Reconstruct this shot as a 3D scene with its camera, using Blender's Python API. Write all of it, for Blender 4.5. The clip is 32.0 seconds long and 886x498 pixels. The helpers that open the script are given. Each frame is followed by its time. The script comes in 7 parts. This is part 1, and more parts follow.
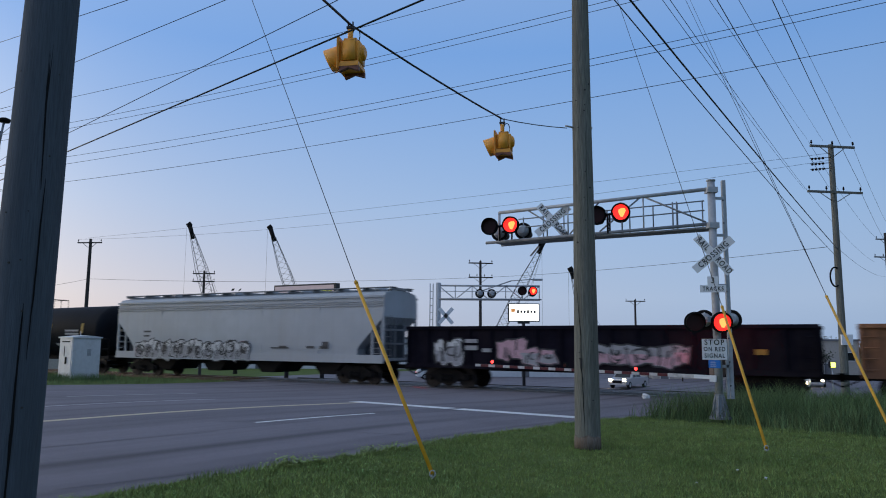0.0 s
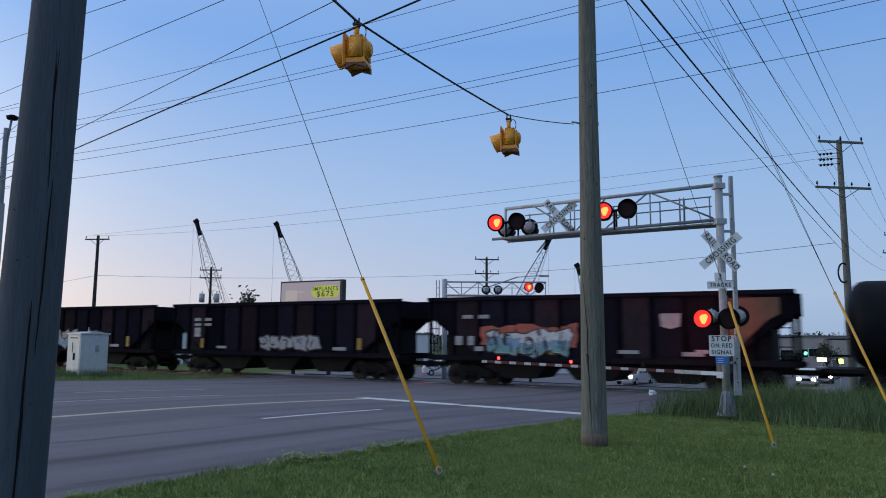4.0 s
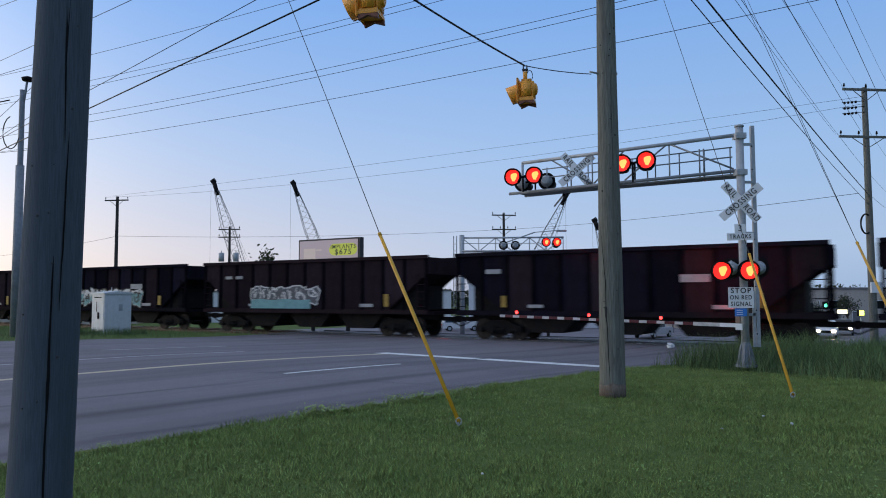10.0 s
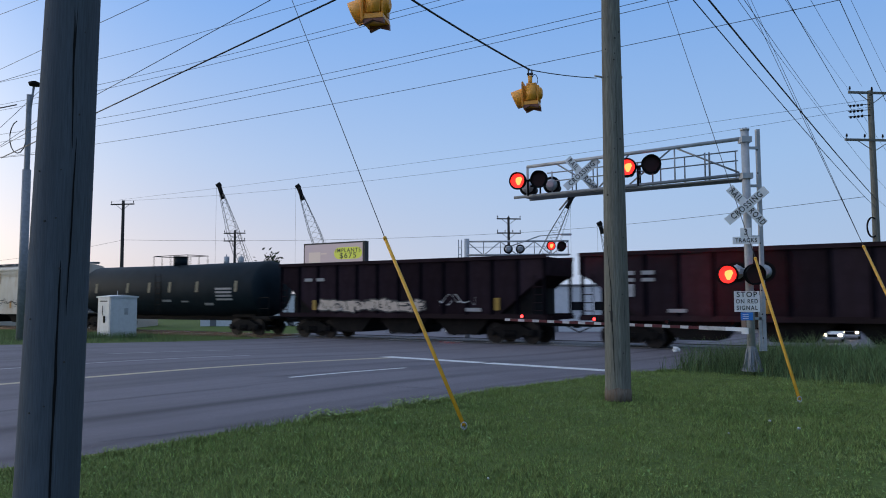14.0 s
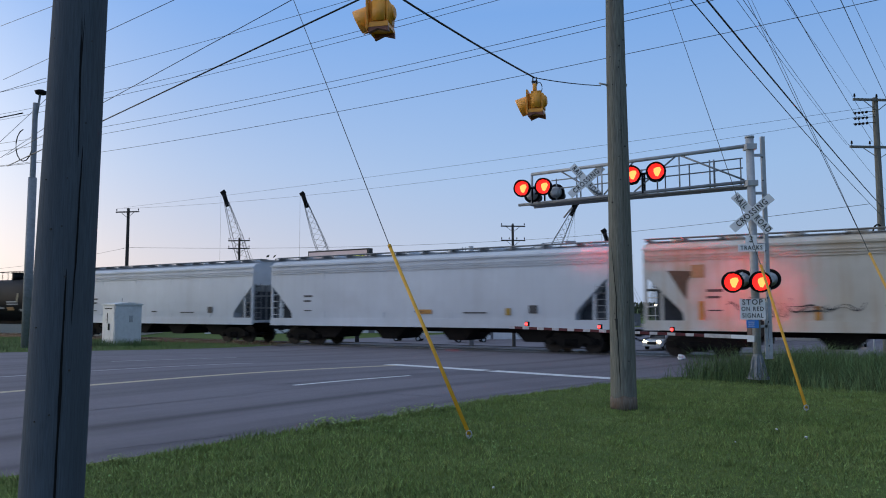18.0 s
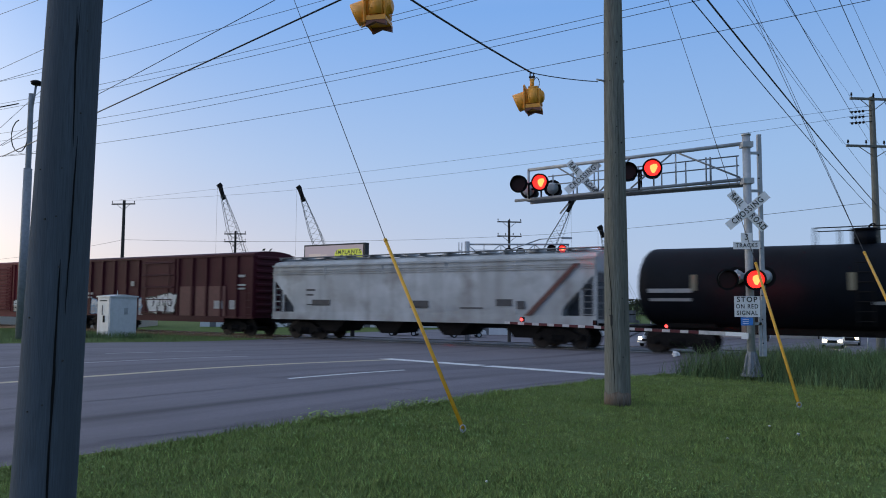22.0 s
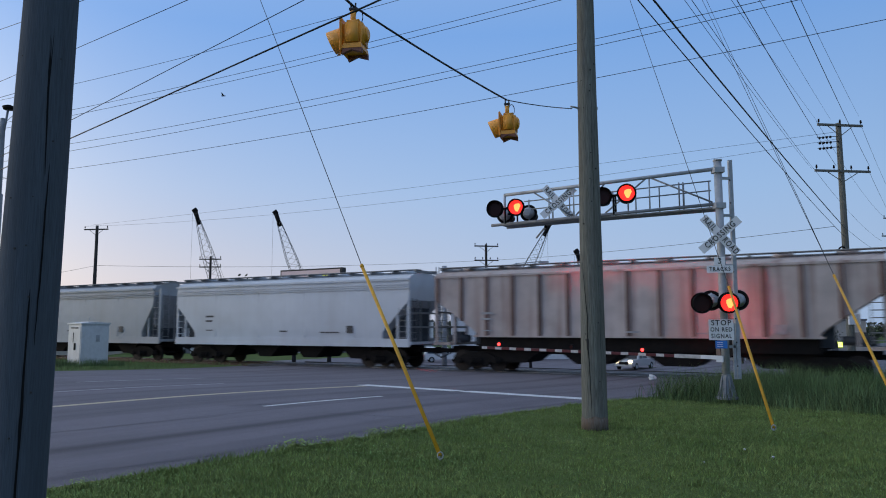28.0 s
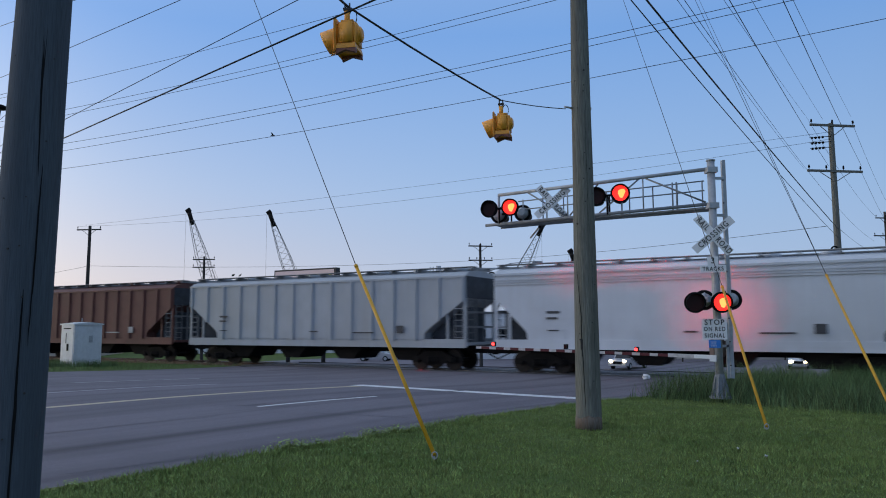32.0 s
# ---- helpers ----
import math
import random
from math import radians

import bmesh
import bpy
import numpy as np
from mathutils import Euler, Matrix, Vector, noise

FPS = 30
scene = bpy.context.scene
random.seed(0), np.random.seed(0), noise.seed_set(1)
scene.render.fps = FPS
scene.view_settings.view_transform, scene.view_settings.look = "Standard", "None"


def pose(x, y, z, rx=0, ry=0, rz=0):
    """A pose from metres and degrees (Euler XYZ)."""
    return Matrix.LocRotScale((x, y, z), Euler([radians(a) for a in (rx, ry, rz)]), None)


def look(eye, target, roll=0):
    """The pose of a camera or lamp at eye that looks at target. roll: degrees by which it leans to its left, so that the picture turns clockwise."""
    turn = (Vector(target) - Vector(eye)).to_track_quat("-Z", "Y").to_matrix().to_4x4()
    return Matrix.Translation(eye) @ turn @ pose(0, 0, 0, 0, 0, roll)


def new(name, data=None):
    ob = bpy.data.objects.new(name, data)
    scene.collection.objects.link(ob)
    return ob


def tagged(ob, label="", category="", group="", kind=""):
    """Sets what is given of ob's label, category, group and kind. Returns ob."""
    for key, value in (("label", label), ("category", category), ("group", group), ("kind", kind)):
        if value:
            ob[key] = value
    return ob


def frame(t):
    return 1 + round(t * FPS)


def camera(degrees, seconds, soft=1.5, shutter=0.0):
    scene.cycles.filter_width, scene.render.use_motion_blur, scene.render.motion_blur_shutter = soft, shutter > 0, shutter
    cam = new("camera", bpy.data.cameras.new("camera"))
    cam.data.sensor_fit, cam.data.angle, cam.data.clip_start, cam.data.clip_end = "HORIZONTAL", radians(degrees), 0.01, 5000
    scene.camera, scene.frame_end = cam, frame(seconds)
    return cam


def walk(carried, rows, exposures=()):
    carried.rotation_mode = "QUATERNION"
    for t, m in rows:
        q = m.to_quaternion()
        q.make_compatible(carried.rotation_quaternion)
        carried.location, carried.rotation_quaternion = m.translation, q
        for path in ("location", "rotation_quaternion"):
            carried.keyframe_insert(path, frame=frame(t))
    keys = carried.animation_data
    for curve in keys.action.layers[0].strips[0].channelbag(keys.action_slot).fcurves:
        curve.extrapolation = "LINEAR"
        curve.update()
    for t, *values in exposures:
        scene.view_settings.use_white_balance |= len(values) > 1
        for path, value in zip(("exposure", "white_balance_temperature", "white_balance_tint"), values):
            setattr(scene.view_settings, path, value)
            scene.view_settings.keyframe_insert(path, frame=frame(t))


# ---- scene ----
cam = camera(62.5, 32.0, soft=1.0, shutter=0.4)
PATH = [
    (0, (0.009, -0.062, 1.67), (0.072, 1.92, 1.926), 0.4),
    (0.5, (0.008, -0.056, 1.665), (0.061, 1.927, 1.924), 0.6),
    (1, (0.0, -0.05, 1.663), (0.047, 1.932, 1.926), 0.9),
    (1.5, (0.004, -0.059, 1.668), (0.046, 1.923, 1.933), 1.0),
    (2, (0.003, -0.059, 1.668), (0.044, 1.922, 1.936), 1.0),
    (2.5, (0.001, -0.05, 1.668), (0.042, 1.932, 1.935), 0.8),
    (3, (0.003, -0.056, 1.667), (0.047, 1.926, 1.929), 0.6),
    (3.5, (0.007, -0.057, 1.674), (0.053, 1.926, 1.927), 0.4),
    (5.5, (0.004, -0.048, 1.667), (0.049, 1.938, 1.892), 0.5),
    (6, (0.003, -0.043, 1.653), (0.039, 1.945, 1.865), 0.4),
    (6.5, (0.006, -0.041, 1.653), (0.033, 1.95, 1.847), 0.3),
    (7, (0.008, -0.035, 1.648), (0.027, 1.958, 1.82), 0.1),
    (7.5, (0.005, -0.023, 1.639), (0.017, 1.971, 1.792), 0.1),
    (8, (0.006, -0.026, 1.638), (0.012, 1.969, 1.779), 0.1),
    (8.5, (0.005, -0.016, 1.646), (0.006, 1.98, 1.778), 0.1),
    (9, (-0.002, -0.023, 1.642), (-0.002, 1.973, 1.77), 0.0),
    (9.5, (0.001, -0.024, 1.633), (0.0, 1.972, 1.761), -0.1),
    (10, (0.005, -0.031, 1.638), (0.005, 1.964, 1.766), -0.2),
    (10.5, (0.002, -0.032, 1.642), (0.001, 1.964, 1.769), -0.3),
    (11, (-0.002, -0.029, 1.643), (-0.005, 1.967, 1.772), -0.2),
    (11.5, (-0.002, -0.03, 1.64), (-0.007, 1.966, 1.772), -0.2),
    (12, (-0.002, -0.031, 1.64), (-0.009, 1.965, 1.773), -0.2),
    (12.5, (-0.001, -0.03, 1.645), (-0.009, 1.966, 1.78), -0.3),
    (13, (0.003, -0.038, 1.64), (-0.007, 1.957, 1.777), -0.3),
    (13.5, (-0.001, -0.029, 1.645), (-0.011, 1.967, 1.782), -0.3),
    (14, (-0.001, -0.033, 1.645), (-0.014, 1.963, 1.783), -0.2),
    (14.5, (-0.013, -0.021, 1.648), (-0.026, 1.975, 1.786), -0.1),
    (16.5, (-0.002, -0.025, 1.647), (-0.018, 1.969, 1.792), -0.1),
    (17, (-0.004, -0.032, 1.649), (-0.022, 1.962, 1.801), -0.1),
    (17.5, (-0.009, -0.028, 1.651), (-0.03, 1.966, 1.807), -0.1),
    (18, (-0.011, -0.023, 1.651), (-0.035, 1.97, 1.809), -0.2),
    (18.5, (-0.003, -0.035, 1.649), (-0.028, 1.959, 1.807), -0.2),
    (19, (-0.002, -0.032, 1.647), (-0.027, 1.961, 1.802), -0.2),
    (19.5, (-0.005, -0.03, 1.646), (-0.029, 1.964, 1.799), -0.1),
    (20, (-0.003, -0.026, 1.644), (-0.024, 1.968, 1.796), 0.1),
    (20.5, (0.008, -0.038, 1.65), (-0.013, 1.957, 1.801), 0.2),
    (21, (-0.008, -0.037, 1.645), (-0.027, 1.958, 1.795), 0.4),
    (21.5, (-0.005, -0.024, 1.647), (-0.021, 1.97, 1.794), 0.4),
    (22, (-0.001, -0.025, 1.641), (-0.015, 1.97, 1.786), 0.3),
    (22.5, (0.003, -0.026, 1.644), (-0.009, 1.969, 1.788), 0.3),
    (23, (0.0, -0.024, 1.645), (-0.009, 1.971, 1.793), 0.3),
    (23.5, (0.003, -0.036, 1.652), (-0.003, 1.958, 1.809), 0.5),
    (24, (-0.004, -0.025, 1.657), (-0.006, 1.968, 1.826), 0.7),
    (24.5, (-0.004, -0.028, 1.659), (0.0, 1.964, 1.836), 0.7),
    (25, (-0.002, -0.02, 1.65), (0.01, 1.972, 1.829), 0.5),
    (25.5, (0.001, -0.02, 1.653), (0.022, 1.972, 1.828), 0.3),
    (27.5, (0.002, -0.043, 1.664), (0.044, 1.946, 1.867), 0.0),
    (28, (0.009, -0.04, 1.661), (0.057, 1.948, 1.872), -0.1),
    (28.5, (0.011, -0.046, 1.661), (0.064, 1.942, 1.873), -0.3),
    (29, (0.011, -0.046, 1.662), (0.069, 1.942, 1.872), -0.4),
    (29.5, (0.014, -0.038, 1.657), (0.078, 1.95, 1.863), -0.6),
    (30, (0.014, -0.039, 1.657), (0.082, 1.949, 1.862), -0.6),
    (30.5, (0.017, -0.045, 1.659), (0.089, 1.943, 1.866), -0.6),
    (31, (0.014, -0.058, 1.663), (0.086, 1.93, 1.874), -0.6),
    (31.5, (0.008, -0.048, 1.67), (0.078, 1.939, 1.882), -0.4),
    (32, (0.008, -0.049, 1.66), (0.072, 1.939, 1.871), -0.2),
]
walk(cam, [(t, look(eye, target, roll)) for t, eye, target, roll in PATH], exposures=[(0, -0.12), (3, -0.05), (6, 0.01), (9, 0.06), (14, 0.05), (17, 0), (20, 0.02), (25, 0.04), (29, -0.06), (32, -0.06)])

# ---------------------------------------------------------------- light
GLOW = Vector((-0.970, 0.242, 0.0)).normalized()        # where the sun went down
world = bpy.data.worlds.new("world")
scene.world = world
world.use_nodes = True
wn = world.node_tree.nodes
wl = world.node_tree.links


def w_math(op, a, b=None):
    n = wn.new("ShaderNodeMath")
    n.operation = op
    n.use_clamp = op == "MULTIPLY_ADD"
    for sock, v in zip(n.inputs, (a, b)):
        if v is None:
            continue
        if isinstance(v, (int, float)):
            sock.default_value = v
        else:
            wl.new(v, sock)
    return n.outputs[0]


def w_mix(fac, a, b, mode="MIX"):
    x = wn.new("ShaderNodeMix")
    x.data_type = "RGBA"
    x.blend_type = mode
    for sock, val in ((x.inputs[0], fac), (x.inputs[6], a), (x.inputs[7], b)):
        if isinstance(val, (int, float)):
            sock.default_value = val
        elif isinstance(val, tuple):
            sock.default_value = (*val, 1)
        else:
            wl.new(val, sock)
    return x.outputs[2]


w_co = wn.new("ShaderNodeTexCoord")
w_sep = wn.new("ShaderNodeSeparateXYZ")
wl.new(w_co.outputs["Generated"], w_sep.inputs[0])
# clear dusk sky: pale at the horizon, deeper blue above
w_ramp = wn.new("ShaderNodeValToRGB")
wl.new(w_sep.outputs[2], w_ramp.inputs[0])
els = w_ramp.color_ramp.elements
els[0].position, els[0].color = 0.0, (0.35, 0.475, 0.69, 1)
els[1].position, els[1].color = 1.0, (0.50, 0.60, 0.78, 1)
for p_, c_ in ((0.06, (0.415, 0.55, 0.77)), (0.18, (0.337, 0.52, 0.815)), (0.38, (0.196, 0.398, 0.80)), (0.6, (0.34, 0.48, 0.76))):
    e_ = els.new(p_)
    e_.color = (*c_, 1)
# the afterglow low in the west
w_dot = wn.new("ShaderNodeVectorMath")
w_dot.operation = "DOT_PRODUCT"
wl.new(w_co.outputs["Generated"], w_dot.inputs[0])
w_dot.inputs[1].default_value = GLOW
w_west = w_math("MAXIMUM", w_dot.outputs["Value"], 0.0)
w_flat = w_math("SUBTRACT", 1.0, w_math("MINIMUM", w_math("ABSOLUTE", w_sep.outputs[2]), 1.0))
w_side = w_math("MAXIMUM", w_math("MULTIPLY", w_math("ADD", w_dot.outputs["Value"], 0.35), 0.74), 0.0)
w_sky = w_mix(w_math("MULTIPLY", w_math("POWER", w_west, 8.0), w_math("POWER", w_flat, 2.0)), w_ramp.outputs[0], (7.0, 6.2, 4.6), "ADD")
w_sky = w_mix(w_math("MULTIPLY", w_math("POWER", w_side, 2.0), w_math("POWER", w_flat, 6.5)), w_sky, (1.12, 0.77, 0.50))
# the eastern half of the sky lies in the earth's shade
w_turn = wn.new("ShaderNodeValToRGB")
wl.new(w_math("ADD", w_math("MULTIPLY", w_dot.outputs["Value"], 0.5), 0.5), w_turn.inputs[0])
for p_, k_ in ((0.0, 0.27), (0.35, 0.47), (0.62, 0.50), (0.855, 0.53), (1.0, 0.55)):
    e_ = w_turn.color_ramp.elements[0] if p_ == 0.0 else (w_turn.color_ramp.elements[-1] if p_ == 1.0 else w_turn.color_ramp.elements.new(p_))
    e_.color = (k_, k_, k_, 1)
w_sky = w_mix(1.0, w_sky, w_turn.outputs[0], "MULTIPLY")
wl.new(w_sky, wn["Background"].inputs[0])
wn["Background"].inputs[1].default_value = 2.03
scene.view_settings.exposure = 0.0

# ---------------------------------------------------------------- small tools
DN = Vector((math.cos(radians(31)), -math.sin(radians(31)), 0))   # the way the train runs
NN = Vector((-DN.y, DN.x, 0))                                     # across the tracks, away from the lawn
C0 = Vector((2.10, 34.20, 0))                                     # a point on the train's track
RD = Vector((math.cos(radians(49.2)), math.sin(radians(49.2)), 0))  # along the road
RN = Vector((-RD.y, RD.x, 0))                                     # across the road
RAIL_Z = -0.32
SPEED = 14.07
EDGE, FAR_EDGE = 8.05, 31.6


def q_of(x, y):
    return (x - C0.x) * NN.x + (y - C0.y) * NN.y


def smooth(a, b, x):
    k = min(1.0, max(0.0, (x - a) / (b - a)))
    return k * k * (3 - 2 * k)


def fall(q):
    """How far the ground drops beyond the first track, q metres across the line."""
    return 0.95 * smooth(1.8, 10, q) + 1.35 * smooth(10, 38, q)


def ground_z(x, y, road=True):
    """Height of the open ground; road: the roadway's own surface lies a hand lower."""
    q = q_of(x, y)
    w = x * RN.x + y * RN.y
    g = -0.30 * smooth(-19, -4, q) - fall(q)
    on_road = EDGE <= w <= FAR_EDGE
    if on_road:
        return g - (0.03 if road else 0.10)
    if -2.6 < q < 12.4:
        g -= 0.36 * smooth(-2.6, -1.9, q) * (1 - smooth(11.7, 12.4, q))
    return g


def uw(u, w, z=0.0):
    p = RD * u + RN * w
    return Vector((p.x, p.y, z))


def box(bm, c, s, rot=None):
    """A box of size s round c."""
    m = Matrix.Translation(c)
    if rot is not None:
        m = m @ rot.to_4x4()
    vs = [bm.verts.new(m @ Vector((dx * s[0] / 2, dy * s[1] / 2, dz * s[2] / 2)))
          for dx in (-1, 1) for dy in (-1, 1) for dz in (-1, 1)]
    for f in ((0, 1, 3, 2), (4, 6, 7, 5), (0, 4, 5, 1), (2, 3, 7, 6), (0, 2, 6, 4), (1, 5, 7, 3)):
        bm.faces.new([vs[i] for i in f])
    return vs


def rod(bm, a, b, r, seg=8, r2=None):
    """A round bar from a to b."""
    a, b = Vector(a), Vector(b)
    d = (b - a)
    turn = d.to_track_quat("Z", "Y").to_matrix()
    r2 = r if r2 is None else r2
    lo = [bm.verts.new(a + turn @ Vector((r * math.cos(k * math.tau / seg), r * math.sin(k * math.tau / seg), 0))) for k in range(seg)]
    hi = [bm.verts.new(b + turn @ Vector((r2 * math.cos(k * math.tau / seg), r2 * math.sin(k * math.tau / seg), 0))) for k in range(seg)]
    for k in range(seg):
        f = bm.faces.new((lo[k], lo[(k + 1) % seg], hi[(k + 1) % seg], hi[k]))
        f.smooth = seg > 5
    bm.faces.new(lo[::-1])
    bm.faces.new(hi)


def tube(bm, pts, r, seg=5, closed=False):
    """One unbroken round tube along points."""
    pts = [Vector(p) for p in pts]
    rows = []
    n = len(pts)
    for i, p in enumerate(pts):
        if closed:
            d = pts[(i + 1) % n] - pts[i - 1]
        else:
            d = pts[min(n - 1, i + 1)] - pts[max(0, i - 1)]
        turn = d.to_track_quat("Z", "Y").to_matrix()
        rows.append([p + turn @ Vector((r * math.cos(k * math.tau / seg), r * math.sin(k * math.tau / seg), 0)) for k in range(seg)])
    if closed:
        rows.append(rows[0])
    loft(bm, rows, True, not closed)


def prism(bm, poly, a, b, axis="y"):
    """A flat outline (pairs) pushed from a to b along an axis; the pairs are the two other axes in order."""
    def put(p, k):
        if axis == "y":
            return Vector((p[0], k, p[1]))
        if axis == "x":
            return Vector((k, p[0], p[1]))
        return Vector((p[0], p[1], k))
    lo = [bm.verts.new(put(p, a)) for p in poly]
    hi = [bm.verts.new(put(p, b)) for p in poly]
    n = len(poly)
    for k in range(n):
        bm.faces.new((lo[k], lo[(k + 1) % n], hi[(k + 1) % n], hi[k]))
    bm.faces.new(lo[::-1])
    bm.faces.new(hi)


def loft(bm, rings, smooth_faces=False, cap=True):
    """Skin over rings of equally many points."""
    rows = [[bm.verts.new(p) for p in ring] for ring in rings]
    n = len(rows[0])
    for a, b in zip(rows, rows[1:]):
        for k in range(n):
            f = bm.faces.new((a[k], a[(k + 1) % n], b[(k + 1) % n], b[k]))
            f.smooth = smooth_faces
    if cap:
        bm.faces.new(rows[0][::-1])
        bm.faces.new(rows[-1])


def mesh_of(name, bm, material):
    bmesh.ops.recalc_face_normals(bm, faces=bm.faces)
    me = bpy.data.meshes.new(name)
    bm.to_mesh(me)
    bm.free()
    for m in (material if isinstance(material, (list, tuple)) else (material,)):
        me.materials.append(m)
    return me


def part(name, bm, material, parent, label="", at=None):
    """One mesh under a thing or under a part."""
    ob = new(name, mesh_of(name, bm, material))
    ob.parent = parent
    if at is not None:
        ob.matrix_basis = at
    return tagged(ob, label)


def again(ob, m):
    """The same piece once more under the same parent."""
    o = bpy.data.objects.new(ob.name.split(".")[0], ob.data)
    scene.collection.objects.link(o)
    o.parent = ob.parent
    o.matrix_basis = m
    return o


def thing(name, label, category, group="", at=None, kind=""):
    ob = new(name)
    ob.empty_display_size = 0.2
    if at is not None:
        ob.matrix_basis = at
    return tagged(ob, label, category, group, kind)


def solid(name, bm, material, label, category="", kind="", group="", at=None):
    ob = new(name, mesh_of(name, bm, material))
    if at is not None:
        ob.matrix_basis = at
    return tagged(ob, label, category, group, kind)


def B():
    return bmesh.new()


# ---------------------------------------------------------------- materials
def material(name, color, rough=0.7, metal=0.0, grain=0.0, scale=8.0, second=None, stains=0.0, stain_color=(0.03, 0.025, 0.02),
             stain_scale=0.7, bump=0.0, bump_scale=40.0, stretch=(1, 1, 1), per_object=0.0, emit=0.0, emit_color=None, streaks=0.0, per_island=0.0, spec=0.5, streak_scale=5.0, upward=False, turn=0.0, bands=0.0, tracks=()):
    """Paint, metal, wood: a base colour with fine grain, larger stains, running streaks and relief."""
    m = bpy.data.materials.new(name)
    m.use_nodes = True
    nt = m.node_tree
    nd, lk = nt.nodes, nt.links
    bsdf = nd["Principled BSDF"]
    bsdf.inputs["Roughness"].default_value = rough
    bsdf.inputs["Metallic"].default_value = metal
    bsdf.inputs["Specular IOR Level"].default_value = spec
    co = nd.new("ShaderNodeTexCoord")
    mp = nd.new("ShaderNodeMapping")
    mp.inputs["Scale"].default_value = stretch
    lk.new(co.outputs["Object"], mp.inputs["Vector"])

    def noise_tex(s, detail=4.0, vec=mp):
        t = nd.new("ShaderNodeTexNoise")
        t.inputs["Scale"].default_value = s
        t.inputs["Detail"].default_value = detail
        lk.new(vec.outputs["Vector"], t.inputs["Vector"])
        return t

    def mix(fac, a, b, mode="MIX"):
        x = nd.new("ShaderNodeMix")
        x.data_type = "RGBA"
        x.blend_type = mode
        for sock, val in ((x.inputs[0], fac), (x.inputs[6], a), (x.inputs[7], b)):
            if isinstance(val, (int, float)):
                sock.default_value = val
            elif isinstance(val, tuple):
                sock.default_value = (*val[:3], 1)
            else:
                lk.new(val, sock)
        return x.outputs[2]

    def ramp(src, lo, hi, top=1.0):
        r = nd.new("ShaderNodeMapRange")
        r.inputs[1].default_value, r.inputs[2].default_value = lo, hi
        r.inputs[4].default_value = top
        lk.new(src, r.inputs[0])
        return r.outputs[0]

    col = tuple(color)
    if second is not None:
        col = mix(ramp(noise_tex(scale * 0.25, 6).outputs[0], 0.35, 0.65), col, tuple(second))
    if grain:
        g = noise_tex(scale, 8)
        dark = tuple(max(0.0, c * (1 - grain)) for c in color)
        col = mix(ramp(g.outputs[0], 0.4, 0.75), col, dark)
    if stains:
        st = noise_tex(stain_scale, 7)
        col = mix(ramp(st.outputs[0], 0.5, 0.72, stains), col, tuple(stain_color))
    if streaks:
        ms = nd.new("ShaderNodeMapping")
        ms.inputs["Scale"].default_value = (1, 1, 0.05)
        lk.new(co.outputs["Object"], ms.inputs["Vector"])
        sk = noise_tex(streak_scale, 5, ms)
        col = mix(ramp(sk.outputs[0], 0.5, 0.75, streaks), col, tuple(stain_color))
    if bands:
        mb = nd.new("ShaderNodeMapping")
        mb.vector_type = "TEXTURE"
        mb.inputs["Rotation"].default_value = (0, 0, turn)
        mb.inputs["Scale"].default_value = (14.0, 1.0, 1.0)
        lk.new(co.outputs["Object"], mb.inputs["Vector"])
        col = mix(ramp(noise_tex(0.9, 5, mb).outputs[0], 0.45, 0.68, bands), col, tuple(stain_color))
        # oil-dark wheel tracks and lane joints that run with the road
        sep = nd.new("ShaderNodeSeparateXYZ")
        mr_ = nd.new("ShaderNodeMapping")
        mr_.vector_type = "TEXTURE"
        mr_.inputs["Rotation"].default_value = (0, 0, turn)
        lk.new(co.outputs["Object"], mr_.inputs["Vector"])
        lk.new(mr_.outputs["Vector"], sep.inputs[0])
        for w0, half, k in tracks:
            ds = nd.new("ShaderNodeMath")
            ds.operation = "SUBTRACT"
            lk.new(sep.outputs[1], ds.inputs[0])
            ds.inputs[1].default_value = w0
            ab = nd.new("ShaderNodeMath")
            ab.operation = "ABSOLUTE"
            lk.new(ds.outputs[0], ab.inputs[0])
            fall = nd.new("ShaderNodeMapRange")
            fall.interpolation_type = "SMOOTHSTEP"
            fall.inputs[1].default_value, fall.inputs[2].default_value = 0.0, half
            fall.inputs[3].default_value, fall.inputs[4].default_value = k, 0.0
            lk.new(ab.outputs[0], fall.inputs[0])
            wear = nd.new("ShaderNodeMath")
            wear.operation = "MULTIPLY"
            lk.new(fall.outputs[0], wear.inputs[0])
            lk.new(ramp(noise_tex(0.7, 5, mb).outputs[0], 0.25, 0.6), wear.inputs[1])
            col = mix(wear.outputs[0], col, tuple(0.5 * c for c in stain_color))
    if per_object:
        oi = nd.new("ShaderNodeObjectInfo")
        hs = nd.new("ShaderNodeHueSaturation")
        mr = nd.new("ShaderNodeMapRange")
        mr.inputs[3].default_value, mr.inputs[4].default_value = 1 - per_object, 1 + per_object
        lk.new(oi.outputs["Random"], mr.inputs[0])
        lk.new(mr.outputs[0], hs.inputs["Value"])
        if isinstance(col, tuple):
            hs.inputs["Color"].default_value = (*col, 1)
        else:
            lk.new(col, hs.inputs["Color"])
        col = hs.outputs[0]
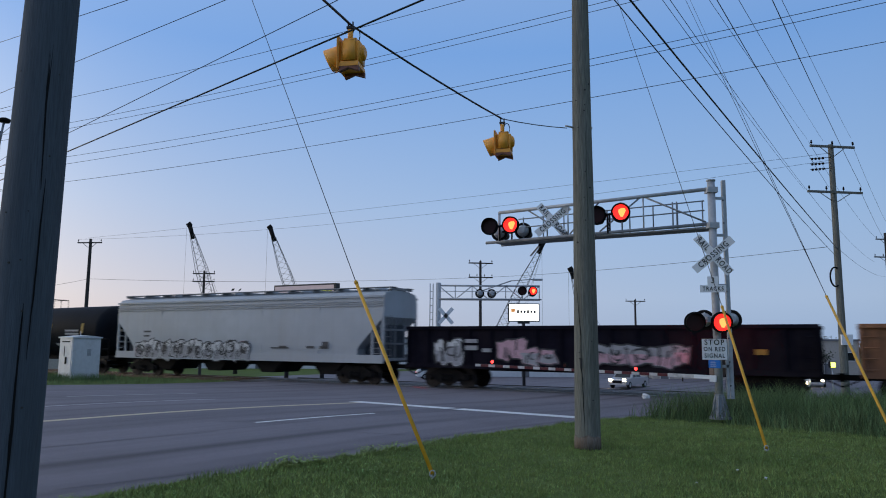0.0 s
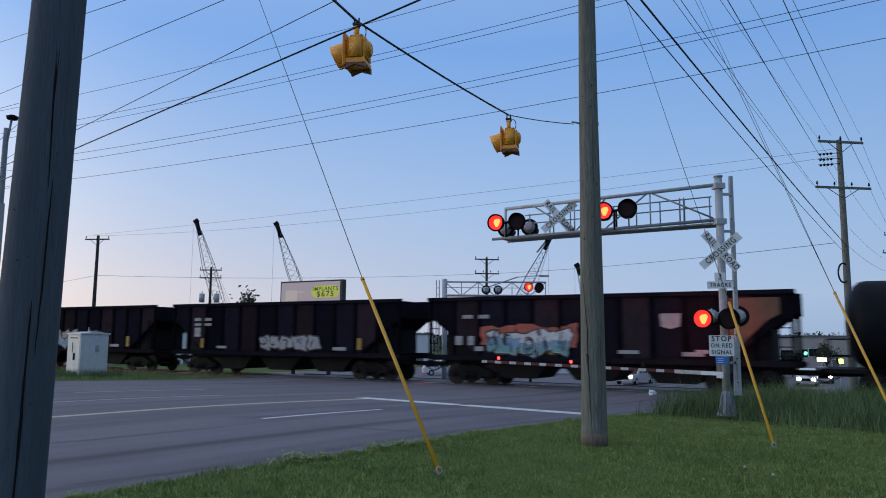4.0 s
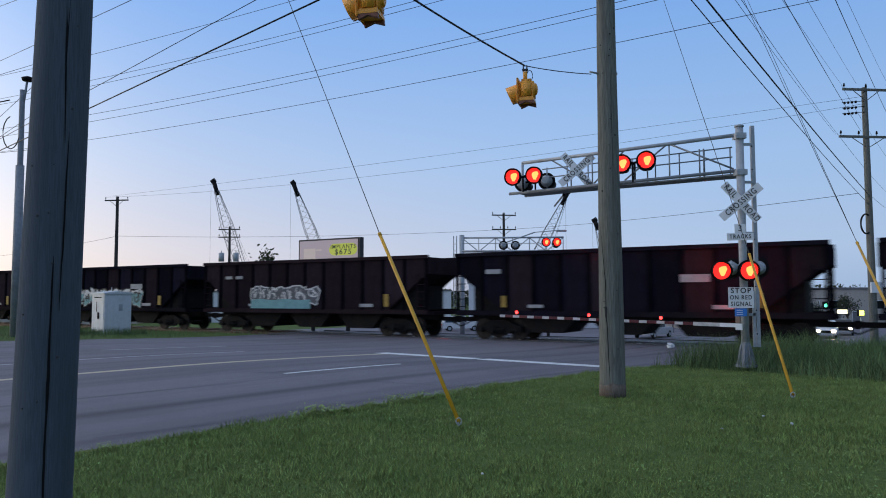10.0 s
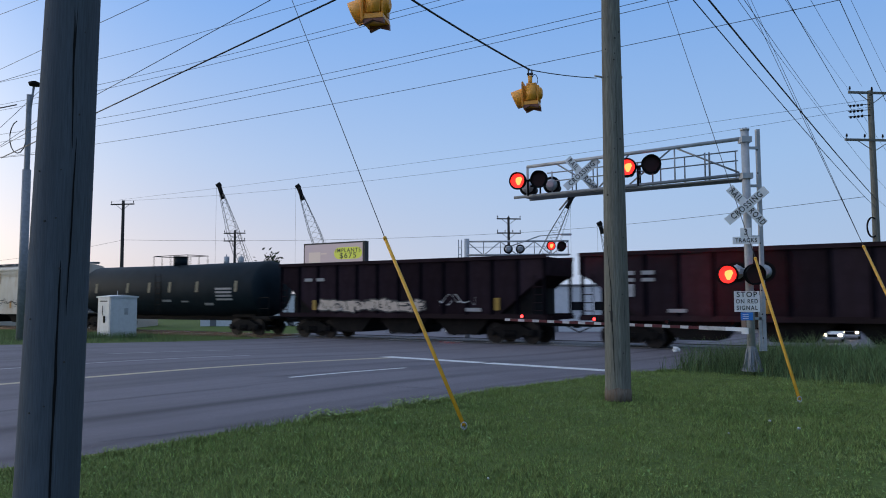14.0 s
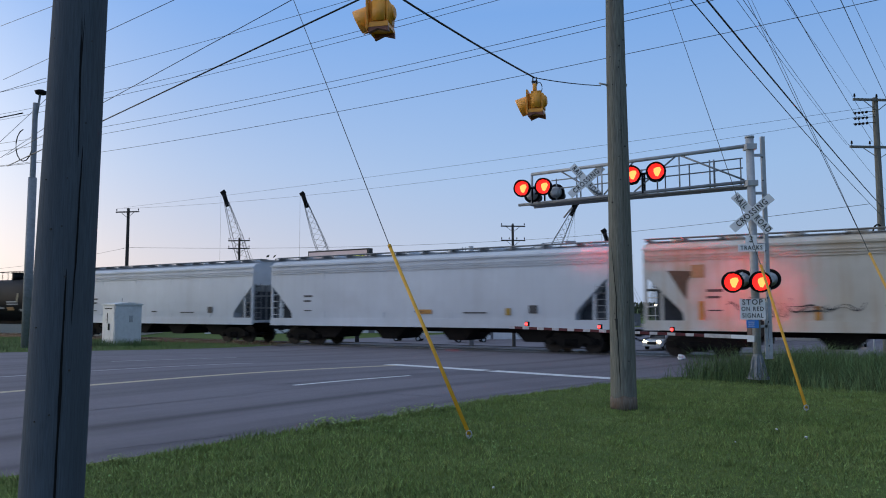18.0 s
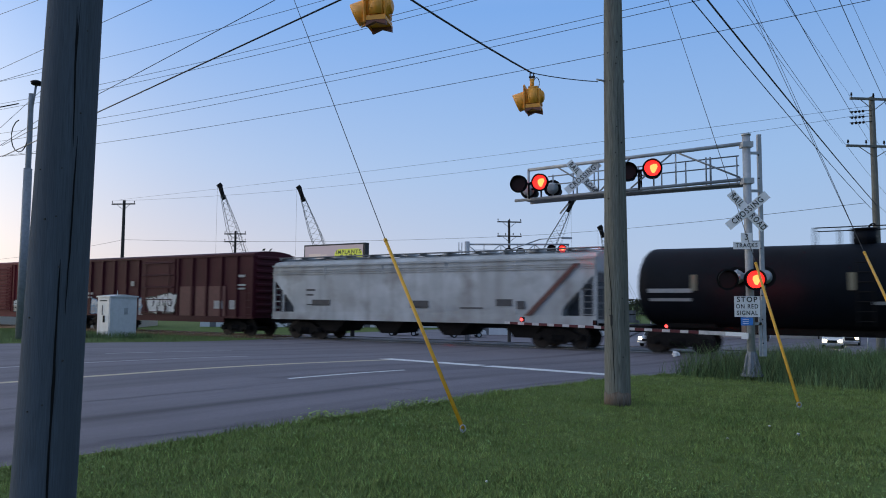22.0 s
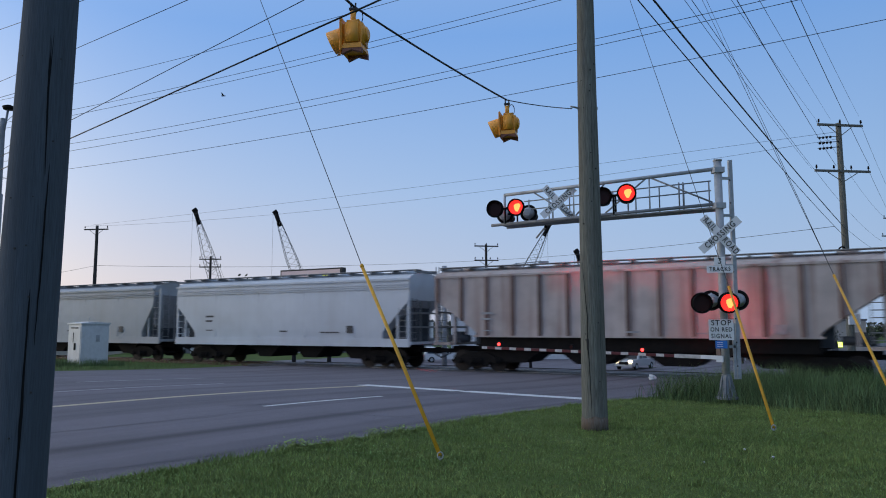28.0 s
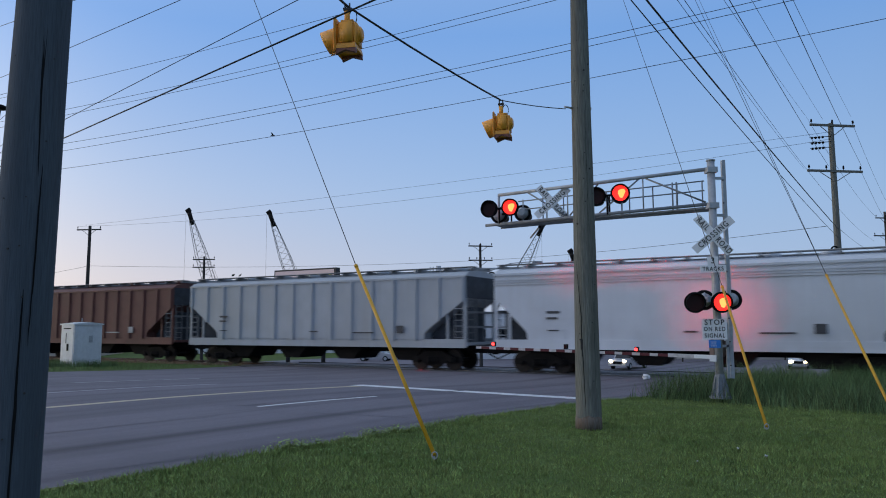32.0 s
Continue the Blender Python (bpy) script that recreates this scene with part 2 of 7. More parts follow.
    if per_island:
        ge = nd.new("ShaderNodeNewGeometry")
        hs = nd.new("ShaderNodeHueSaturation")
        for lo, hi, sock in ((1 - per_island, 1 + per_island, "Value"), (0.475, 0.515, "Hue")):
            mr = nd.new("ShaderNodeMapRange")
            mr.inputs[3].default_value, mr.inputs[4].default_value = lo, hi
            lk.new(ge.outputs["Random Per Island"], mr.inputs[0])
            lk.new(mr.outputs[0], hs.inputs[sock])
        if isinstance(col, tuple):
            hs.inputs["Color"].default_value = (*col, 1)
        else:
            lk.new(col, hs.inputs["Color"])
        col = hs.outputs[0]
    if isinstance(col, tuple):
        bsdf.inputs["Base Color"].default_value = (*col, 1)
    else:
        lk.new(col, bsdf.inputs["Base Color"])
    if bump:
        bn = nd.new("ShaderNodeBump")
        bn.inputs["Strength"].default_value = bump
        bn.inputs["Distance"].default_value = 0.02
        lk.new(noise_tex(bump_scale, 6).outputs[0], bn.inputs["Height"])
        lk.new(bn.outputs[0], bsdf.inputs["Normal"])
    if upward:
        ge2 = nd.new("ShaderNodeNewGeometry")
        va = nd.new("ShaderNodeVectorMath")
        va.operation = "SCALE"
        va.inputs["Scale"].default_value = 0.45
        lk.new(ge2.outputs["Normal"], va.inputs[0])
        vb = nd.new("ShaderNodeVectorMath")
        vb.operation = "ADD"
        vb.inputs[1].default_value = (0, 0, 1)
        lk.new(va.outputs[0], vb.inputs[0])
        vc = nd.new("ShaderNodeVectorMath")
        vc.operation = "NORMALIZE"
        lk.new(vb.outputs[0], vc.inputs[0])
        lk.new(vc.outputs[0], bsdf.inputs["Normal"])
    if emit:
        bsdf.inputs["Emission Color"].default_value = (*(emit_color or color), 1)
        bsdf.inputs["Emission Strength"].default_value = emit
    return m


M = {}
M["grass"] = material("grass", (0.105, 0.155, 0.04), 0.9, spec=0.1, grain=0.45, scale=25, second=(0.12, 0.155, 0.042), stains=0.6, stain_color=(0.06, 0.09, 0.025), stain_scale=0.55, bump=0.6, bump_scale=60)
M["blade"] = material("blade", (0.235, 0.335, 0.085), 0.85, grain=0.45, scale=6.5, second=(0.31, 0.405, 0.125), stains=0.85, stain_color=(0.12, 0.20, 0.050), stain_scale=0.7, per_island=0.34, upward=True, spec=0.15)
M["clover"] = material("clover", (0.175, 0.275, 0.075), 0.8, grain=0.3, scale=1.5, second=(0.21, 0.31, 0.095), stains=0.5, stain_color=(0.12, 0.19, 0.05), stain_scale=0.8, per_island=0.3, upward=True, spec=0.2)
M["weed"] = material("weed", (0.115, 0.205, 0.070), 0.8, grain=0.5, scale=1.2, second=(0.190, 0.255, 0.110), stains=0.45, stain_color=(0.08, 0.125, 0.05), stain_scale=0.9, per_island=0.55, upward=True, spec=0.1)
M["asphalt"] = material("asphalt", (0.166, 0.149, 0.174), 0.8, bands=0.7, turn=radians(49.2), tracks=((10.6, 0.42, 0.9), (8.65, 0.22, 0.6), (12.45, 0.15, 0.6), (14.6, 0.5, 0.45), (18.6, 0.45, 0.4), (20.6, 0.5, 0.4), (23.4, 0.4, 0.5), (27.4, 0.35, 0.8), (29.6, 0.5, 0.4)), grain=0.3, scale=60, second=(0.184, 0.167, 0.192), stains=0.5, stain_color=(0.090, 0.080, 0.096), stain_scale=0.35, bump=0.35, bump_scale=180)
M["road_white"] = material("road_white", (0.78, 0.78, 0.78), 0.8, grain=0.3, scale=30, stains=0.6, stain_color=(0.3, 0.3, 0.3), stain_scale=4)
M["road_faded"] = material("road_faded", (0.44, 0.43, 0.44), 0.8, grain=0.3, scale=30, stains=0.7, stain_color=(0.2, 0.19, 0.2), stain_scale=3)
M["road_yellow"] = material("road_yellow", (0.62, 0.52, 0.36), 0.8, grain=0.4, scale=30, stains=0.45, stain_color=(0.17, 0.15, 0.13), stain_scale=5)
M["tar"] = material("tar", (0.02, 0.02, 0.022), 0.6, grain=0.3, scale=20)
M["ballast"] = material("ballast", (0.16, 0.15, 0.15), 0.95, grain=0.7, scale=40, second=(0.24, 0.23, 0.22), bump=1.0, bump_scale=35)
M["rail"] = material("rail", (0.13, 0.09, 0.07), 0.55, 0.7, grain=0.3, scale=10)
M["railtop"] = material("railtop", (0.55, 0.54, 0.53), 0.25, 1.0, grain=0.2, scale=6)
M["tie"] = material("tie", (0.06, 0.05, 0.045), 0.9, grain=0.5, scale=14, bump=0.5)
M["concrete"] = material("concrete", (0.36, 0.35, 0.34), 0.85, grain=0.25, scale=18, stains=0.5, stain_color=(0.2, 0.19, 0.18), bump=0.3)
# wood toned dark and blue: the dusk shade on it is in the colour
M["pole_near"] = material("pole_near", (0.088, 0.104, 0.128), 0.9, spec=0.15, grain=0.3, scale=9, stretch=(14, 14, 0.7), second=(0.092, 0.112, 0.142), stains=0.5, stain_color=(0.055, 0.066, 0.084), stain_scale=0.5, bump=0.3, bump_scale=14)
M["pole"] = material("pole", (0.235, 0.240, 0.205), 0.9, spec=0.2, grain=0.6, scale=8, stretch=(14, 14, 0.6), second=(0.165, 0.165, 0.15), stains=0.6, stain_color=(0.14, 0.12, 0.09), stain_scale=0.45, bump=0.6, bump_scale=9)
M["pole_foot"] = material("pole_foot", (0.17, 0.125, 0.095), 0.9, spec=0.1, grain=0.55, scale=8, stretch=(12, 12, 1.2), second=(0.21, 0.19, 0.16), stains=0.6, stain_color=(0.20, 0.19, 0.16), stain_scale=5.0)
M["pole_dark"] = material("pole_dark", (0.05, 0.045, 0.042), 0.9, grain=0.4, scale=5, stretch=(5, 5, 0.3))
M["galv"] = material("galv", (0.43, 0.45, 0.475), 0.55, 0.2, grain=0.2, scale=10, stains=0.4, stain_color=(0.22, 0.21, 0.2), stain_scale=2)
M["steel_dull"] = material("steel_dull", (0.25, 0.27, 0.295), 0.6, 0.2, grain=0.25, scale=8, stains=0.4, stain_color=(0.12, 0.12, 0.12), stain_scale=1.5)
M["wire"] = material("wire", (0.02, 0.02, 0.022), 0.6)
M["black"] = material("black", (0.009, 0.009, 0.010), 0.7, spec=0.12, grain=0.3, scale=12)
M["signal_yellow"] = material("signal_yellow", (0.90, 0.37, 0.035), 0.45, grain=0.15, scale=8, stains=0.25, stain_color=(0.35, 0.18, 0.03), stain_scale=4)
M["guard_yellow"] = material("guard_yellow", (0.66, 0.34, 0.012), 0.5, grain=0.2, scale=10, stretch=(1, 1, 1), stains=0.3, stain_color=(0.4, 0.25, 0.05), stain_scale=3)
M["sign_white"] = material("sign_white", (0.84, 0.84, 0.85), 0.5, grain=0.06, scale=10, stains=0.2, stain_color=(0.6, 0.59, 0.57), stain_scale=3)
M["sign_black"] = material("sign_black", (0.015, 0.015, 0.015), 0.6)
M["sign_blue"] = material("sign_blue", (0.03, 0.20, 0.62), 0.5, grain=0.1, scale=10)
M["gate_red"] = material("gate_red", (0.10, 0.008, 0.014), 0.5, grain=0.3, scale=12)
M["gate_white"] = material("gate_white", (0.58, 0.55, 0.55), 0.5, grain=0.3, scale=12)
M["lamp_lit"] = material("lamp_lit", (0.8, 0.05, 0.02), 0.4, emit=2.4, emit_color=(0.9, 0.016, 0.012))
M["lamp_core"] = material("lamp_core", (0.9, 0.4, 0.1), 0.4, emit=2.8, emit_color=(1.0, 0.24, 0.055))
M["lens_dark"] = material("lens_dark", (0.035, 0.004, 0.004), 0.35, spec=0.2)
M["cabinet"] = material("cabinet", (0.66, 0.68, 0.70), 0.45, 0.1, grain=0.1, scale=6, stains=0.25, stain_color=(0.4, 0.4, 0.38), stain_scale=1.5, streaks=0.2)
M["lamp_lit_small"] = material("lamp_lit_small", (0.8, 0.05, 0.02), 0.4, emit=6.0, emit_color=(1.0, 0.03, 0.03))
M["gate_box"] = material("gate_box", (0.14, 0.10, 0.085), 0.7, grain=0.3, scale=8)
# ---------------------------------------------------------------- ground, road, tracks
def sheet(name, us, ws, zf, material_):
    verts = []
    for u in us:
        for w in ws:
            p = uw(u, w)
            verts.append((p.x, p.y, zf(p.x, p.y, w)))
    nw = len(ws)
    faces = [(i * nw + j, (i + 1) * nw + j, (i + 1) * nw + j + 1, i * nw + j + 1) for i in range(len(us) - 1) for j in range(nw - 1)]
    me = bpy.data.meshes.new(name)
    me.from_pydata(verts, [], faces)
    me.polygons.foreach_set("use_smooth", [True] * len(faces))
    me.materials.append(material_)
    return new(name, me)


far_steps = [-3000, -1500, -700, -350, -180, -110, -80, -60, -50]
us = far_steps + [x * 0.5 for x in range(-90, 181)] + [100, 120, 150, 200, 300, 500, 900, 1600, 3000]
ws = far_steps + [-40, -30, -24] + [x * 0.5 for x in range(-40, 16)] + [7.9, 8.04, 8.06, 8.3] + [x * 1.0 for x in range(9, 32)] + [31.59, 31.61, 31.9] + \
    [32 + x * 0.5 for x in range(1, 48)] + [56, 60, 70, 90, 130, 200, 400, 900, 3000]


def bumpy(x, y, w):
    z = ground_z(x, y, road=False)
    if w < EDGE and q_of(x, y) < -3 and abs(x) < 60:
        z += 0.035 * noise.noise(Vector((x * 0.35, y * 0.35, 0))) + 0.012 * noise.noise(Vector((x * 1.7, y * 1.7, 3)))
    return z


ground = tagged(sheet("ground", us, ws, bumpy, M["grass"]), "mown green lawn and verges reaching to the horizon", kind="structure")
road = tagged(sheet("road", [x for x in us if -700 <= x <= 900], [8.05] + [x for x in ws if 8.5 < x < 31.5] + [31.6],
                    lambda x, y, w: ground_z(x, y), M["asphalt"]), "worn grey asphalt road crossing the tracks", kind="structure")


def stripe(name, u0, u1, w0, w1, mat, label, lift=0.004):
    n = max(2, int((u1 - u0) / 0.5) + 1)
    ob = sheet(name, [u0 + (u1 - u0) * k / (n - 1) for k in range(n)], [w0 + (w1 - w0) * k / 8 for k in range(9)], lambda x, y, w: ground_z(x, y) + lift, M[mat])
    return tagged(ob, label, kind="structure")


U_STOP = 16.6
stripe("stop_line", U_STOP - 0.3, U_STOP + 0.3, 8.6, 12.85, "road_white", "worn white stop line painted on asphalt")
stripe("stop_line", U_STOP - 0.3, U_STOP + 0.3, 13.05, 17.0, "road_white", "worn white stop line painted on asphalt")
stripe("lane_dash", 9.8, 13.4, 12.93, 13.07, "road_white", "worn white lane dash on asphalt")
stripe("lane_dash", -2.4, 1.2, 12.93, 13.07, "road_white", "worn white lane dash on asphalt")
stripe("yellow_line", -80, 16.4, 16.34, 16.60, "road_yellow", "faded yellow centre line on asphalt")
stripe("lane_line", -60, 13.6, 20.07, 20.21, "road_faded", "faded white lane line on asphalt")
stripe("lane_dash", 10.6, 15.2, 23.55, 23.69, "road_faded", "faded white lane line on asphalt")

lot = tagged(sheet("parking_lot", [44 + 2 * k for k in range(48)], [31.65 + 1.5 * k for k in range(30)], lambda x, y, w: ground_z(x, y, road=False) + 0.02, M["asphalt"]), "grey asphalt lot beyond the tracks", kind="structure")
M["panel"] = material("panel", (0.085, 0.08, 0.082), 0.75, grain=0.3, scale=25, stains=0.4, stain_color=(0.15, 0.145, 0.14), stain_scale=1.5, bump=0.3)
TRACK_Q = (0.0, 4.6, 9.2)
ang = math.atan2(DN.y, DN.x)
for q in TRACK_Q:
    bed = thing("railway_track", "steel rails on wooden ties and grey ballast", "track", group="railway tracks", at=Matrix.Translation(C0 + NN * q + Vector((0, 0, RAIL_Z - fall(q)))) @ Matrix.Rotation(ang, 4, "Z") @ Matrix.Rotation(math.atan(fall(q - 0.8) - fall(q + 0.8)) / 1.6, 4, "X"))
    bm = B()
    for a, b_ in ((-420, -12.9), (12.9, 160)):
        prism(bm, [(-2.3, -0.36), (-1.5, -0.16), (1.5, -0.16), (2.3, -0.36)], a, b_, "x")
    part("ballast", bm, M["ballast"], bed)
    for side in (-0.755, 0.755):
        bm = B()
        prism(bm, [(side - 0.07, -0.17), (side + 0.07, -0.17), (side + 0.07, -0.15), (side + 0.012, -0.13), (side + 0.012, -0.04), (side + 0.035, -0.03),
                   (side + 0.035, -0.004), (side - 0.035, -0.004), (side - 0.035, -0.03), (side - 0.012, -0.04), (side - 0.012, -0.13), (side - 0.07, -0.15)], -420, 160, "x")
        r = part("rail", bm, M["rail"], bed)
        bm = B()
        box(bm, (-130, side, -0.001), (580, 0.05, 0.004))
        part("running_surface", bm, M["railtop"], r)
    bm = B()
    box(bm, (0, 0, 0), (0.22, 2.6, 0.16))
    tie = part("tie", bm, M["tie"], bed, at=pose(-13.3, 0, -0.22))
    for k in range(60):
        again(tie, pose(-13.85 - 0.55 * k, 0, -0.22))
    for k in range(40):
        again(tie, pose(13.3 + 0.55 * k, 0, -0.22))
    # concrete crossing panels
    bm = B()
    box(bm, (0.0, 0, -0.075), (25.0, 1.34, 0.14))
    part("crossing_panel", bm, M["panel"], bed, "grey crossing surface between rails")
    for side in (-1.2, 1.2):
        bm = B()
        box(bm, (0.0, side, -0.075), (25.0, 0.72, 0.14))
        part("crossing_panel", bm, M["panel"], bed)
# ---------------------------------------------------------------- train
# underframe paint, set near-black so the shade beneath the cars is in it
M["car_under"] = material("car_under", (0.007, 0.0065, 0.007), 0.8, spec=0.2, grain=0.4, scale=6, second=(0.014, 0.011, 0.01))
M["wheel"] = material("wheel", (0.025, 0.02, 0.018), 0.6, 0.5, grain=0.4, scale=6)
M["tread"] = material("tread", (0.45, 0.44, 0.43), 0.3, 1.0)
M["coal_black"] = material("coal_black", (0.0135, 0.0122, 0.0205), 0.8, spec=0.0, grain=0.4, scale=1.5, second=(0.018, 0.0155, 0.019), stains=0.3, stain_color=(0.024, 0.017, 0.018), stain_scale=0.5, streaks=0.4)
M["coal_brown"] = material("coal_brown", (0.0400, 0.0255, 0.0300), 0.8, spec=0.0, grain=0.35, scale=1.5, second=(0.023, 0.016, 0.0185), stains=0.6, stain_color=(0.03, 0.022, 0.02), stain_scale=0.5, streaks=0.35)
M["coal_sheet"] = material("coal_sheet", (0.0150, 0.0138, 0.0235), 0.8, spec=0.0, grain=0.45, scale=2.0, second=(0.0125, 0.0118, 0.0200), stains=0.45, stain_color=(0.0230, 0.0165, 0.0205), stain_scale=0.7, streaks=0.5, per_object=0.4)
M["coal_sheet_brown"] = material("coal_sheet_brown", (0.0370, 0.0242, 0.0300), 0.8, spec=0.0, grain=0.4, scale=2.0, second=(0.0265, 0.0188, 0.0245), stains=0.5, stain_color=(0.028, 0.0185, 0.0195), stain_scale=0.7, streaks=0.45, per_object=0.3)
# ribs near-black: the shadow lines along them are put into the colour
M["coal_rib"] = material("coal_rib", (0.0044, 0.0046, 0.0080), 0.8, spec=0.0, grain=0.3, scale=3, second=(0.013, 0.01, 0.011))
M["hop_grey"] = material("hop_grey", (0.41, 0.44, 0.475), 0.5, grain=0.12, scale=1.2, second=(0.37, 0.385, 0.40), stains=0.3, stain_color=(0.3, 0.28, 0.26), stain_scale=0.5, streaks=0.25)
M["hop_old"] = material("hop_old", (0.50, 0.52, 0.53), 0.55, grain=0.25, scale=1.6, second=(0.36, 0.37, 0.37), stains=0.9, stain_color=(0.20, 0.18, 0.165), stain_scale=0.6, streaks=0.5, streak_scale=2.0)
# dark tone carries the shade at the car ends; its stains are dirt
M["end_dark"] = material("end_dark", (0.075, 0.083, 0.096), 0.75, spec=0.2, grain=0.4, scale=3, stains=0.4, stain_color=(0.02, 0.018, 0.018), stain_scale=0.8)
# end frames and ladders, toned down: their shade is in the colour
M["end_steel"] = material("end_steel", (0.22, 0.225, 0.235), 0.6, grain=0.3, scale=3)
M["hop_light"] = material("hop_light", (0.625, 0.655, 0.70), 0.45, grain=0.08, scale=1.2, second=(0.52, 0.55, 0.595), stains=0.3, stain_color=(0.38, 0.37, 0.37), stain_scale=0.5, streaks=0.15)
M["hop_tan"] = material("hop_tan", (0.58, 0.525, 0.44), 0.55, grain=0.12, scale=1.2, second=(0.60, 0.59, 0.57), stains=0.55, stain_color=(0.42, 0.26, 0.12), stain_scale=0.45, streaks=0.55)
M["rib_rust"] = material("rib_rust", (0.17, 0.10, 0.085), 0.75, grain=0.4, scale=2.5, second=(0.26, 0.18, 0.15), stains=0.5, stain_color=(0.07, 0.04, 0.035), stain_scale=0.8, per_object=0.35)
M["hop_rust"] = material("hop_rust", (0.53, 0.465, 0.44), 0.65, grain=0.25, scale=1.4, second=(0.46, 0.38, 0.35), stains=0.45, stain_color=(0.24, 0.14, 0.11), stain_scale=0.55, streaks=0.8, streak_scale=2.6)
M["hop_brown"] = material("hop_brown", (0.13, 0.045, 0.038), 0.65, grain=0.2, scale=1.4, second=(0.16, 0.065, 0.05), stains=0.5, stain_color=(0.09, 0.05, 0.04), stain_scale=0.5, streaks=0.4)
M["gond_rust"] = material("gond_rust", (0.30, 0.13, 0.06), 0.8, grain=0.4, scale=2, second=(0.2, 0.09, 0.05), stains=0.5, stain_scale=0.6)
M["tank_black"] = material("tank_black", (0.0042, 0.0066, 0.0115), 0.6, spec=0.10, grain=0.3, scale=1.5, second=(0.008, 0.009, 0.012), stains=0.3, stain_color=(0.012, 0.015, 0.021), stain_scale=0.5)
M["tank_green"] = material("tank_green", (0.0080, 0.0170, 0.0250), 0.6, spec=0.10, grain=0.3, scale=1.5, second=(0.011, 0.02, 0.025), stains=0.3, stain_color=(0.03, 0.031, 0.033), stain_scale=0.5)
M["box_dark"] = material("box_dark", (0.062, 0.0075, 0.015), 0.6, grain=0.25, scale=1.3, second=(0.05, 0.007, 0.013), stains=0.4, stain_color=(0.03, 0.009, 0.012), stain_scale=0.5, streaks=0.35, spec=0.2)
M["box_red"] = material("box_red", (0.155, 0.014, 0.025), 0.6, grain=0.25, scale=1.3, second=(0.135, 0.013, 0.019), stains=0.4, stain_color=(0.075, 0.014, 0.016), stain_scale=0.5, streaks=0.4, spec=0.2)
M["deck_grey"] = material("deck_grey", (0.30, 0.30, 0.30), 0.7, grain=0.3, scale=3)
for nm, c in (("spray_white", (0.62, 0.62, 0.62)), ("spray_blue", (0.20, 0.34, 0.50)), ("spray_teal", (0.16, 0.36, 0.38)), ("spray_pink", (0.55, 0.33, 0.38)),
              ("spray_red", (0.45, 0.10, 0.06)), ("spray_dark", (0.03, 0.03, 0.035)), ("spray_orange", (0.55, 0.26, 0.06)), ("stencil_white", (0.36, 0.36, 0.37)),
              ("stencil_dark", (0.06, 0.06, 0.065)), ("stencil_yellow", (0.36, 0.22, 0.03))):
    M[nm] = material(nm, c, 0.6, grain=0.25, scale=5, stains=0.35, stain_color=tuple(v * 0.5 for v in c), stain_scale=2)

HALF_W = 1.55
TANK_R = 1.57


def truck(parent, x):
    """A two-axle freight truck: side frames with springs, bolster, two wheelsets."""
    bm = B()
    box(bm, (0, 0, 0.62), (0.42, 2.2, 0.26))
    t = part("truck", bm, M["car_under"], parent, "dark cast steel truck", at=pose(x, 0, 0))
    for y in (-1.0, 1.0):
        bm = B()
        prism(bm, [(-1.15, 0.36), (-1.15, 0.60), (-0.95, 0.62), (-0.42, 0.86), (0.42, 0.86), (0.95, 0.62), (1.15, 0.60), (1.15, 0.36), (0.85, 0.36), (0.72, 0.46),
                   (0.40, 0.22), (-0.40, 0.22), (-0.72, 0.46), (-0.85, 0.36)], y - 0.09, y + 0.09)
        for k in (-0.2, 0.0, 0.2):
            rod(bm, (k, y * 1.12, 0.3), (k, y * 1.12, 0.6), 0.075, 8)
        for k in (-0.89, 0.89):
            rod(bm, (k, y * 0.92, 0.46), (k, y * 1.18, 0.46), 0.13, 10)
        part("side_frame", bm, M["car_under"], t)
    for k in (-0.89, 0.89):
        bm = B()
        rod(bm, (0, -0.95, 0), (0, 0.95, 0), 0.08, 8)
        for y in (-0.755, 0.755):
            i, o = y * 0.93, y * 1.06
            rod(bm, (0, min(i, o), 0), (0, max(i, o), 0), 0.457, 24)
            rod(bm, (0, i * 0.985, 0), (0, i, 0), 0.485, 24)
            for a in range(4):
                c, s = math.cos(a * math.pi / 2), math.sin(a * math.pi / 2)
                box(bm, (0.25 * c, o * 1.005, 0.25 * s), (0.09, 0.02, 0.09))
        ws_ = part("wheelset", bm, M["wheel"], t)
        ws_.matrix_parent_inverse = Matrix.Translation((k, 0, 0.457))
        WHEELS.append(ws_)


WHEELS = []


def coupler(parent, x, s):
    bm = B()
    box(bm, (x + s * 0.1, 0, 0.86), (0.9, 0.16, 0.2))
    box(bm, (x + s * 0.6, 0.03, 0.86), (0.28, 0.26, 0.3))
    rod(bm, (x + s * 0.05, 0.35, 0.75), (x + s * 0.6, 0.3, 0.5), 0.03, 6)
    part("coupler", bm, M["car_under"], parent)


def ladder(parent, x, y, z0, z1, w, mat, rungs=5, along="x"):
    bm = B()
    for k in (-w / 2, w / 2):
        p = (x + k, y) if along == "x" else (x, y + k)
        rod(bm, (p[0], p[1], z0), (p[0], p[1], z1), 0.022, 5)
    for i in range(rungs):
        z = z0 + (z1 - z0) * (i + 0.5) / rungs
        if along == "x":
            rod(bm, (x - w / 2, y, z), (x + w / 2, y, z), 0.02, 5)
        else:
            rod(bm, (x, y - w / 2, z), (x, y + w / 2, z), 0.02, 5)
    part("ladder", bm, mat, parent)


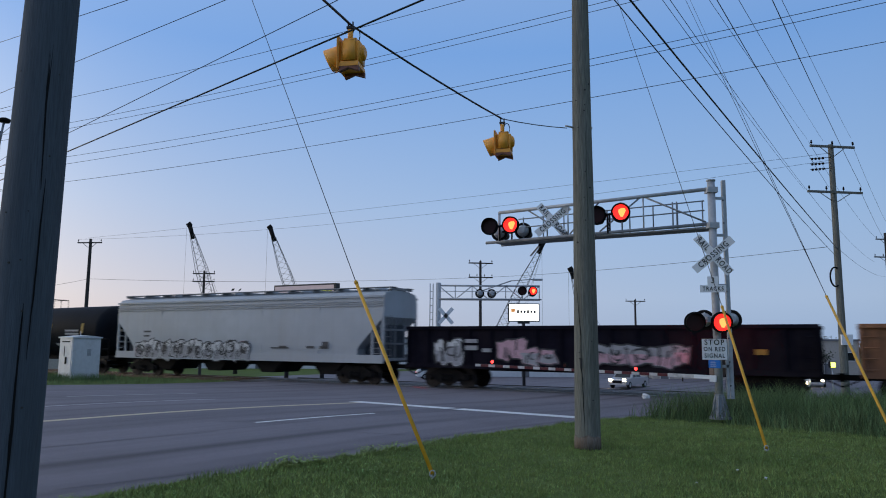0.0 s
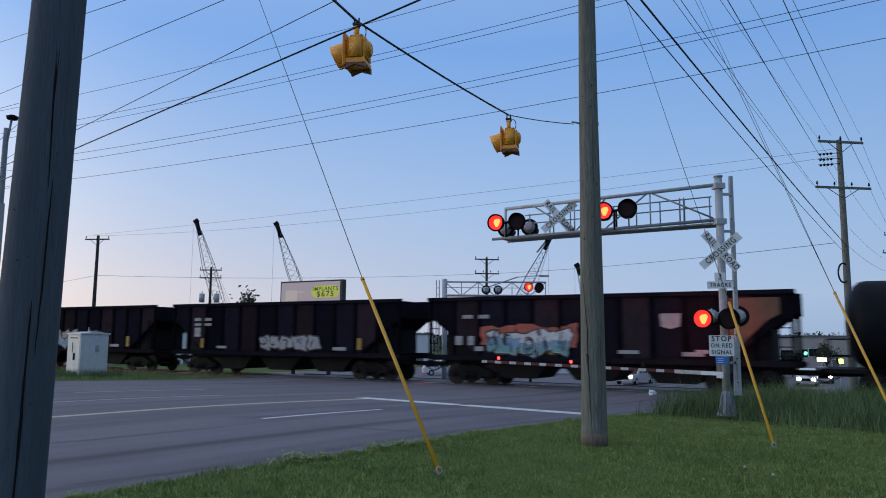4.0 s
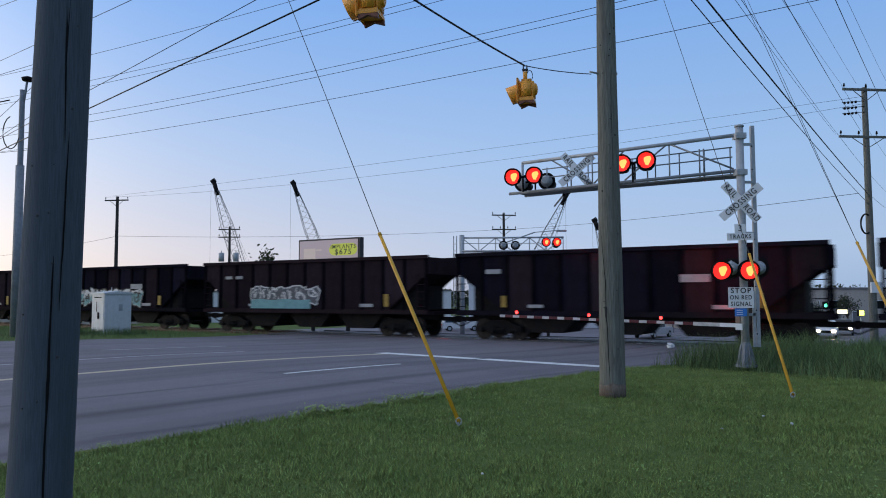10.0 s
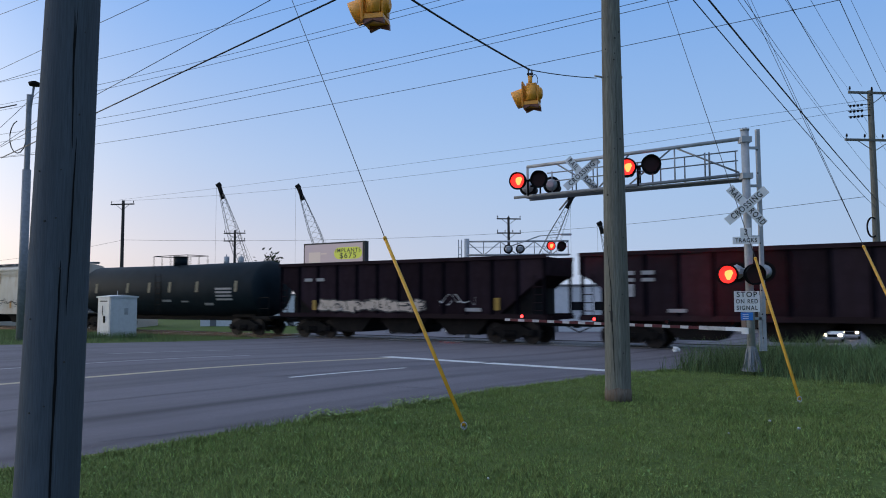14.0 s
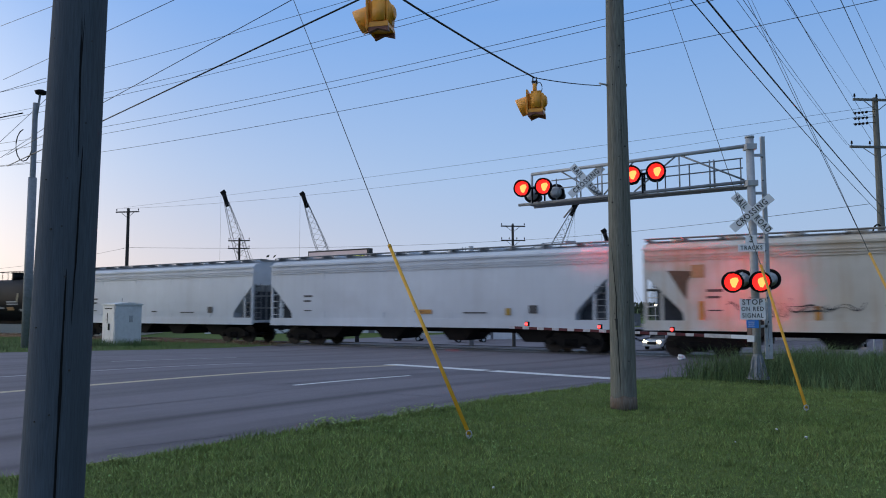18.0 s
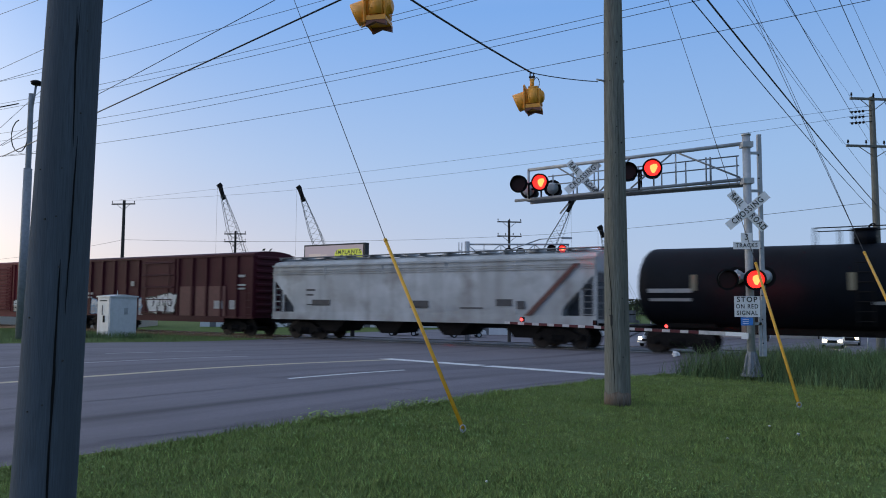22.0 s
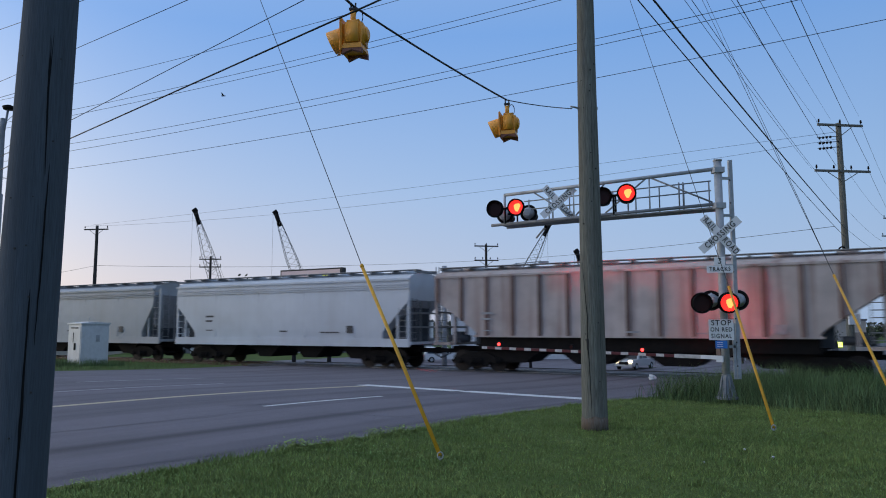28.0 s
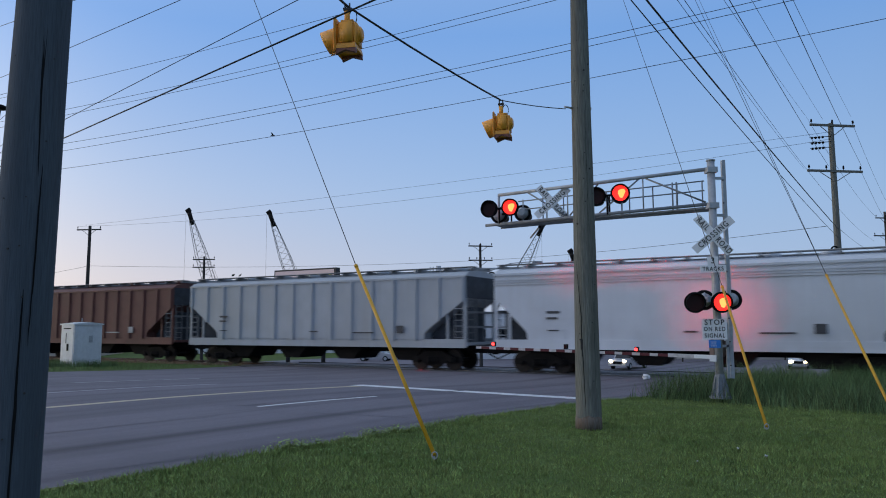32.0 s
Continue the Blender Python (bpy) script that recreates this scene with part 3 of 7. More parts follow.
def shell(parent, x0, x1, zlow, ztop, half, mat, roof=0.0, bulge=0.0, name="body", nz=7, label=""):
    """The closed body of a car: zlow(x) is its lower edge, roof the rise of its roof, bulge the swelling of its sides."""
    bm = B()
    xs = sorted({x0, x1, *[p for p in zlow["x"] if x0 <= p <= x1]})
    rings = []
    for x in xs:
        zl = float(np.interp(x, zlow["x"], zlow["z"]))
        ring = []
        for k in range(nz):
            z = zl + (ztop - zl) * k / (nz - 1)
            f = max(0.0, min(1.0, (z - 1.0) / (ztop - 1.0)))
            ring.append(Vector((x, -(half - bulge + bulge * math.sin(math.pi * (0.12 + 0.76 * f))), z)))
        if roof:
            for k in (0.35, 0.7, 1.0):
                a = k * math.pi / 2
                ring.append(Vector((x, -half * math.cos(a), ztop + roof * math.sin(a))))
        side = [Vector((x, -p.y, p.z)) for p in reversed(ring)]
        if roof:
            side = side[1:]
        rings.append(ring + side)
    loft(bm, rings, smooth_faces=False)
    return part(name, bm, mat, parent, label)


def chassis(car, L, truck_at, mats=None):
    for s in (-1, 1):
        truck(car, s * truck_at)
        coupler(car, s * (L / 2 - 0.60), s)
    bm = B()
    box(bm, (0, 0, 0.93), (L - 1.8, 0.5, 0.3))
    part("centre_sill", bm, M["car_under"], car)


def marks(car, pieces, mat, y, label=""):
    """Illegible stencilled lettering as plain bars on a side: (x, z, width, height)."""
    bm = B()
    for x, z, w, h in pieces:
        box(bm, (x, y, z), (w, 0.008, h))
    tagged(part("stencil", bm, M[mat], car, label), kind="stuff")


def graffiti(car, x0, x1, z0, z1, y, fills, stroke="spray_dark", seed=0, strokes=2):
    """Sprayed lettering that cannot be read: swelling block shapes with an outline, a second tint low down and inner strokes."""
    rnd = random.Random(seed)
    h = z1 - z0
    spots = []
    x = x0
    while x < x1 - 0.3:
        w = rnd.uniform(0.6, 1.05)
        spots.append((x + w / 2, w, z0 + h * rnd.uniform(0.44, 0.56), h * rnd.uniform(0.42, 0.52), rnd.uniform(0, 6), rnd.uniform(3, 6), rnd.uniform(-0.22, 0.22)))
        x += w * rnd.uniform(0.86, 1.0)

    def blot(bm, spot, grow, yy, low=None, n=20):
        cx, w, cz, rz, ph, sq, lean = spot
        pts = []
        for i in range(n):
            a = i * math.tau / n
            c_, s_ = math.cos(a), math.sin(a)
            e = 2 / sq
            r = 1 + 0.13 * math.sin(3 * a + ph) + 0.11 * math.sin(5 * a - ph) + 0.07 * math.sin(8 * a + 2 * ph)
            dx, dz = (w * 0.47 * r + grow) * math.copysign(abs(c_) ** e, c_), (rz * r + grow) * math.copysign(abs(s_) ** e, s_)
            if low is not None:
                dz = min(dz, low * rz + 0.06 * rz * math.sin(4 * a + ph))
            pts.append(bm.verts.new((cx + dx + lean * dz, yy, cz + dz)))
        bm.faces.new(pts)

    if fills:
        dark = stroke or "spray_dark"
        bm = B()
        for k, sp in enumerate(spots):
            blot(bm, sp, 0.055, y - 0.0004 * (k % 2))
        tagged(part("graffiti_outline", bm, M[dark], car, "sprayed graffiti outline"), kind="stuff")
        for layer, mname in enumerate(fills):
            bm = B()
            for k, sp in enumerate(spots):
                if layer == 0:
                    blot(bm, sp, -0.012, y - 0.004 - 0.0004 * (k % 2))
                else:
                    blot(bm, sp, -0.035, y - 0.004 - 0.003 * layer, low=(0.25 if layer == 1 else -0.35) + rnd.uniform(-0.3, 0.3))
            tagged(part("graffiti", bm, M[mname], car, "sprayed graffiti paint"), kind="stuff")
    if stroke and not fills:
        bm = B()
        for j in range(strokes):
            last, n, ph = None, int((x1 - x0) * 16), rnd.uniform(0, 6)
            for i in range(n + 1):
                k = i / n
                a = k * (x1 - x0) * 5.2 + ph
                px = x0 + (x1 - x0) * k + 0.16 * math.sin(a)
                pz = z0 + h * (0.5 + (0.22 + 0.2 * math.sin(k * 17 + ph)) * math.cos(a * (1.0 + 0.13 * j)) + 0.08 * math.sin(a * 2.3 + j))
                t = 0.018 + 0.012 * math.sin(a * 1.7)
                if math.sin(k * (x1 - x0) * 1.1 + ph) < -0.72:
                    last = None
                    continue
                pair = [bm.verts.new((px, y - 0.003 - 0.001 * j, pz + q * t)) for q in (-1, 1)]
                if last:
                    bm.faces.new((last[0], last[1], pair[1], pair[0]))
                last = pair
        tagged(part("graffiti_stroke", bm, M[stroke], car, "thin sprayed scrawl"), kind="stuff")
    elif stroke:
        bm = B()
        yy = y - 0.004 - 0.003 * len(fills) - 0.003
        for cx, w, cz, rz, ph, sq, lean in spots:
            for j in range(strokes):
                px, pz = cx + rnd.uniform(-0.22, 0.22) * w, cz + rz * rnd.uniform(-0.45, 0.45)
                if rnd.random() < 0.5:
                    # a straight counter between two strokes of a letter
                    hw, hh, le = rnd.uniform(0.02, 0.05), rz * rnd.uniform(0.25, 0.6), rnd.uniform(-0.3, 0.3)
                    bm.faces.new([bm.verts.new((px + q * hw + le * p * hh, yy, pz + p * hh)) for q, p in ((-1, -1), (1, -1), (1, 1), (-1, 1))])
                    continue
                rx, ry, a0, da = w * rnd.uniform(0.15, 0.35), rz * rnd.uniform(0.3, 0.7), rnd.uniform(0, 6.28), rnd.uniform(2.0, 5.0)
                last = None
                for i in range(9):
                    a = a0 + da * i / 8
                    t = 0.02 + 0.022 * math.sin(math.pi * i / 8)
                    pair = [bm.verts.new((px + (rx + q) * math.cos(a), yy - 0.0005 * j, pz + (ry + q) * math.sin(a))) for q in (-t, t)]
                    if last:
                        bm.faces.new((last[0], last[1], pair[1], pair[0]))
                    last = pair
        tagged(part("graffiti_stroke", bm, M[stroke], car, "sprayed graffiti strokes"), kind="stuff")


def coal_hopper(car, L, mat, accent=True):
    b = L / 2 - 0.75
    top, sill = 3.78, 1.28
    zl = {"x": [-b, -b + 0.45, -b + 2.3, b - 2.3, b - 0.45, b], "z": [3.0, 2.75, sill, sill, 2.75, 3.0]}
    shell(car, -b, b, zl, top, HALF_W - 0.09, mat)
    for y in (-1, 1):
        bm = B()
        box(bm, (0, y * (HALF_W - 0.04), top + 0.02), (2 * b + 0.05, 0.16, 0.16))
        part("top_chord", bm, mat, car)
        bm = B()
        box(bm, (0, y * (HALF_W - 0.06), sill - 0.08), (2 * b, 0.12, 0.22))
        part("side_sill", bm, mat, car)
        n = 13
        for i in range(n):
            x = -b + 0.1 + (2 * b - 0.2) * i / (n - 1)
            z0 = float(np.interp(x, zl["x"], zl["z"])) if 0 < i < n - 1 else sill
            bm = B()
            prism(bm, [(-0.075, 0), (-0.05, -y * 0.09 * -1), (0.05, -y * 0.09 * -1), (0.075, 0)], sill - 0.02, top - 0.05, "z")
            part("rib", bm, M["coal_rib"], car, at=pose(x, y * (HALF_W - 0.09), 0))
            if i < n - 1 and y < 0:
                # one side sheet between two ribs, each weathered in its own way
                x2 = x + (2 * b - 0.2) / (n - 1)
                za, zb = (float(np.interp(v, zl["x"], zl["z"])) for v in (x + 0.07, x2 - 0.07))
                bm = B()
                prism(bm, [(0.07, za + 0.03), (x2 - x - 0.07, zb + 0.03), (x2 - x - 0.07, top - 0.08), (0.07, top - 0.08)], -0.006, 0.0)
                part("side_sheet", bm, M[("coal_sheet", "coal_sheet", "coal_sheet_brown")[(i * 7 + int(L * 100)) % 3] if mat is M["coal_black"] else "coal_sheet_brown"], car, at=pose(x, y * (HALF_W - 0.09), 0))
    for s in (-1, 1):
        bm = B()
        box(bm, (s * b, 0, 3.35), (0.1, 2 * HALF_W - 0.2, 0.75))
        part("end_sheet", bm, mat, car)
        ladder(car, s * (b - 0.35), -HALF_W + 0.02, 1.3, 3.0, 0.42, mat)
        bm = B()
        box(bm, (s * (b - 0.1), 0, 1.15), (0.5, 2.6, 0.16))
        part("end_deck", bm, mat, car)
        # solid near-black filler stands in for the shade in the slanted end
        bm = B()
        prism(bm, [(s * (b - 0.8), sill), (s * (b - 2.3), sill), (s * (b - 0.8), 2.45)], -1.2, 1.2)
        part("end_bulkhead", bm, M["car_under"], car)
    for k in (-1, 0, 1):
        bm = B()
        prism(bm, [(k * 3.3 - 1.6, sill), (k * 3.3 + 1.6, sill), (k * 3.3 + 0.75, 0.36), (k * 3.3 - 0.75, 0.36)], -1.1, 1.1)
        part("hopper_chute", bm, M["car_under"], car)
    chassis(car, L, L / 2 - 2.7)


def covered_hopper(car, L, mat, ribs=0, top=4.22, roof=0.34, bulge=0.12, sill_mat=None, inset=0.0, rib_mat=None, high=False):
    """A covered hopper: its side is cut away on a slant towards each end, over an open platform with posts and ladders."""
    b = L / 2 - 0.70
    sill = 1.15
    be = b - inset
    notch = 2.15 if ribs else 1.52
    if inset:
        notch = 0.95
    cut = ((0.0, 3.22), (0.10, 3.12), (notch * 0.9, 1.86), (notch * 0.985, 1.68), (notch, 1.58 if high else sill + 0.2))
    zl = {"x": [-be + c for c, _ in cut] + [be - c for c, _ in reversed(cut)], "z": [z for _, z in cut] + [z for _, z in reversed(cut)]}
    shell(car, -be, be, zl, top, HALF_W, mat, roof=roof, bulge=0.0 if ribs else bulge)
    sm = sill_mat or mat
    for y in (-1, 1):
        bm = B()
        if high:
            box(bm, (0, y * (HALF_W - 0.03), 1.56), (2 * (be - notch) + 0.3, 0.14, 0.09))
        else:
            box(bm, (0, y * (HALF_W - 0.08), sill + 0.09), (2 * b, 0.16, 0.34))
            box(bm, (0, y * (HALF_W - 0.02), sill - 0.10), (2 * b, 0.10, 0.05))
        part("side_sill", bm, sm, car)
        # dark beam added to fill the band under the raised side sheets
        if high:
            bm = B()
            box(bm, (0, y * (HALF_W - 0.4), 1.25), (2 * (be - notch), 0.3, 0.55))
            part("under_beam", bm, M["car_under"], car, "dark beam filling the space below the side sheets")
        bm = B()
        box(bm, (0, y * (HALF_W + 0.02), top - 0.02), (2 * be, 0.07, 0.09))
        if not ribs:
            for dz in (0.26, 0.36, 0.46):
                box(bm, (0, y * (HALF_W - 0.002), top - dz), (2 * be, 0.04, 0.028))
        part("side_rail", bm, mat, car)
        for i in range(ribs):
            x = -be + 0.15 + (2 * be - 0.3) * i / (ribs - 1)
            z0 = float(np.interp(x, zl["x"], zl["z"]))
            bm = B()
            prism(bm, [(-0.09, 0), (-0.06, y * 0.1), (0.06, y * 0.1), (0.09, 0)], z0, top - 0.06, "z")
            part("rib", bm, rib_mat or mat, car, at=pose(x, y * HALF_W, 0))
        if not ribs:
            # the faint seams where the side sheets are welded
            bm = B()
            for k in range(1, 5):
                box(bm, (-be + 2 * be * k / 5, y * (HALF_W - 0.035), 2.6), (0.03, 0.05, 2.4))
            part("weld_seam", bm, mat, car)
        for s in (-1, 1):
            bm = B()
            box(bm, (s * (b - 0.06), y * (HALF_W - 0.09), (sill + (top if inset else 3.25)) / 2), (0.11, 0.11, (top if inset else 3.25) - sill))
            box(bm, (s * (be - notch * 0.45), y * (HALF_W - 0.12), (sill + 2.5) / 2), (0.09, 0.09, 2.5 - sill))
            part("corner_post", bm, mat, car)
    for s in (-1, 1):
        if s > 0 or ribs:
            ladder(car, s * (b - 0.36), -HALF_W + 0.03, sill + 0.2, 2.9 if not inset else top, 0.40, M["end_steel"], 6 if not inset else 9)
        else:
            bm = B()
            for z in (1.6, 1.95, 2.3, 2.65):
                rod(bm, (s * (b - 0.16), -HALF_W + 0.02, z), (s * (b - 0.52), -HALF_W + 0.02, z), 0.018, 5)
            part("grab_iron", bm, mat, car)
        bm = B()
        box(bm, (s * (b - 0.3), 0, sill + 0.05), (0.85, 2.9, 0.12))
        part("end_deck", bm, sm, car)
        # dark filler block puts the open end's shade into shape and colour
        bm = B()
        if high:
            prism(bm, [(s * (be - notch * 0.8), sill), (s * (be - notch), sill), (s * (be - notch), 1.62), (s * (be - notch * 0.8), 2.0)], -0.85, 0.85)
            box(bm, (s * (be - 0.9), -0.9, sill + 0.35), (0.45, 0.35, 0.5))
            rod(bm, (s * (be - 1.5), -0.95, sill + 0.3), (s * (be - 0.4), -0.95, sill + 0.3), 0.16, 12)
        else:
            prism(bm, [(s * (be - 0.30), sill), (s * (be - notch), sill), (s * (be - notch), 1.62), (s * (be - notch * 0.9), 1.82), (s * (be - 0.30), 2.86)], -0.85, 0.85)
        part("end_bulkhead", bm, M["end_dark"], car, "dark slope filler standing in for shade under the car's end")
        # end face: cross beams between the posts, an end ladder and the brake wheel
        bm = B()
        for z in (1.95, 2.62):
            box(bm, (s * (b - 0.05), 0, z), (0.07, 2 * HALF_W - 0.3, 0.09))
        for y in (-0.42, 0.42):
            box(bm, (s * (b - 0.05), y, 2.2), (0.06, 0.07, 2.05))
        if inset:
            box(bm, (s * (be + 0.03), 0, 2.9), (0.06, 2 * HALF_W - 0.35, 1.9))
        part("end_frame", bm, M["end_steel"], car)
        ladder(car, s * (b + 0.03), -1.12, sill + 0.1, 3.9 if inset else 3.3, 0.42, M["end_steel"], 7, along="y")
        if ribs:
            # dark cover over the end cap, with the recess's shade in its colour
            bm = B()
            box(bm, (s * (be + 0.02), 0, (3.25 + top) / 2), (0.04, 2 * HALF_W - 0.14, top - 3.22))
            part("end_sheet", bm, M["end_dark"], car, "dark end sheet, shade and grime in its colour")
        if s < 0:
            bm = B()
            rod(bm, (s * (b + 0.06), 0.6, 2.9), (s * (b + 0.09), 0.6, 2.9), 0.28, 16)
            part("brake_wheel", bm, M["end_dark"], car)
    n = 3 if L < 17 else 4
    reach = 1.75 if high else 1.2
    # chutes near-black whatever the car's paint: underside shade put into their colour
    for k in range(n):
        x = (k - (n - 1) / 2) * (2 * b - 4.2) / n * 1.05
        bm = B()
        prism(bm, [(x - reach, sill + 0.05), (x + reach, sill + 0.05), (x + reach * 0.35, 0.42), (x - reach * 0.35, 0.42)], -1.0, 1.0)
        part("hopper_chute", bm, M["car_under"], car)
    bm = B()
    for y in (-0.75, 0.75):
        box(bm, (0, y, top + roof + 0.12), (2 * b + 0.2, 0.5, 0.03))
    for k in range(13):
        box(bm, (-b + 2 * b * k / 12, 0, top + roof + 0.05), (0.08, 2.0, 0.12))
    part("running_board", bm, M["deck_grey"], car)
    bm = B()
    rod(bm, (0, 0, -0.02), (0, 0, 0.16), 0.35, 12)
    hatch = part("hatch", bm, mat, car, at=pose(-b + 2 * b * 0.5 / 8, 0, top + roof))
    for k in range(1, 8):
        again(hatch, pose(-b + 2 * b * (k + 0.5) / 8, 0, top + roof))
    chassis(car, L, L / 2 - 2.6)


def boxcar(car, L, mat, door_rows=9):
    b = L / 2 - 0.74
    top, sill = 4.56, 1.02
    zl = {"x": [-b, b], "z": [sill, sill]}
    shell(car, -b, b, zl, top, HALF_W - 0.05, mat, roof=0.22)
    for y in (-1, 1):
        for i in range(14):
            x = -b + 0.1 + (2 * b - 0.2) * i / 13
            if abs(x) < 1.65:
                continue
            bm = B()
            prism(bm, [(-0.09, 0), (-0.06, y * 0.11), (0.06, y * 0.11), (0.09, 0)], sill + 0.05, top - 0.1, "z")
            part("rib", bm, mat, car, at=pose(x, y * (HALF_W - 0.05), 0))
        bm = B()
        box(bm, (0, y * (HALF_W - 0.02), (sill + top) / 2), (3.05, 0.08, top - sill - 0.2))
        for k in (-1.05, 1.05):
            rod(bm, (k, y * (HALF_W + 0.07), sill + 0.2), (k, y * (HALF_W + 0.07), top - 0.2), 0.025, 6)
        leaf = part("door", bm, mat, car)
        for k in range(door_rows):
            zk = sill + 0.3 + (top - sill - 0.6) * k / (door_rows - 1)
            bm = B()
            prism(bm, [(y * HALF_W, -0.07), (y * (HALF_W + 0.10), -0.055), (y * (HALF_W + 0.10), -0.035), (y * HALF_W, 0.07)], -1.42, 1.42, "x")
            part("corrugation", bm, mat, leaf, at=pose(0, 0, zk))
        bm = B()
        box(bm, (0, y * (HALF_W - 0.03), sill - 0.12), (2 * b - 4.6, 0.1, 0.3))
        box(bm, (0, y * (HALF_W - 0.02), sill + 0.02), (2 * b, 0.1, 0.1))
        part("side_sill", bm, mat, car)
        bm = B()
        box(bm, (0, y * (HALF_W - 0.01), top - 0.03), (2 * b + 0.06, 0.1, 0.12))
        part("eave", bm, mat, car)
    for s in (-1, 1):
        bm = B()
        for k in range(9):
            prism(bm, [(s * b, sill + 0.2 + k * 0.38), (s * (b + 0.08), sill + 0.27 + k * 0.38), (s * (b + 0.08), sill + 0.37 + k * 0.38), (s * b, sill + 0.44 + k * 0.38)], -1.38, 1.38)
        part("end_corrugation", bm, mat, car)
        ladder(car, s * (b - 0.3), -HALF_W - 0.03, sill, 2.6, 0.42, mat, 4)
    chassis(car, L, L / 2 - 2.6)


def tank_car(car, L, mat, r=TANK_R):
    zc = 1.06 + r
    b = L / 2 - 0.78
    bm = B()
    rings = []
    seg = 36
    for x, k in ((-b, 0.05), (-b + 0.03, 0.4), (-b + 0.12, 0.68), (-b + 0.26, 0.86), (-b + 0.45, 0.965), (-b + 0.65, 1.0), (-1.0, 1.0), (-0.94, 1.0), (0, 1.005), (0.94, 1.0),
                 (1.0, 1.0), (b - 0.65, 1.0), (b - 0.45, 0.965), (b - 0.26, 0.86), (b - 0.12, 0.68), (b - 0.03, 0.4), (b, 0.05)):
        rings.append([Vector((x, r * k * math.cos(a * math.tau / seg), zc - 0.05 * (1 - abs(x) / b) + r * k * math.sin(a * math.tau / seg))) for a in range(seg)])
    loft(bm, rings, smooth_faces=True)
    part("tank", bm, mat, car)
    bm = B()
    rod(bm, (0, 0, zc + r - 0.1), (0, 0, zc + r + 0.42), 0.42, 18)
    rod(bm, (0, 0, zc + r + 0.42), (0, 0, zc + r + 0.5), 0.46, 18)
    part("manway_dome", bm, mat, car)
    bm = B()
    for y in (-0.75, 0.75):
        for x in (-1.6, -0.8, 0.0, 0.8, 1.6):
            rod(bm, (x, y, zc + r - 0.25), (x, y, zc + r + 0.52), 0.02, 5)
        rod(bm, (-1.6, y, zc + r + 0.52), (1.6, y, zc + r + 0.52), 0.022, 5)
    for x in (-1.6, 1.6):
        rod(bm, (x, -0.75, zc + r + 0.52), (x, 0.75, zc + r + 0.52), 0.022, 5)
    part("railing", bm, M["car_under"], car)
    for s in (-1, 1):
        bm = B()
        prism(bm, [(s * (b - 3.0), 1.0), (s * (b - 3.0), 1.7), (s * (b - 1.2), 1.7), (s * (b - 1.2), 1.0)], -0.62, 0.62)
        box(bm, (s * (b + 0.05), 0, 1.0), (1.3, 2.9, 0.14))
        part("saddle", bm, M["car_under"], car)
        for y in (-1.4, 1.4):
            bm = B()
            for x in (b + 0.6, b - 0.1):
                rod(bm, (s * x, y, 1.0), (s * x, y, 2.1), 0.025, 5)
            rod(bm, (s * (b + 0.6), y, 2.1), (s * (b - 0.1), y, 2.1), 0.025, 5)
            rod(bm, (s * (b + 0.6), y, 1.5), (s * (b - 0.1), y, 1.5), 0.025, 5)
            part("handrail", bm, M["car_under"], car)
    ladder(car, 0, -r - 0.05, 1.2, zc + r * 0.6, 0.5, M["car_under"], 7)
    chassis(car, L, L / 2 - 2.4)


def gondola(car, L, mat):
    b = L / 2 - 0.6
    top, sill = 2.68, 1.0
    shell(car, -b, b, {"x": [-b, b], "z": [sill, sill]}, top, HALF_W - 0.1, mat)
    for y in (-1, 1):
        for i in range(17):
            x = -b + 0.08 + (2 * b - 0.16) * i / 16
            bm = B()
            prism(bm, [(-0.07, 0), (-0.05, y * 0.1), (0.05, y * 0.1), (0.07, 0)], sill, top - 0.05, "z")
            part("rib", bm, mat, car, at=pose(x, y * (HALF_W - 0.1), 0))
        bm = B()
        box(bm, (0, y * (HALF_W - 0.05), top), (2 * b + 0.05, 0.16, 0.14))
        part("top_chord", bm, mat, car)
        bm = B()
        box(bm, (0, y * (HALF_W - 0.06), sill), (2 * b, 0.12, 0.2))
        part("side_sill", bm, mat, car)
    for s in (-1, 1):
        ladder(car, s * (b - 0.3), -HALF_W - 0.02, 1.0, 2.5, 0.42, mat, 4)
    chassis(car, L, L / 2 - 2.5)


# where each car couples to the next behind it, along the track at 16 s, in running order, and what it is
CARS = [
    (240.56, "rust_gond"), (222.33, "black_gond"), (201.85, "grey_tagged"), (183.45, "tank_black"), (166.72, "coal_a"), (149.70, "coal_b"), (133.10, "coal_c"),
    (116.15, "coal_d"), (99.45, "coal_e"), (82.80, "coal_f"), (66.13, "coal_g"), (49.57, "coal_h"), (32.25, "coal_i"), (15.35, "coal_j"),
    (-3.00, "tank_green"), (-21.50, "tan_tagged"), (-41.85, "light_long"), (-60.40, "light_short"), (-78.15, "tank_long"), (-97.65, "grey_old"),
    (-115.30, "box_dark"), (-133.27, "box_red"), (-151.40, "box_red_b"), (-170.55, "rust_ribbed"), (-187.65, "light_c"), (-206.15, "grey_round"), (-223.55, "light_d"),
    (-242.30, "grey_ribbed"), (-260.16, "brown_ribbed"), (-277.90, "grey_ribbed_b"),
]
TRAIN = []


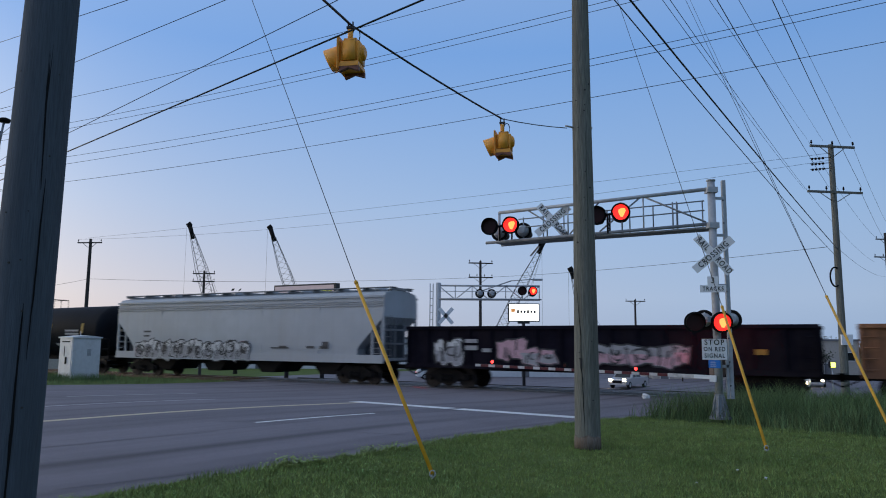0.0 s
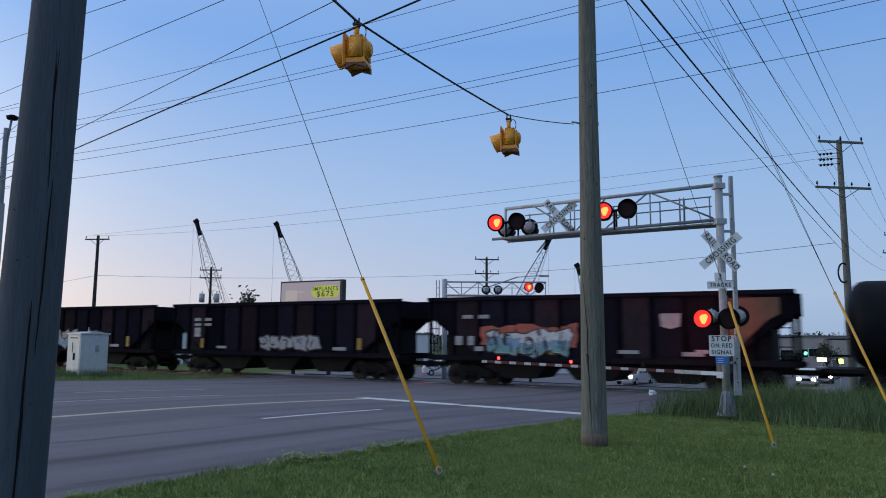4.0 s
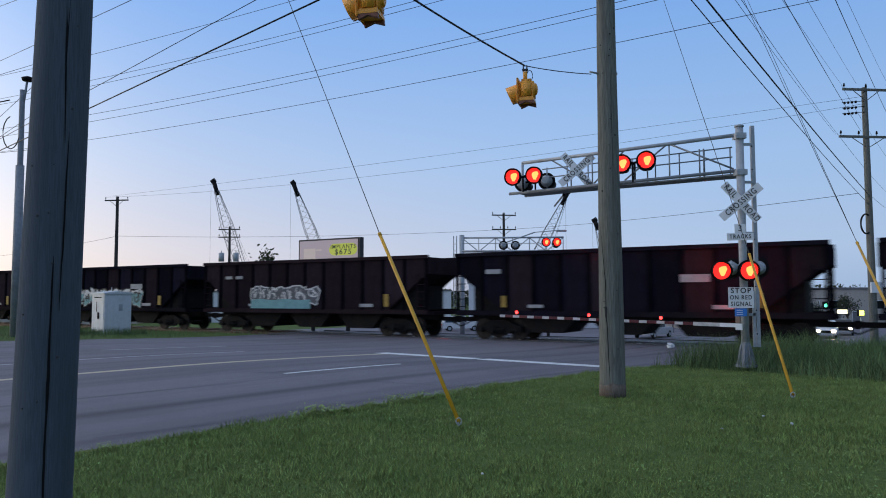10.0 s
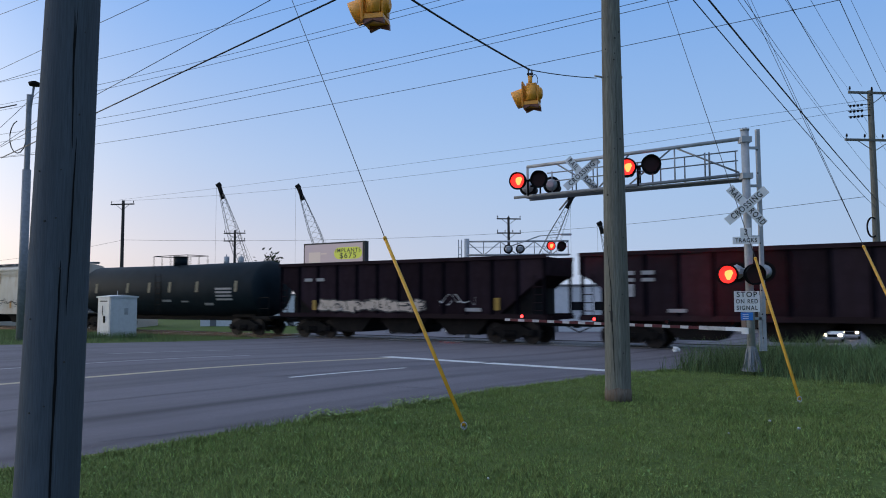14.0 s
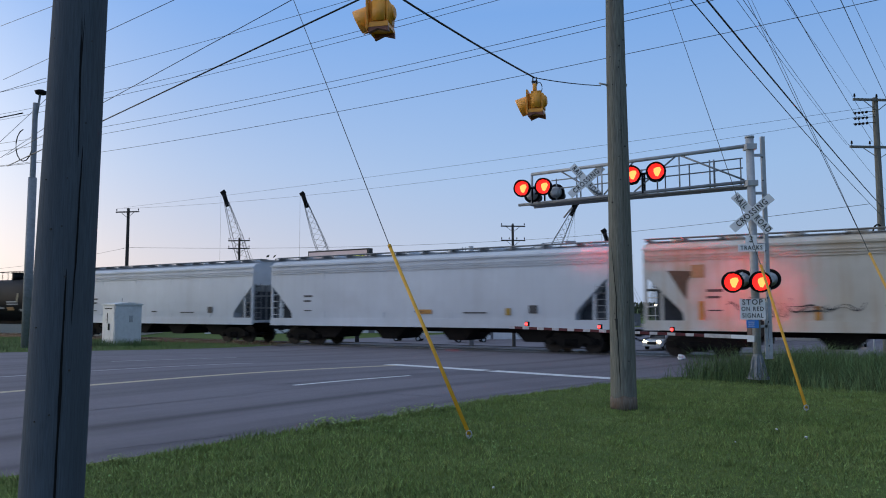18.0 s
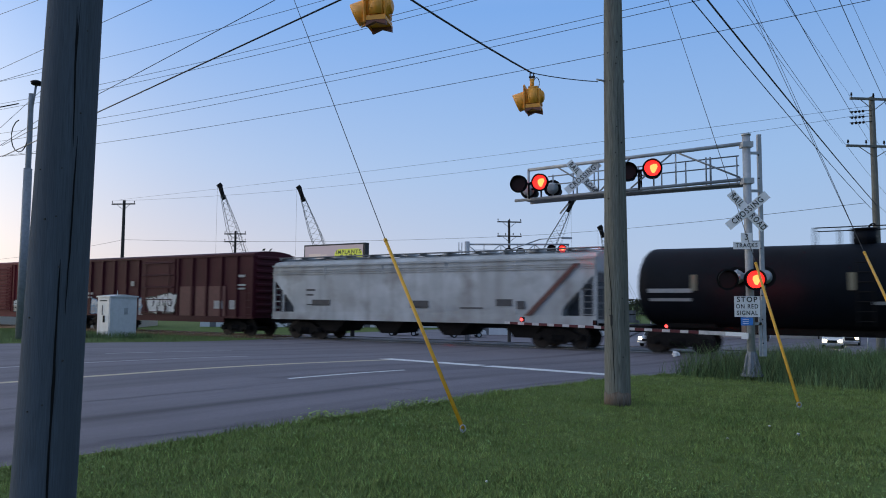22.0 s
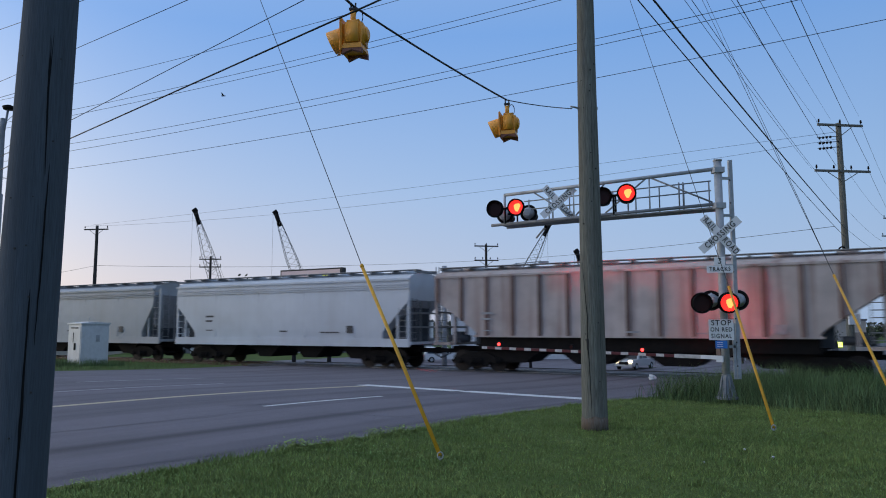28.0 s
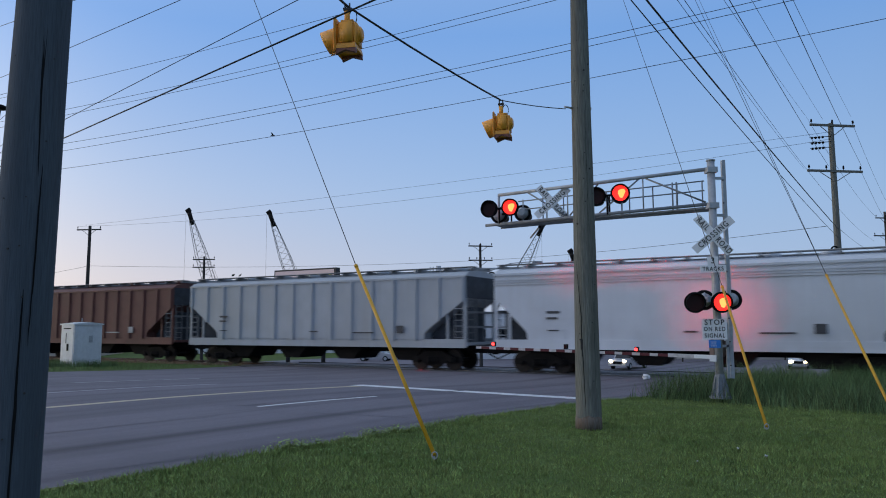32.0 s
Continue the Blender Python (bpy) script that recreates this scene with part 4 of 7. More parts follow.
def build_train():
    front = 258.73
    for rear, what in CARS:
        L = front - rear
        mid = (front + rear) / 2
        front = rear
        name, label, cat = {
            "rust_gond": ("gondola_car", "rust-orange open gondola rail car on track", "gondola car"),
            "black_gond": ("gondola_car", "black open gondola rail car with white graffiti", "gondola car"),
            "tank_black": ("tank_car", "black tank rail car with yellow marks", "tank car"),
            "tank_green": ("tank_car", "dark green-black tank rail car", "tank car"),
            "tank_long": ("tank_car", "long black tank rail car with white lettering", "tank car"),
            "grey_tagged": ("covered_hopper_car", "light grey covered hopper car with graffiti along its sill", "hopper car"),
            "tan_tagged": ("covered_hopper_car", "rust-streaked cream covered hopper car with graffiti", "hopper car"),
            "grey_old": ("covered_hopper_car", "weathered grey covered hopper car with slanted end braces", "hopper car"),
            "rust_ribbed": ("covered_hopper_car", "ribbed covered hopper car heavily streaked with rust", "hopper car"),
            "brown_ribbed": ("covered_hopper_car", "ribbed red-brown covered hopper car", "hopper car"),
        }.get(what, None) or (
            ("coal_hopper_car", "black-brown ribbed open coal hopper car", "coal car") if what.startswith("coal") else
            ("boxcar", "dark red ribbed boxcar with graffiti low on its side", "boxcar") if what.startswith("box") else
            ("covered_hopper_car", "ribbed grey covered hopper car", "hopper car") if "ribbed" in what else
            ("covered_hopper_car", "light grey covered hopper car", "hopper car"))
        car = thing(name, label, cat, group="train cars")
        if what.startswith("coal"):
            coal_hopper(car, L, M["coal_brown" if what[-1] in "gij" else "coal_black"])
        elif what.startswith("tank"):
            tank_car(car, L, M["tank_green" if "green" in what else "tank_black"])
        elif what.startswith("box"):
            boxcar(car, L, M["box_dark" if what == "box_dark" else "box_red"], 5 if what == "box_dark" else 15)
        elif "gond" in what:
            gondola(car, L, M["gond_rust" if "rust" in what else "coal_black"])
        elif "ribbed" in what:
            covered_hopper(car, L, M[{"rust_ribbed": "hop_rust", "brown_ribbed": "hop_brown"}.get(what, "hop_grey")], ribs=15, rib_mat=M["rib_rust"] if what == "rust_ribbed" else None, high=what == "rust_ribbed")
        else:
            covered_hopper(car, L, M[{"tan_tagged": "hop_tan", "grey_old": "hop_old", "grey_tagged": "hop_grey", "grey_round": "hop_grey"}.get(what, "hop_light")],
                           top=3.85 if what == "grey_old" else 4.22, inset=0.62 if what == "grey_round" else 0.0)
        TRAIN.append((car, mid, L, what))


def tank_marks(car, pieces, mat, r=TANK_R):
    """Plain bars lying on a tank's round flank: (x, z, width, height)."""
    zc = 1.06 + r
    bm = B()
    for x, z, w, h in pieces:
        a = math.asin(max(-0.98, min(0.98, (z - zc + 0.03) / r)))
        box(bm, (x, -(r + 0.006) * math.cos(a), zc - 0.03 + (r + 0.006) * math.sin(a)), (w, 0.012, h), Matrix.Rotation(-a, 3, "X"))
    tagged(part("stencil", bm, M[mat], car), kind="stuff")


def decorate():
    """Lettering bars, reflectors, patches and graffiti as each car carries them on the side towards the lawn."""
    ys, yr = -(HALF_W + 0.012), -(HALF_W + 0.006)
    for car, mid, L, what in TRAIN:
        b = L / 2 - 0.9
        if what.startswith("coal"):
            k = "abcdefghij".index(what[-1])
            pos = [(-b + 1.9, 3.0, 0.5, 0.16), (-b + 2.7, 3.0, 0.5, 0.16)]
            if k in (1, 2, 8):
                pos += [(-b + 1.9, 2.72, 0.5, 0.14), (-b + 2.7, 2.72, 0.5, 0.14), (-b + 1.9, 2.3, 0.45, 0.5)]
            if k in (3, 5, 7):
                pos = [(-b + 1.8, 3.02, 0.75, 0.2), (3.0, 2.6, 1.1, 0.3)]
            marks(car, pos, "stencil_white", yr)
            marks(car, [(-b + 2.3, 1.7, 0.24, 0.5), (b - 2.2, 1.75, 0.26, 0.55)] if k % 2 else [(-1.6 + 0.4 * (k % 3), 1.65, 0.24, 0.5), (b - 2.2, 1.75, 0.26, 0.6)], "stencil_yellow", yr)
            marks(car, [(-b + 3.8, 1.5, 0.7, 0.14), (b - 3.4, 1.5, 0.8, 0.16)], "stencil_white", yr)
            if k == 0:
                graffiti(car, -4.9, -0.7, 1.75, 2.55, yr, ("spray_red",), "spray_red", 2)
                graffiti(car, -4.6, -0.9, 1.38, 2.40, yr - 0.016, ("spray_white", "spray_blue", "spray_teal"), "spray_dark", 3, strokes=4)
                marks(car, [(-6.0, 1.95, 0.35, 0.4), (-5.4, 1.95, 0.3, 0.4), (-5.0, 1.6, 0.4, 0.2)], "stencil_white", yr)
                marks(car, [(1.6, 1.55, 0.8, 0.14), (4.4, 1.6, 0.5, 0.14)], "stencil_white", yr)
                bm = B()
                prism(bm, [(2.9, 2.55), (3.25, 2.45), (3.6, 2.55), (3.65, 3.05), (2.85, 3.05)], yr - 0.006, yr)
                part("emblem", bm, M["stencil_white"], car, "pale shield-shaped emblem")
                bm = B()
                prism(bm, [(b - 2.1, 1.5), (b - 2.1, 3.6), (b - 0.35, 3.6), (b - 0.35, 3.0), (b - 0.8, 2.75)], yr - 0.005, yr + 0.003)
                part("primer_patch", bm, M["patch_brown"], car, "brown primer patch")
            if k == 2:
                graffiti(car, -b + 3.2, 2.2, 1.4, 2.4, yr, ("spray_grey", "spray_blue"), "spray_dark", 5)
            if k == 6:
                graffiti(car, -3.8, 0.5, 1.60, 2.45, yr, ("spray_haze",), "spray_white", 8, strokes=3)
                bm = B()
                prism(bm, [(-3.8, 1.32), (0.45, 1.32), (0.45, 1.80), (-0.3, 1.76), (-1.2, 1.82), (-2.2, 1.77), (-3.2, 1.83), (-3.75, 1.78)], yr - 0.024, yr - 0.018)
                part("graffiti", bm, M["spray_teal"], car, "flat teal sprayed band")
            if k == 7:
                graffiti(car, -b + 1.9, 3.0, 1.45, 2.5, yr, ("spray_white", "spray_teal"), "spray_dark", 9, strokes=7)
            if k == 9:
                graffiti(car, -b + 2.6, 1.6, 1.42, 1.95, yr, ("spray_tan",), "spray_dark", 11)
                graffiti(car, 2.2, 4.4, 1.55, 2.2, yr, (), "spray_white", 12)
            if k == 1:
                graffiti(car, -1.0, 2.6, 1.4, 2.1, yr, ("spray_grey",), "spray_dark", 13)
        elif what.startswith("tank"):
            xs = (-6.2, -3.0, -0.9, 1.0, 3.4, 6.6) if what != "tank_long" else (-5.7, -0.4, 2.9, 6.3)
            tank_marks(car, [(x, 2.75, 0.22, 0.62) for x in xs], "stencil_yellow" if what == "tank_black" else "stencil_dim")
            if what == "tank_long":
                tank_marks(car, [(-6.6, 2.45, 1.7, 0.16), (-6.6, 2.1, 1.6, 0.12), (-3.6, 1.9, 0.7, 0.14), (0.6, 2.0, 0.8, 0.12), (2.2, 2.45, 1.5, 0.10), (2.2, 2.27, 1.5, 0.10), (3.3, 1.85, 0.7, 0.2)]
                           + [(5.2, 2.75 - 0.17 * i, 1.5, 0.09) for i in range(4)], "stencil_white")
            else:
                tank_marks(car, [(-5.6 + 0.36 * i, 2.15, 0.26, 0.2) for i in range(7)] + [(-3.0, 2.15, 0.2, 0.2)], "stencil_white")
                tank_marks(car, [(5.6, 2.62 - 0.2 * i, 1.3, 0.11) for i in range(4)] + [(0.6, 1.95, 0.8, 0.14), (4.2, 1.75, 0.7, 0.16), (2.2, 1.9, 0.6, 0.1)], "stencil_white")
            if what == "tank_long":
                tank_marks(car, [(1.8, 1.95, 0.9, 0.26)], "rust_soft")
        elif what.startswith("box"):
            marks(car, [(b - 0.75, 3.35, 0.5, 0.14), (b - 0.75, 2.85, 0.6, 0.1), (b - 0.75, 2.65, 0.5, 0.1), (-b + 1.1, 2.4, 0.7, 0.14), (-b + 1.1, 2.15, 0.6, 0.12), (-2.4, 3.0, 0.3, 0.3)], "stencil_white", yr - 0.03)
            yb = -(HALF_W + 0.012)
            if what == "box_dark":
                graffiti(car, -b + 1.2, -1.9, 1.05, 2.0, yb, ("spray_white", "spray_grey"), "spray_blue", 21)
                graffiti(car, -0.9, 1.2, 1.2, 2.35, yb - 0.06, ("spray_white",), "spray_dark", 22)
                bm = B()
                for x, w in ((2.6, 1.2), (3.9, 1.0), (5.2, 1.4)):
                    box(bm, (x, yb + 0.004, 1.95), (w, 0.006, 1.7))
                part("repaint_patch", bm, M["patch_red"], car, "paler repainted patches")
                marks(car, [(b - 2.6, 1.75, 0.7, 0.45), (b - 1.4, 1.75, 0.6, 0.5)], "spray_grey", yb)
            elif what == "box_red":
                graffiti(car, -b + 1.2, -1.8, 1.05, 1.9, yb, ("spray_tan", "spray_white"), "spray_dark", 23)
                graffiti(car, 1.9, b - 2.0, 1.05, 2.0, yb, ("spray_white", "spray_tan"), "spray_dark", 24)
            else:
                graffiti(car, -b + 0.4, -1.6, 1.0, 2.3, yb, ("spray_tan", "spray_white"), "spray_dark", 25, strokes=5)
                graffiti(car, 1.8, b - 0.4, 1.0, 2.6, yb, ("spray_white", "spray_pink", "spray_navy"), "spray_dark", 26, strokes=5)
        elif "gond" in what:
            if what == "black_gond":
                graffiti(car, -7.0, -5.7, 1.05, 2.2, yr, ("spray_white", "spray_grey"), "spray_dark", 31, strokes=4)
                marks(car, [(-5.15, 2.1, 0.6, 0.16), (-5.15, 1.8, 0.6, 0.2), (-4.4, 1.7, 0.4, 0.16)], "stencil_white", yr)
                graffiti(car, -3.9, -3.0, 1.3, 2.2, yr, ("spray_pink",), "spray_dark", 32)
                graffiti(car, -2.8, -1.4, 1.1, 1.8, yr, ("spray_pink", "spray_grey"), "spray_dark", 34)
                graffiti(car, 0.2, 4.2, 1.15, 1.95, yr, ("spray_grey", "spray_pink"), "spray_dark", 33, strokes=4)
                marks(car, [(6.6, 1.75, 0.4, 0.2)], "stencil_yellow", yr)
            else:
                marks(car, [(-b + 2.0, 2.0, 1.2, 0.3), (0.5, 2.0, 1.8, 0.3)], "spray_orange", yr)
        else:
            dark = "stencil_dark" if "rust" not in what and "brown" not in what else "stencil_white"
            yy = ys - (0.1 if "ribbed" in what else 0.0)
            marks(car, [(-b + 2.5, 2.55, 0.6, 0.10), (-b + 2.45, 2.3, 0.5, 0.09), (-b + 2.5, 1.8, 0.5, 0.05), (0.2, 1.75, 0.5, 0.07), (b - 3.2, 1.85, 0.4, 0.35), (3.2, 1.7, 1.2, 0.06)], dark, yy)
            if what == "grey_tagged":
                graffiti(car, -b + 1.6, 0.9, 1.05, 2.05, yy - 0.01, ("spray_white", "spray_grey"), "spray_dark", 41, strokes=7)
                marks(car, [(-b + 1.8, 1.5, 0.5, 0.7), (0.7, 1.6, 0.5, 0.9)], "spray_pink", yy - 0.004)
                marks(car, [(3.4, 1.75, 0.5, 0.12), (5.2, 1.75, 0.5, 0.12), (6.0, 1.75, 0.4, 0.14)], "stencil_dark", yy)
            if what == "tan_tagged":
                graffiti(car, -b + 3.0, b - 3.2, 1.45, 2.3, yy, (), "spray_dark", 42, strokes=3)
                marks(car, [(-b + 2.0, 1.8, 0.2, 0.7), (-2.4, 1.7, 0.2, 0.5), (2.0, 1.7, 0.2, 0.5), (b - 2.3, 1.9, 0.22, 0.7)], "spray_orange", yy + 0.004)
                marks(car, [(b - 2.0, 2.55, 0.5, 1.9), (b - 1.2, 2.9, 0.35, 1.2), (-b + 1.9, 3.3, 0.5, 0.5), (0.4, 3.6, 0.3, 0.8)], "rust_soft", yy + 0.003)
                bm = B()
                prism(bm, [(-b + 0.75, 3.35), (-b + 1.75, 3.3), (-b + 1.5, 2.9), (-b + 1.45, 2.2), (-b + 1.2, 2.6)], yy + 0.002, yy + 0.006)
                part("rust_patch", bm, M["patch_brown"], car, "brown rust patch at the car's shoulder")
            if what == "light_long":
                marks(car, [(b - 4.4, 1.75, 0.25, 0.3)], "stencil_yellow", yy)
                marks(car, [(0.5, 1.75, 0.8, 0.2)], "spray_orange", yy)
            if what == "grey_old":
                marks(car, [(-b + 3.2, 1.9, 1.2, 0.3), (0.4, 1.85, 1.0, 0.35), (b - 4.0, 1.95, 0.8, 0.3)], "stencil_dark", yy)
                for s_ in (1,):
                    bm = B()
                    prism(bm, [(s_ * (b - 0.5), 3.6), (s_ * (b - 0.75), 3.6), (s_ * (b - 3.0), 1.4), (s_ * (b - 2.7), 1.4)], yy - 0.06, yy)
                    part("diagonal_brace", bm, M["hop_brown"], car, "rusty slanted brace")


for nm, c in (("spray_navy", (0.05, 0.06, 0.13)), ("spray_haze", (0.085, 0.095, 0.11)), ("spray_grey", (0.33, 0.33, 0.35)), ("spray_tan", (0.55, 0.46, 0.38)), ("stencil_dim", (0.2, 0.18, 0.12)), ("rust_soft", (0.46, 0.27, 0.13)), ("patch_brown", (0.15, 0.075, 0.042)), ("patch_red", (0.095, 0.022, 0.028))):
    M[nm] = material(nm, c, 0.6, grain=0.25, scale=5, stains=0.35, stain_color=tuple(v * 0.5 for v in c), stain_scale=2)
build_train()
decorate()
# ---------------------------------------------------------------- poles
def taper_pole(parent, h, r0, r1, mat, seg=24, name="shaft", lean=(0, 0), foot=0.3):
    """A round wooden shaft, not quite straight or even."""
    bm = B()
    rings = []
    n = 26
    for i in range(n + 1):
        z = -foot + (h + foot) * i / n
        r = r0 + (r1 - r0) * max(0, z) / h
        off = Vector((0.006 * noise.noise(Vector((h, 0, z * 0.5))) + lean[0] * z, 0.006 * noise.noise(Vector((0, h, z * 0.5))) + lean[1] * z, 0))
        rings.append([off + Vector(((r + 0.004 * noise.noise(Vector((math.cos(k * math.tau / seg) * 2, math.sin(k * math.tau / seg) * 2, z * 0.4)))) * math.cos(k * math.tau / seg),
                                    (r + 0.004 * noise.noise(Vector((math.sin(k * math.tau / seg) * 2, h, z * 0.4)))) * math.sin(k * math.tau / seg), z)) for k in range(seg)])
    loft(bm, rings, True)
    return part(name, bm, mat, parent)


near_pole = thing("utility_pole", "weathered grey wooden utility pole with a long crack, in the lawn", "utility pole", at=pose(-2.585, 4.72, 0))
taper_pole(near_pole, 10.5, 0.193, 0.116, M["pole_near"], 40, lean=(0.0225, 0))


def pole_crack(ctrl, width, seed, pole=near_pole, foot=0.1955, taper=0.0073, lean=0.0225):
    """A drying crack down the leaning pole: (height, bearing in degrees) from top to foot, widest in the middle."""
    zs, as_ = [c[0] for c in ctrl][::-1], [c[1] for c in ctrl][::-1]
    n = 46
    bm = B()
    last = None
    for i in range(n + 1):
        z = zs[0] + (zs[-1] - zs[0]) * i / n
        a = radians(float(np.interp(z, zs, as_)) + 1.6 * noise.noise(Vector((z * 2.2, seed, 5))) + 0.7 * noise.noise(Vector((z * 9.0, seed, 1))))
        r = foot - taper * z
        w = width * (0.12 + math.sin(math.pi * i / n) ** 0.6) * (0.75 + 0.5 * noise.noise(Vector((z * 3.1, seed, 8)))) / r / 2
        row = [bm.verts.new((r * math.cos(a + q) + lean * z, r * math.sin(a + q), z)) for q in (-w, w)]
        if last:
            bm.faces.new((last[0], last[1], row[1], row[0]))
        last = row
    part("crack", bm, M["black"], pole, "long dark drying crack")


pole_crack([(5.6, -60), (4.4, -57), (3.58, -55), (3.37, -54.9), (3.16, -55.5), (2.87, -51.6), (2.62, -50.0)], 0.018, 1)
pole_crack([(2.70, -41.9), (2.33, -43.1), (2.01, -44.3), (1.73, -44.2), (1.55, -43.4)], 0.013, 2)
pole_crack([(1.90, -59.6), (1.61, -58.6), (1.33, -58.8), (1.03, -58.2), (0.74, -56.8), (0.15, -56.4)], 0.018, 3)
pole_crack([(3.55, -58.5), (3.3, -57.6), (2.95, -54.6)], 0.005, 4)
bm = B()
rnd = random.Random(4)
for z, a in ((3.4, -117), (3.4, -34.8), (2.85, -38.3), (2.47, -114), (2.48, -68), (2.17, -73), (2.15, -94), (1.85, -60.5), (1.26, -43.7), (0.99, -75), (1.53, -114), (0.95, -102)):
    r = 0.1925 - 0.0073 * z
    d = Vector((math.cos(radians(a)), math.sin(radians(a)), 0))
    c = Vector((0.0225 * z, 0, z))
    k = rnd.uniform(0.007, 0.012)
    rod(bm, d * (r - 0.02) + c, d * (r + 0.006) + c, k, 10, k * 0.5)
tagged(part("knot", bm, M["pole_dark"], near_pole, "small dark knots and nail heads"), kind="stuff")

mid_pole = thing("utility_pole", "pale weathered wooden utility pole standing in the lawn", "utility pole", at=pose(2.752, 11.95, 0))
taper_pole(mid_pole, 11.5, 0.209, 0.104, M["pole"], 32)
bm = B()
box(bm, (-0.118, -0.148, 1.36), (0.035, 0.04, 0.16))
box(bm, (-0.118, -0.148, 1.44), (0.07, 0.03, 0.02))
for k in range(18):
    z, a = rnd.uniform(0.5, 6.5), radians(rnd.uniform(-150, -30))
    r = 0.2085 - 0.0092 * z
    d = Vector((math.cos(a), math.sin(a), 0))
    rod(bm, d * (r - 0.02) + Vector((0, 0, z)), d * (r + 0.004) + Vector((0, 0, z)), rnd.uniform(0.008, 0.018), 8)
tagged(part("knot", bm, M["pole_dark"], mid_pole), kind="stuff")
pole_crack([(2.75, -152), (2.66, -150), (1.82, -127), (1.36, -127), (0.95, -120), (0.3, -114)], 0.016, 6, mid_pole, 0.2115, 0.0091, 0.0)
pole_crack([(5.3, -84), (4.6, -82), (3.9, -80), (3.2, -81)], 0.006, 7, mid_pole, 0.2115, 0.0091, 0.0)
pole_crack([(2.5, -66), (1.9, -64), (1.1, -65), (0.4, -63)], 0.005, 8, mid_pole, 0.2115, 0.0091, 0.0)
bm = B()
foot_rows = []
for z_, grow in ((-0.03, 0.004), (0.10, 0.0035), (0.20, 0.003)):
    row = []
    for k in range(32):
        a = k * math.tau / 32
        zz = z_ + (0.06 * noise.noise(Vector((math.cos(a) * 3, math.sin(a) * 3, 4))) if z_ > 0.15 else 0)
        r_ = 0.2115 - 0.0091 * zz + grow
        row.append(Vector((r_ * math.cos(a), r_ * math.sin(a), zz)))
    foot_rows.append(row)
loft(bm, foot_rows, True)
part("worn_foot", bm, M["pole_foot"], mid_pole, "brown trimmer-worn wood at the pole's foot")
bm = B()
rod(bm, (-0.17, 0, 5.33), (0.17, 0, 5.33), 0.025, 8)
rod(bm, (-0.17, -0.03, 5.33), (-0.3, -0.05, 5.35), 0.016, 6)
part("eye_bolt", bm, M["galv"], mid_pole)


def cross_arm(parent, z, w, yaw, mat, pins=3, brace=True, size=(0.10, 0.12), double=False):
    bm = B()
    rot = Matrix.Rotation(yaw, 3, "Z")
    box(bm, rot @ Vector((0, -0.14, z)), (w, size[0], size[1]), rot)
    arm = part("cross_arm", bm, mat, parent)
    if brace:
        bm = B()
        for s in (-1, 1):
            rod(bm, rot @ Vector((s * w * 0.28, -0.14, z - 0.05)), rot @ Vector((0, -0.12, z - 0.6)), 0.022, 5)
        part("brace", bm, mat, arm)
    for k in range(pins):
        x = -w * 0.47 + w * 0.94 * k / max(1, pins - 1)
        bm = B()
        p = rot @ Vector((x, -0.14, z + size[1] / 2))
        rod(bm, p, p + Vector((0, 0, 0.12)), 0.02, 6)
        rod(bm, p + Vector((0, 0, 0.1)), p + Vector((0, 0, 0.26)), 0.06, 8, 0.035)
        part("insulator", bm, M["black"], arm)


def far_pole(x, y, top, yaw, arms, label, r=0.15, mat="pole_dark"):
    z0 = ground_z(x, y)
    p = thing("utility_pole", label, "utility pole", group="distant utility poles", at=pose(x, y, z0))
    taper_pole(p, top - z0, r * 1.2, r * 0.8, M[mat], 12)
    for z, w, pins in arms:
        cross_arm(p, z - z0, w, yaw, M[mat], pins)
    return p


# the tall pole beyond the tracks, with two arms and a drop loop
right_pole = thing("utility_pole", "tall weathered utility pole with two cross arms beyond the tracks", "utility pole", at=pose(22.62, 38.5, -0.4))
taper_pole(right_pole, 13.1, 0.21, 0.14, M["pole"], 16, foot=1.4)
cross_arm(right_pole, 12.95, 2.65, radians(6), M["pole"], 3)
cross_arm(right_pole, 10.4, 3.25, radians(6), M["pole"], 4)
bm = B()
for z in (12.35, 12.05, 11.75):
    rod(bm, (-0.1, -0.1, z), (-1.35, -0.25, z - 0.12), 0.02, 5)
    for k in range(4):
        x = -0.55 - 0.2 * k
        rod(bm, (x, -0.17, z - 0.06 - 0.02 * k), (x - 0.06, -0.18, z - 0.07 - 0.02 * k), 0.07, 8)
part("insulator_string", bm, M["black"], right_pole)
bm = B()
tube(bm, [(-0.30 + 0.28 * math.cos(radians(60 + 20 * k)), -0.2, 5.75 + 0.52 * math.sin(radians(60 + 20 * k))) for k in range(13)], 0.045, 6)
part("cable_loop", bm, M["black"], right_pole)
bm = B()
box(bm, (0.1, -0.22, 2.4), (0.6, 0.12, 0.55))
part("sign_plate", bm, M["sign_white"], right_pole, "pale plate fixed to the pole")

far_pole(49.3, 75, 13.6, radians(5), ((12.9, 2.4, 3), (11.0, 3.0, 4)), "distant utility pole with two cross arms")
far_pole(6.2, 74, 10.0, radians(8), ((9.8, 2.5, 3), (8.35, 2.5, 4)), "distant dark utility pole with two cross arms")
far_pole(28.0, 94, 7.45, radians(2), ((7.25, 2.6, 3),), "distant dark utility pole with one cross arm")
far_pole(-32.3, 72, 11.6, radians(-8), ((11.2, 2.5, 2),), "distant dark utility pole with one cross arm", r=0.17)
pl2 = far_pole(-23.45, 80, 9.35, radians(-2), ((9.0, 2.4, 3), (8.15, 2.4, 3)), "distant utility pole carrying two transformers")
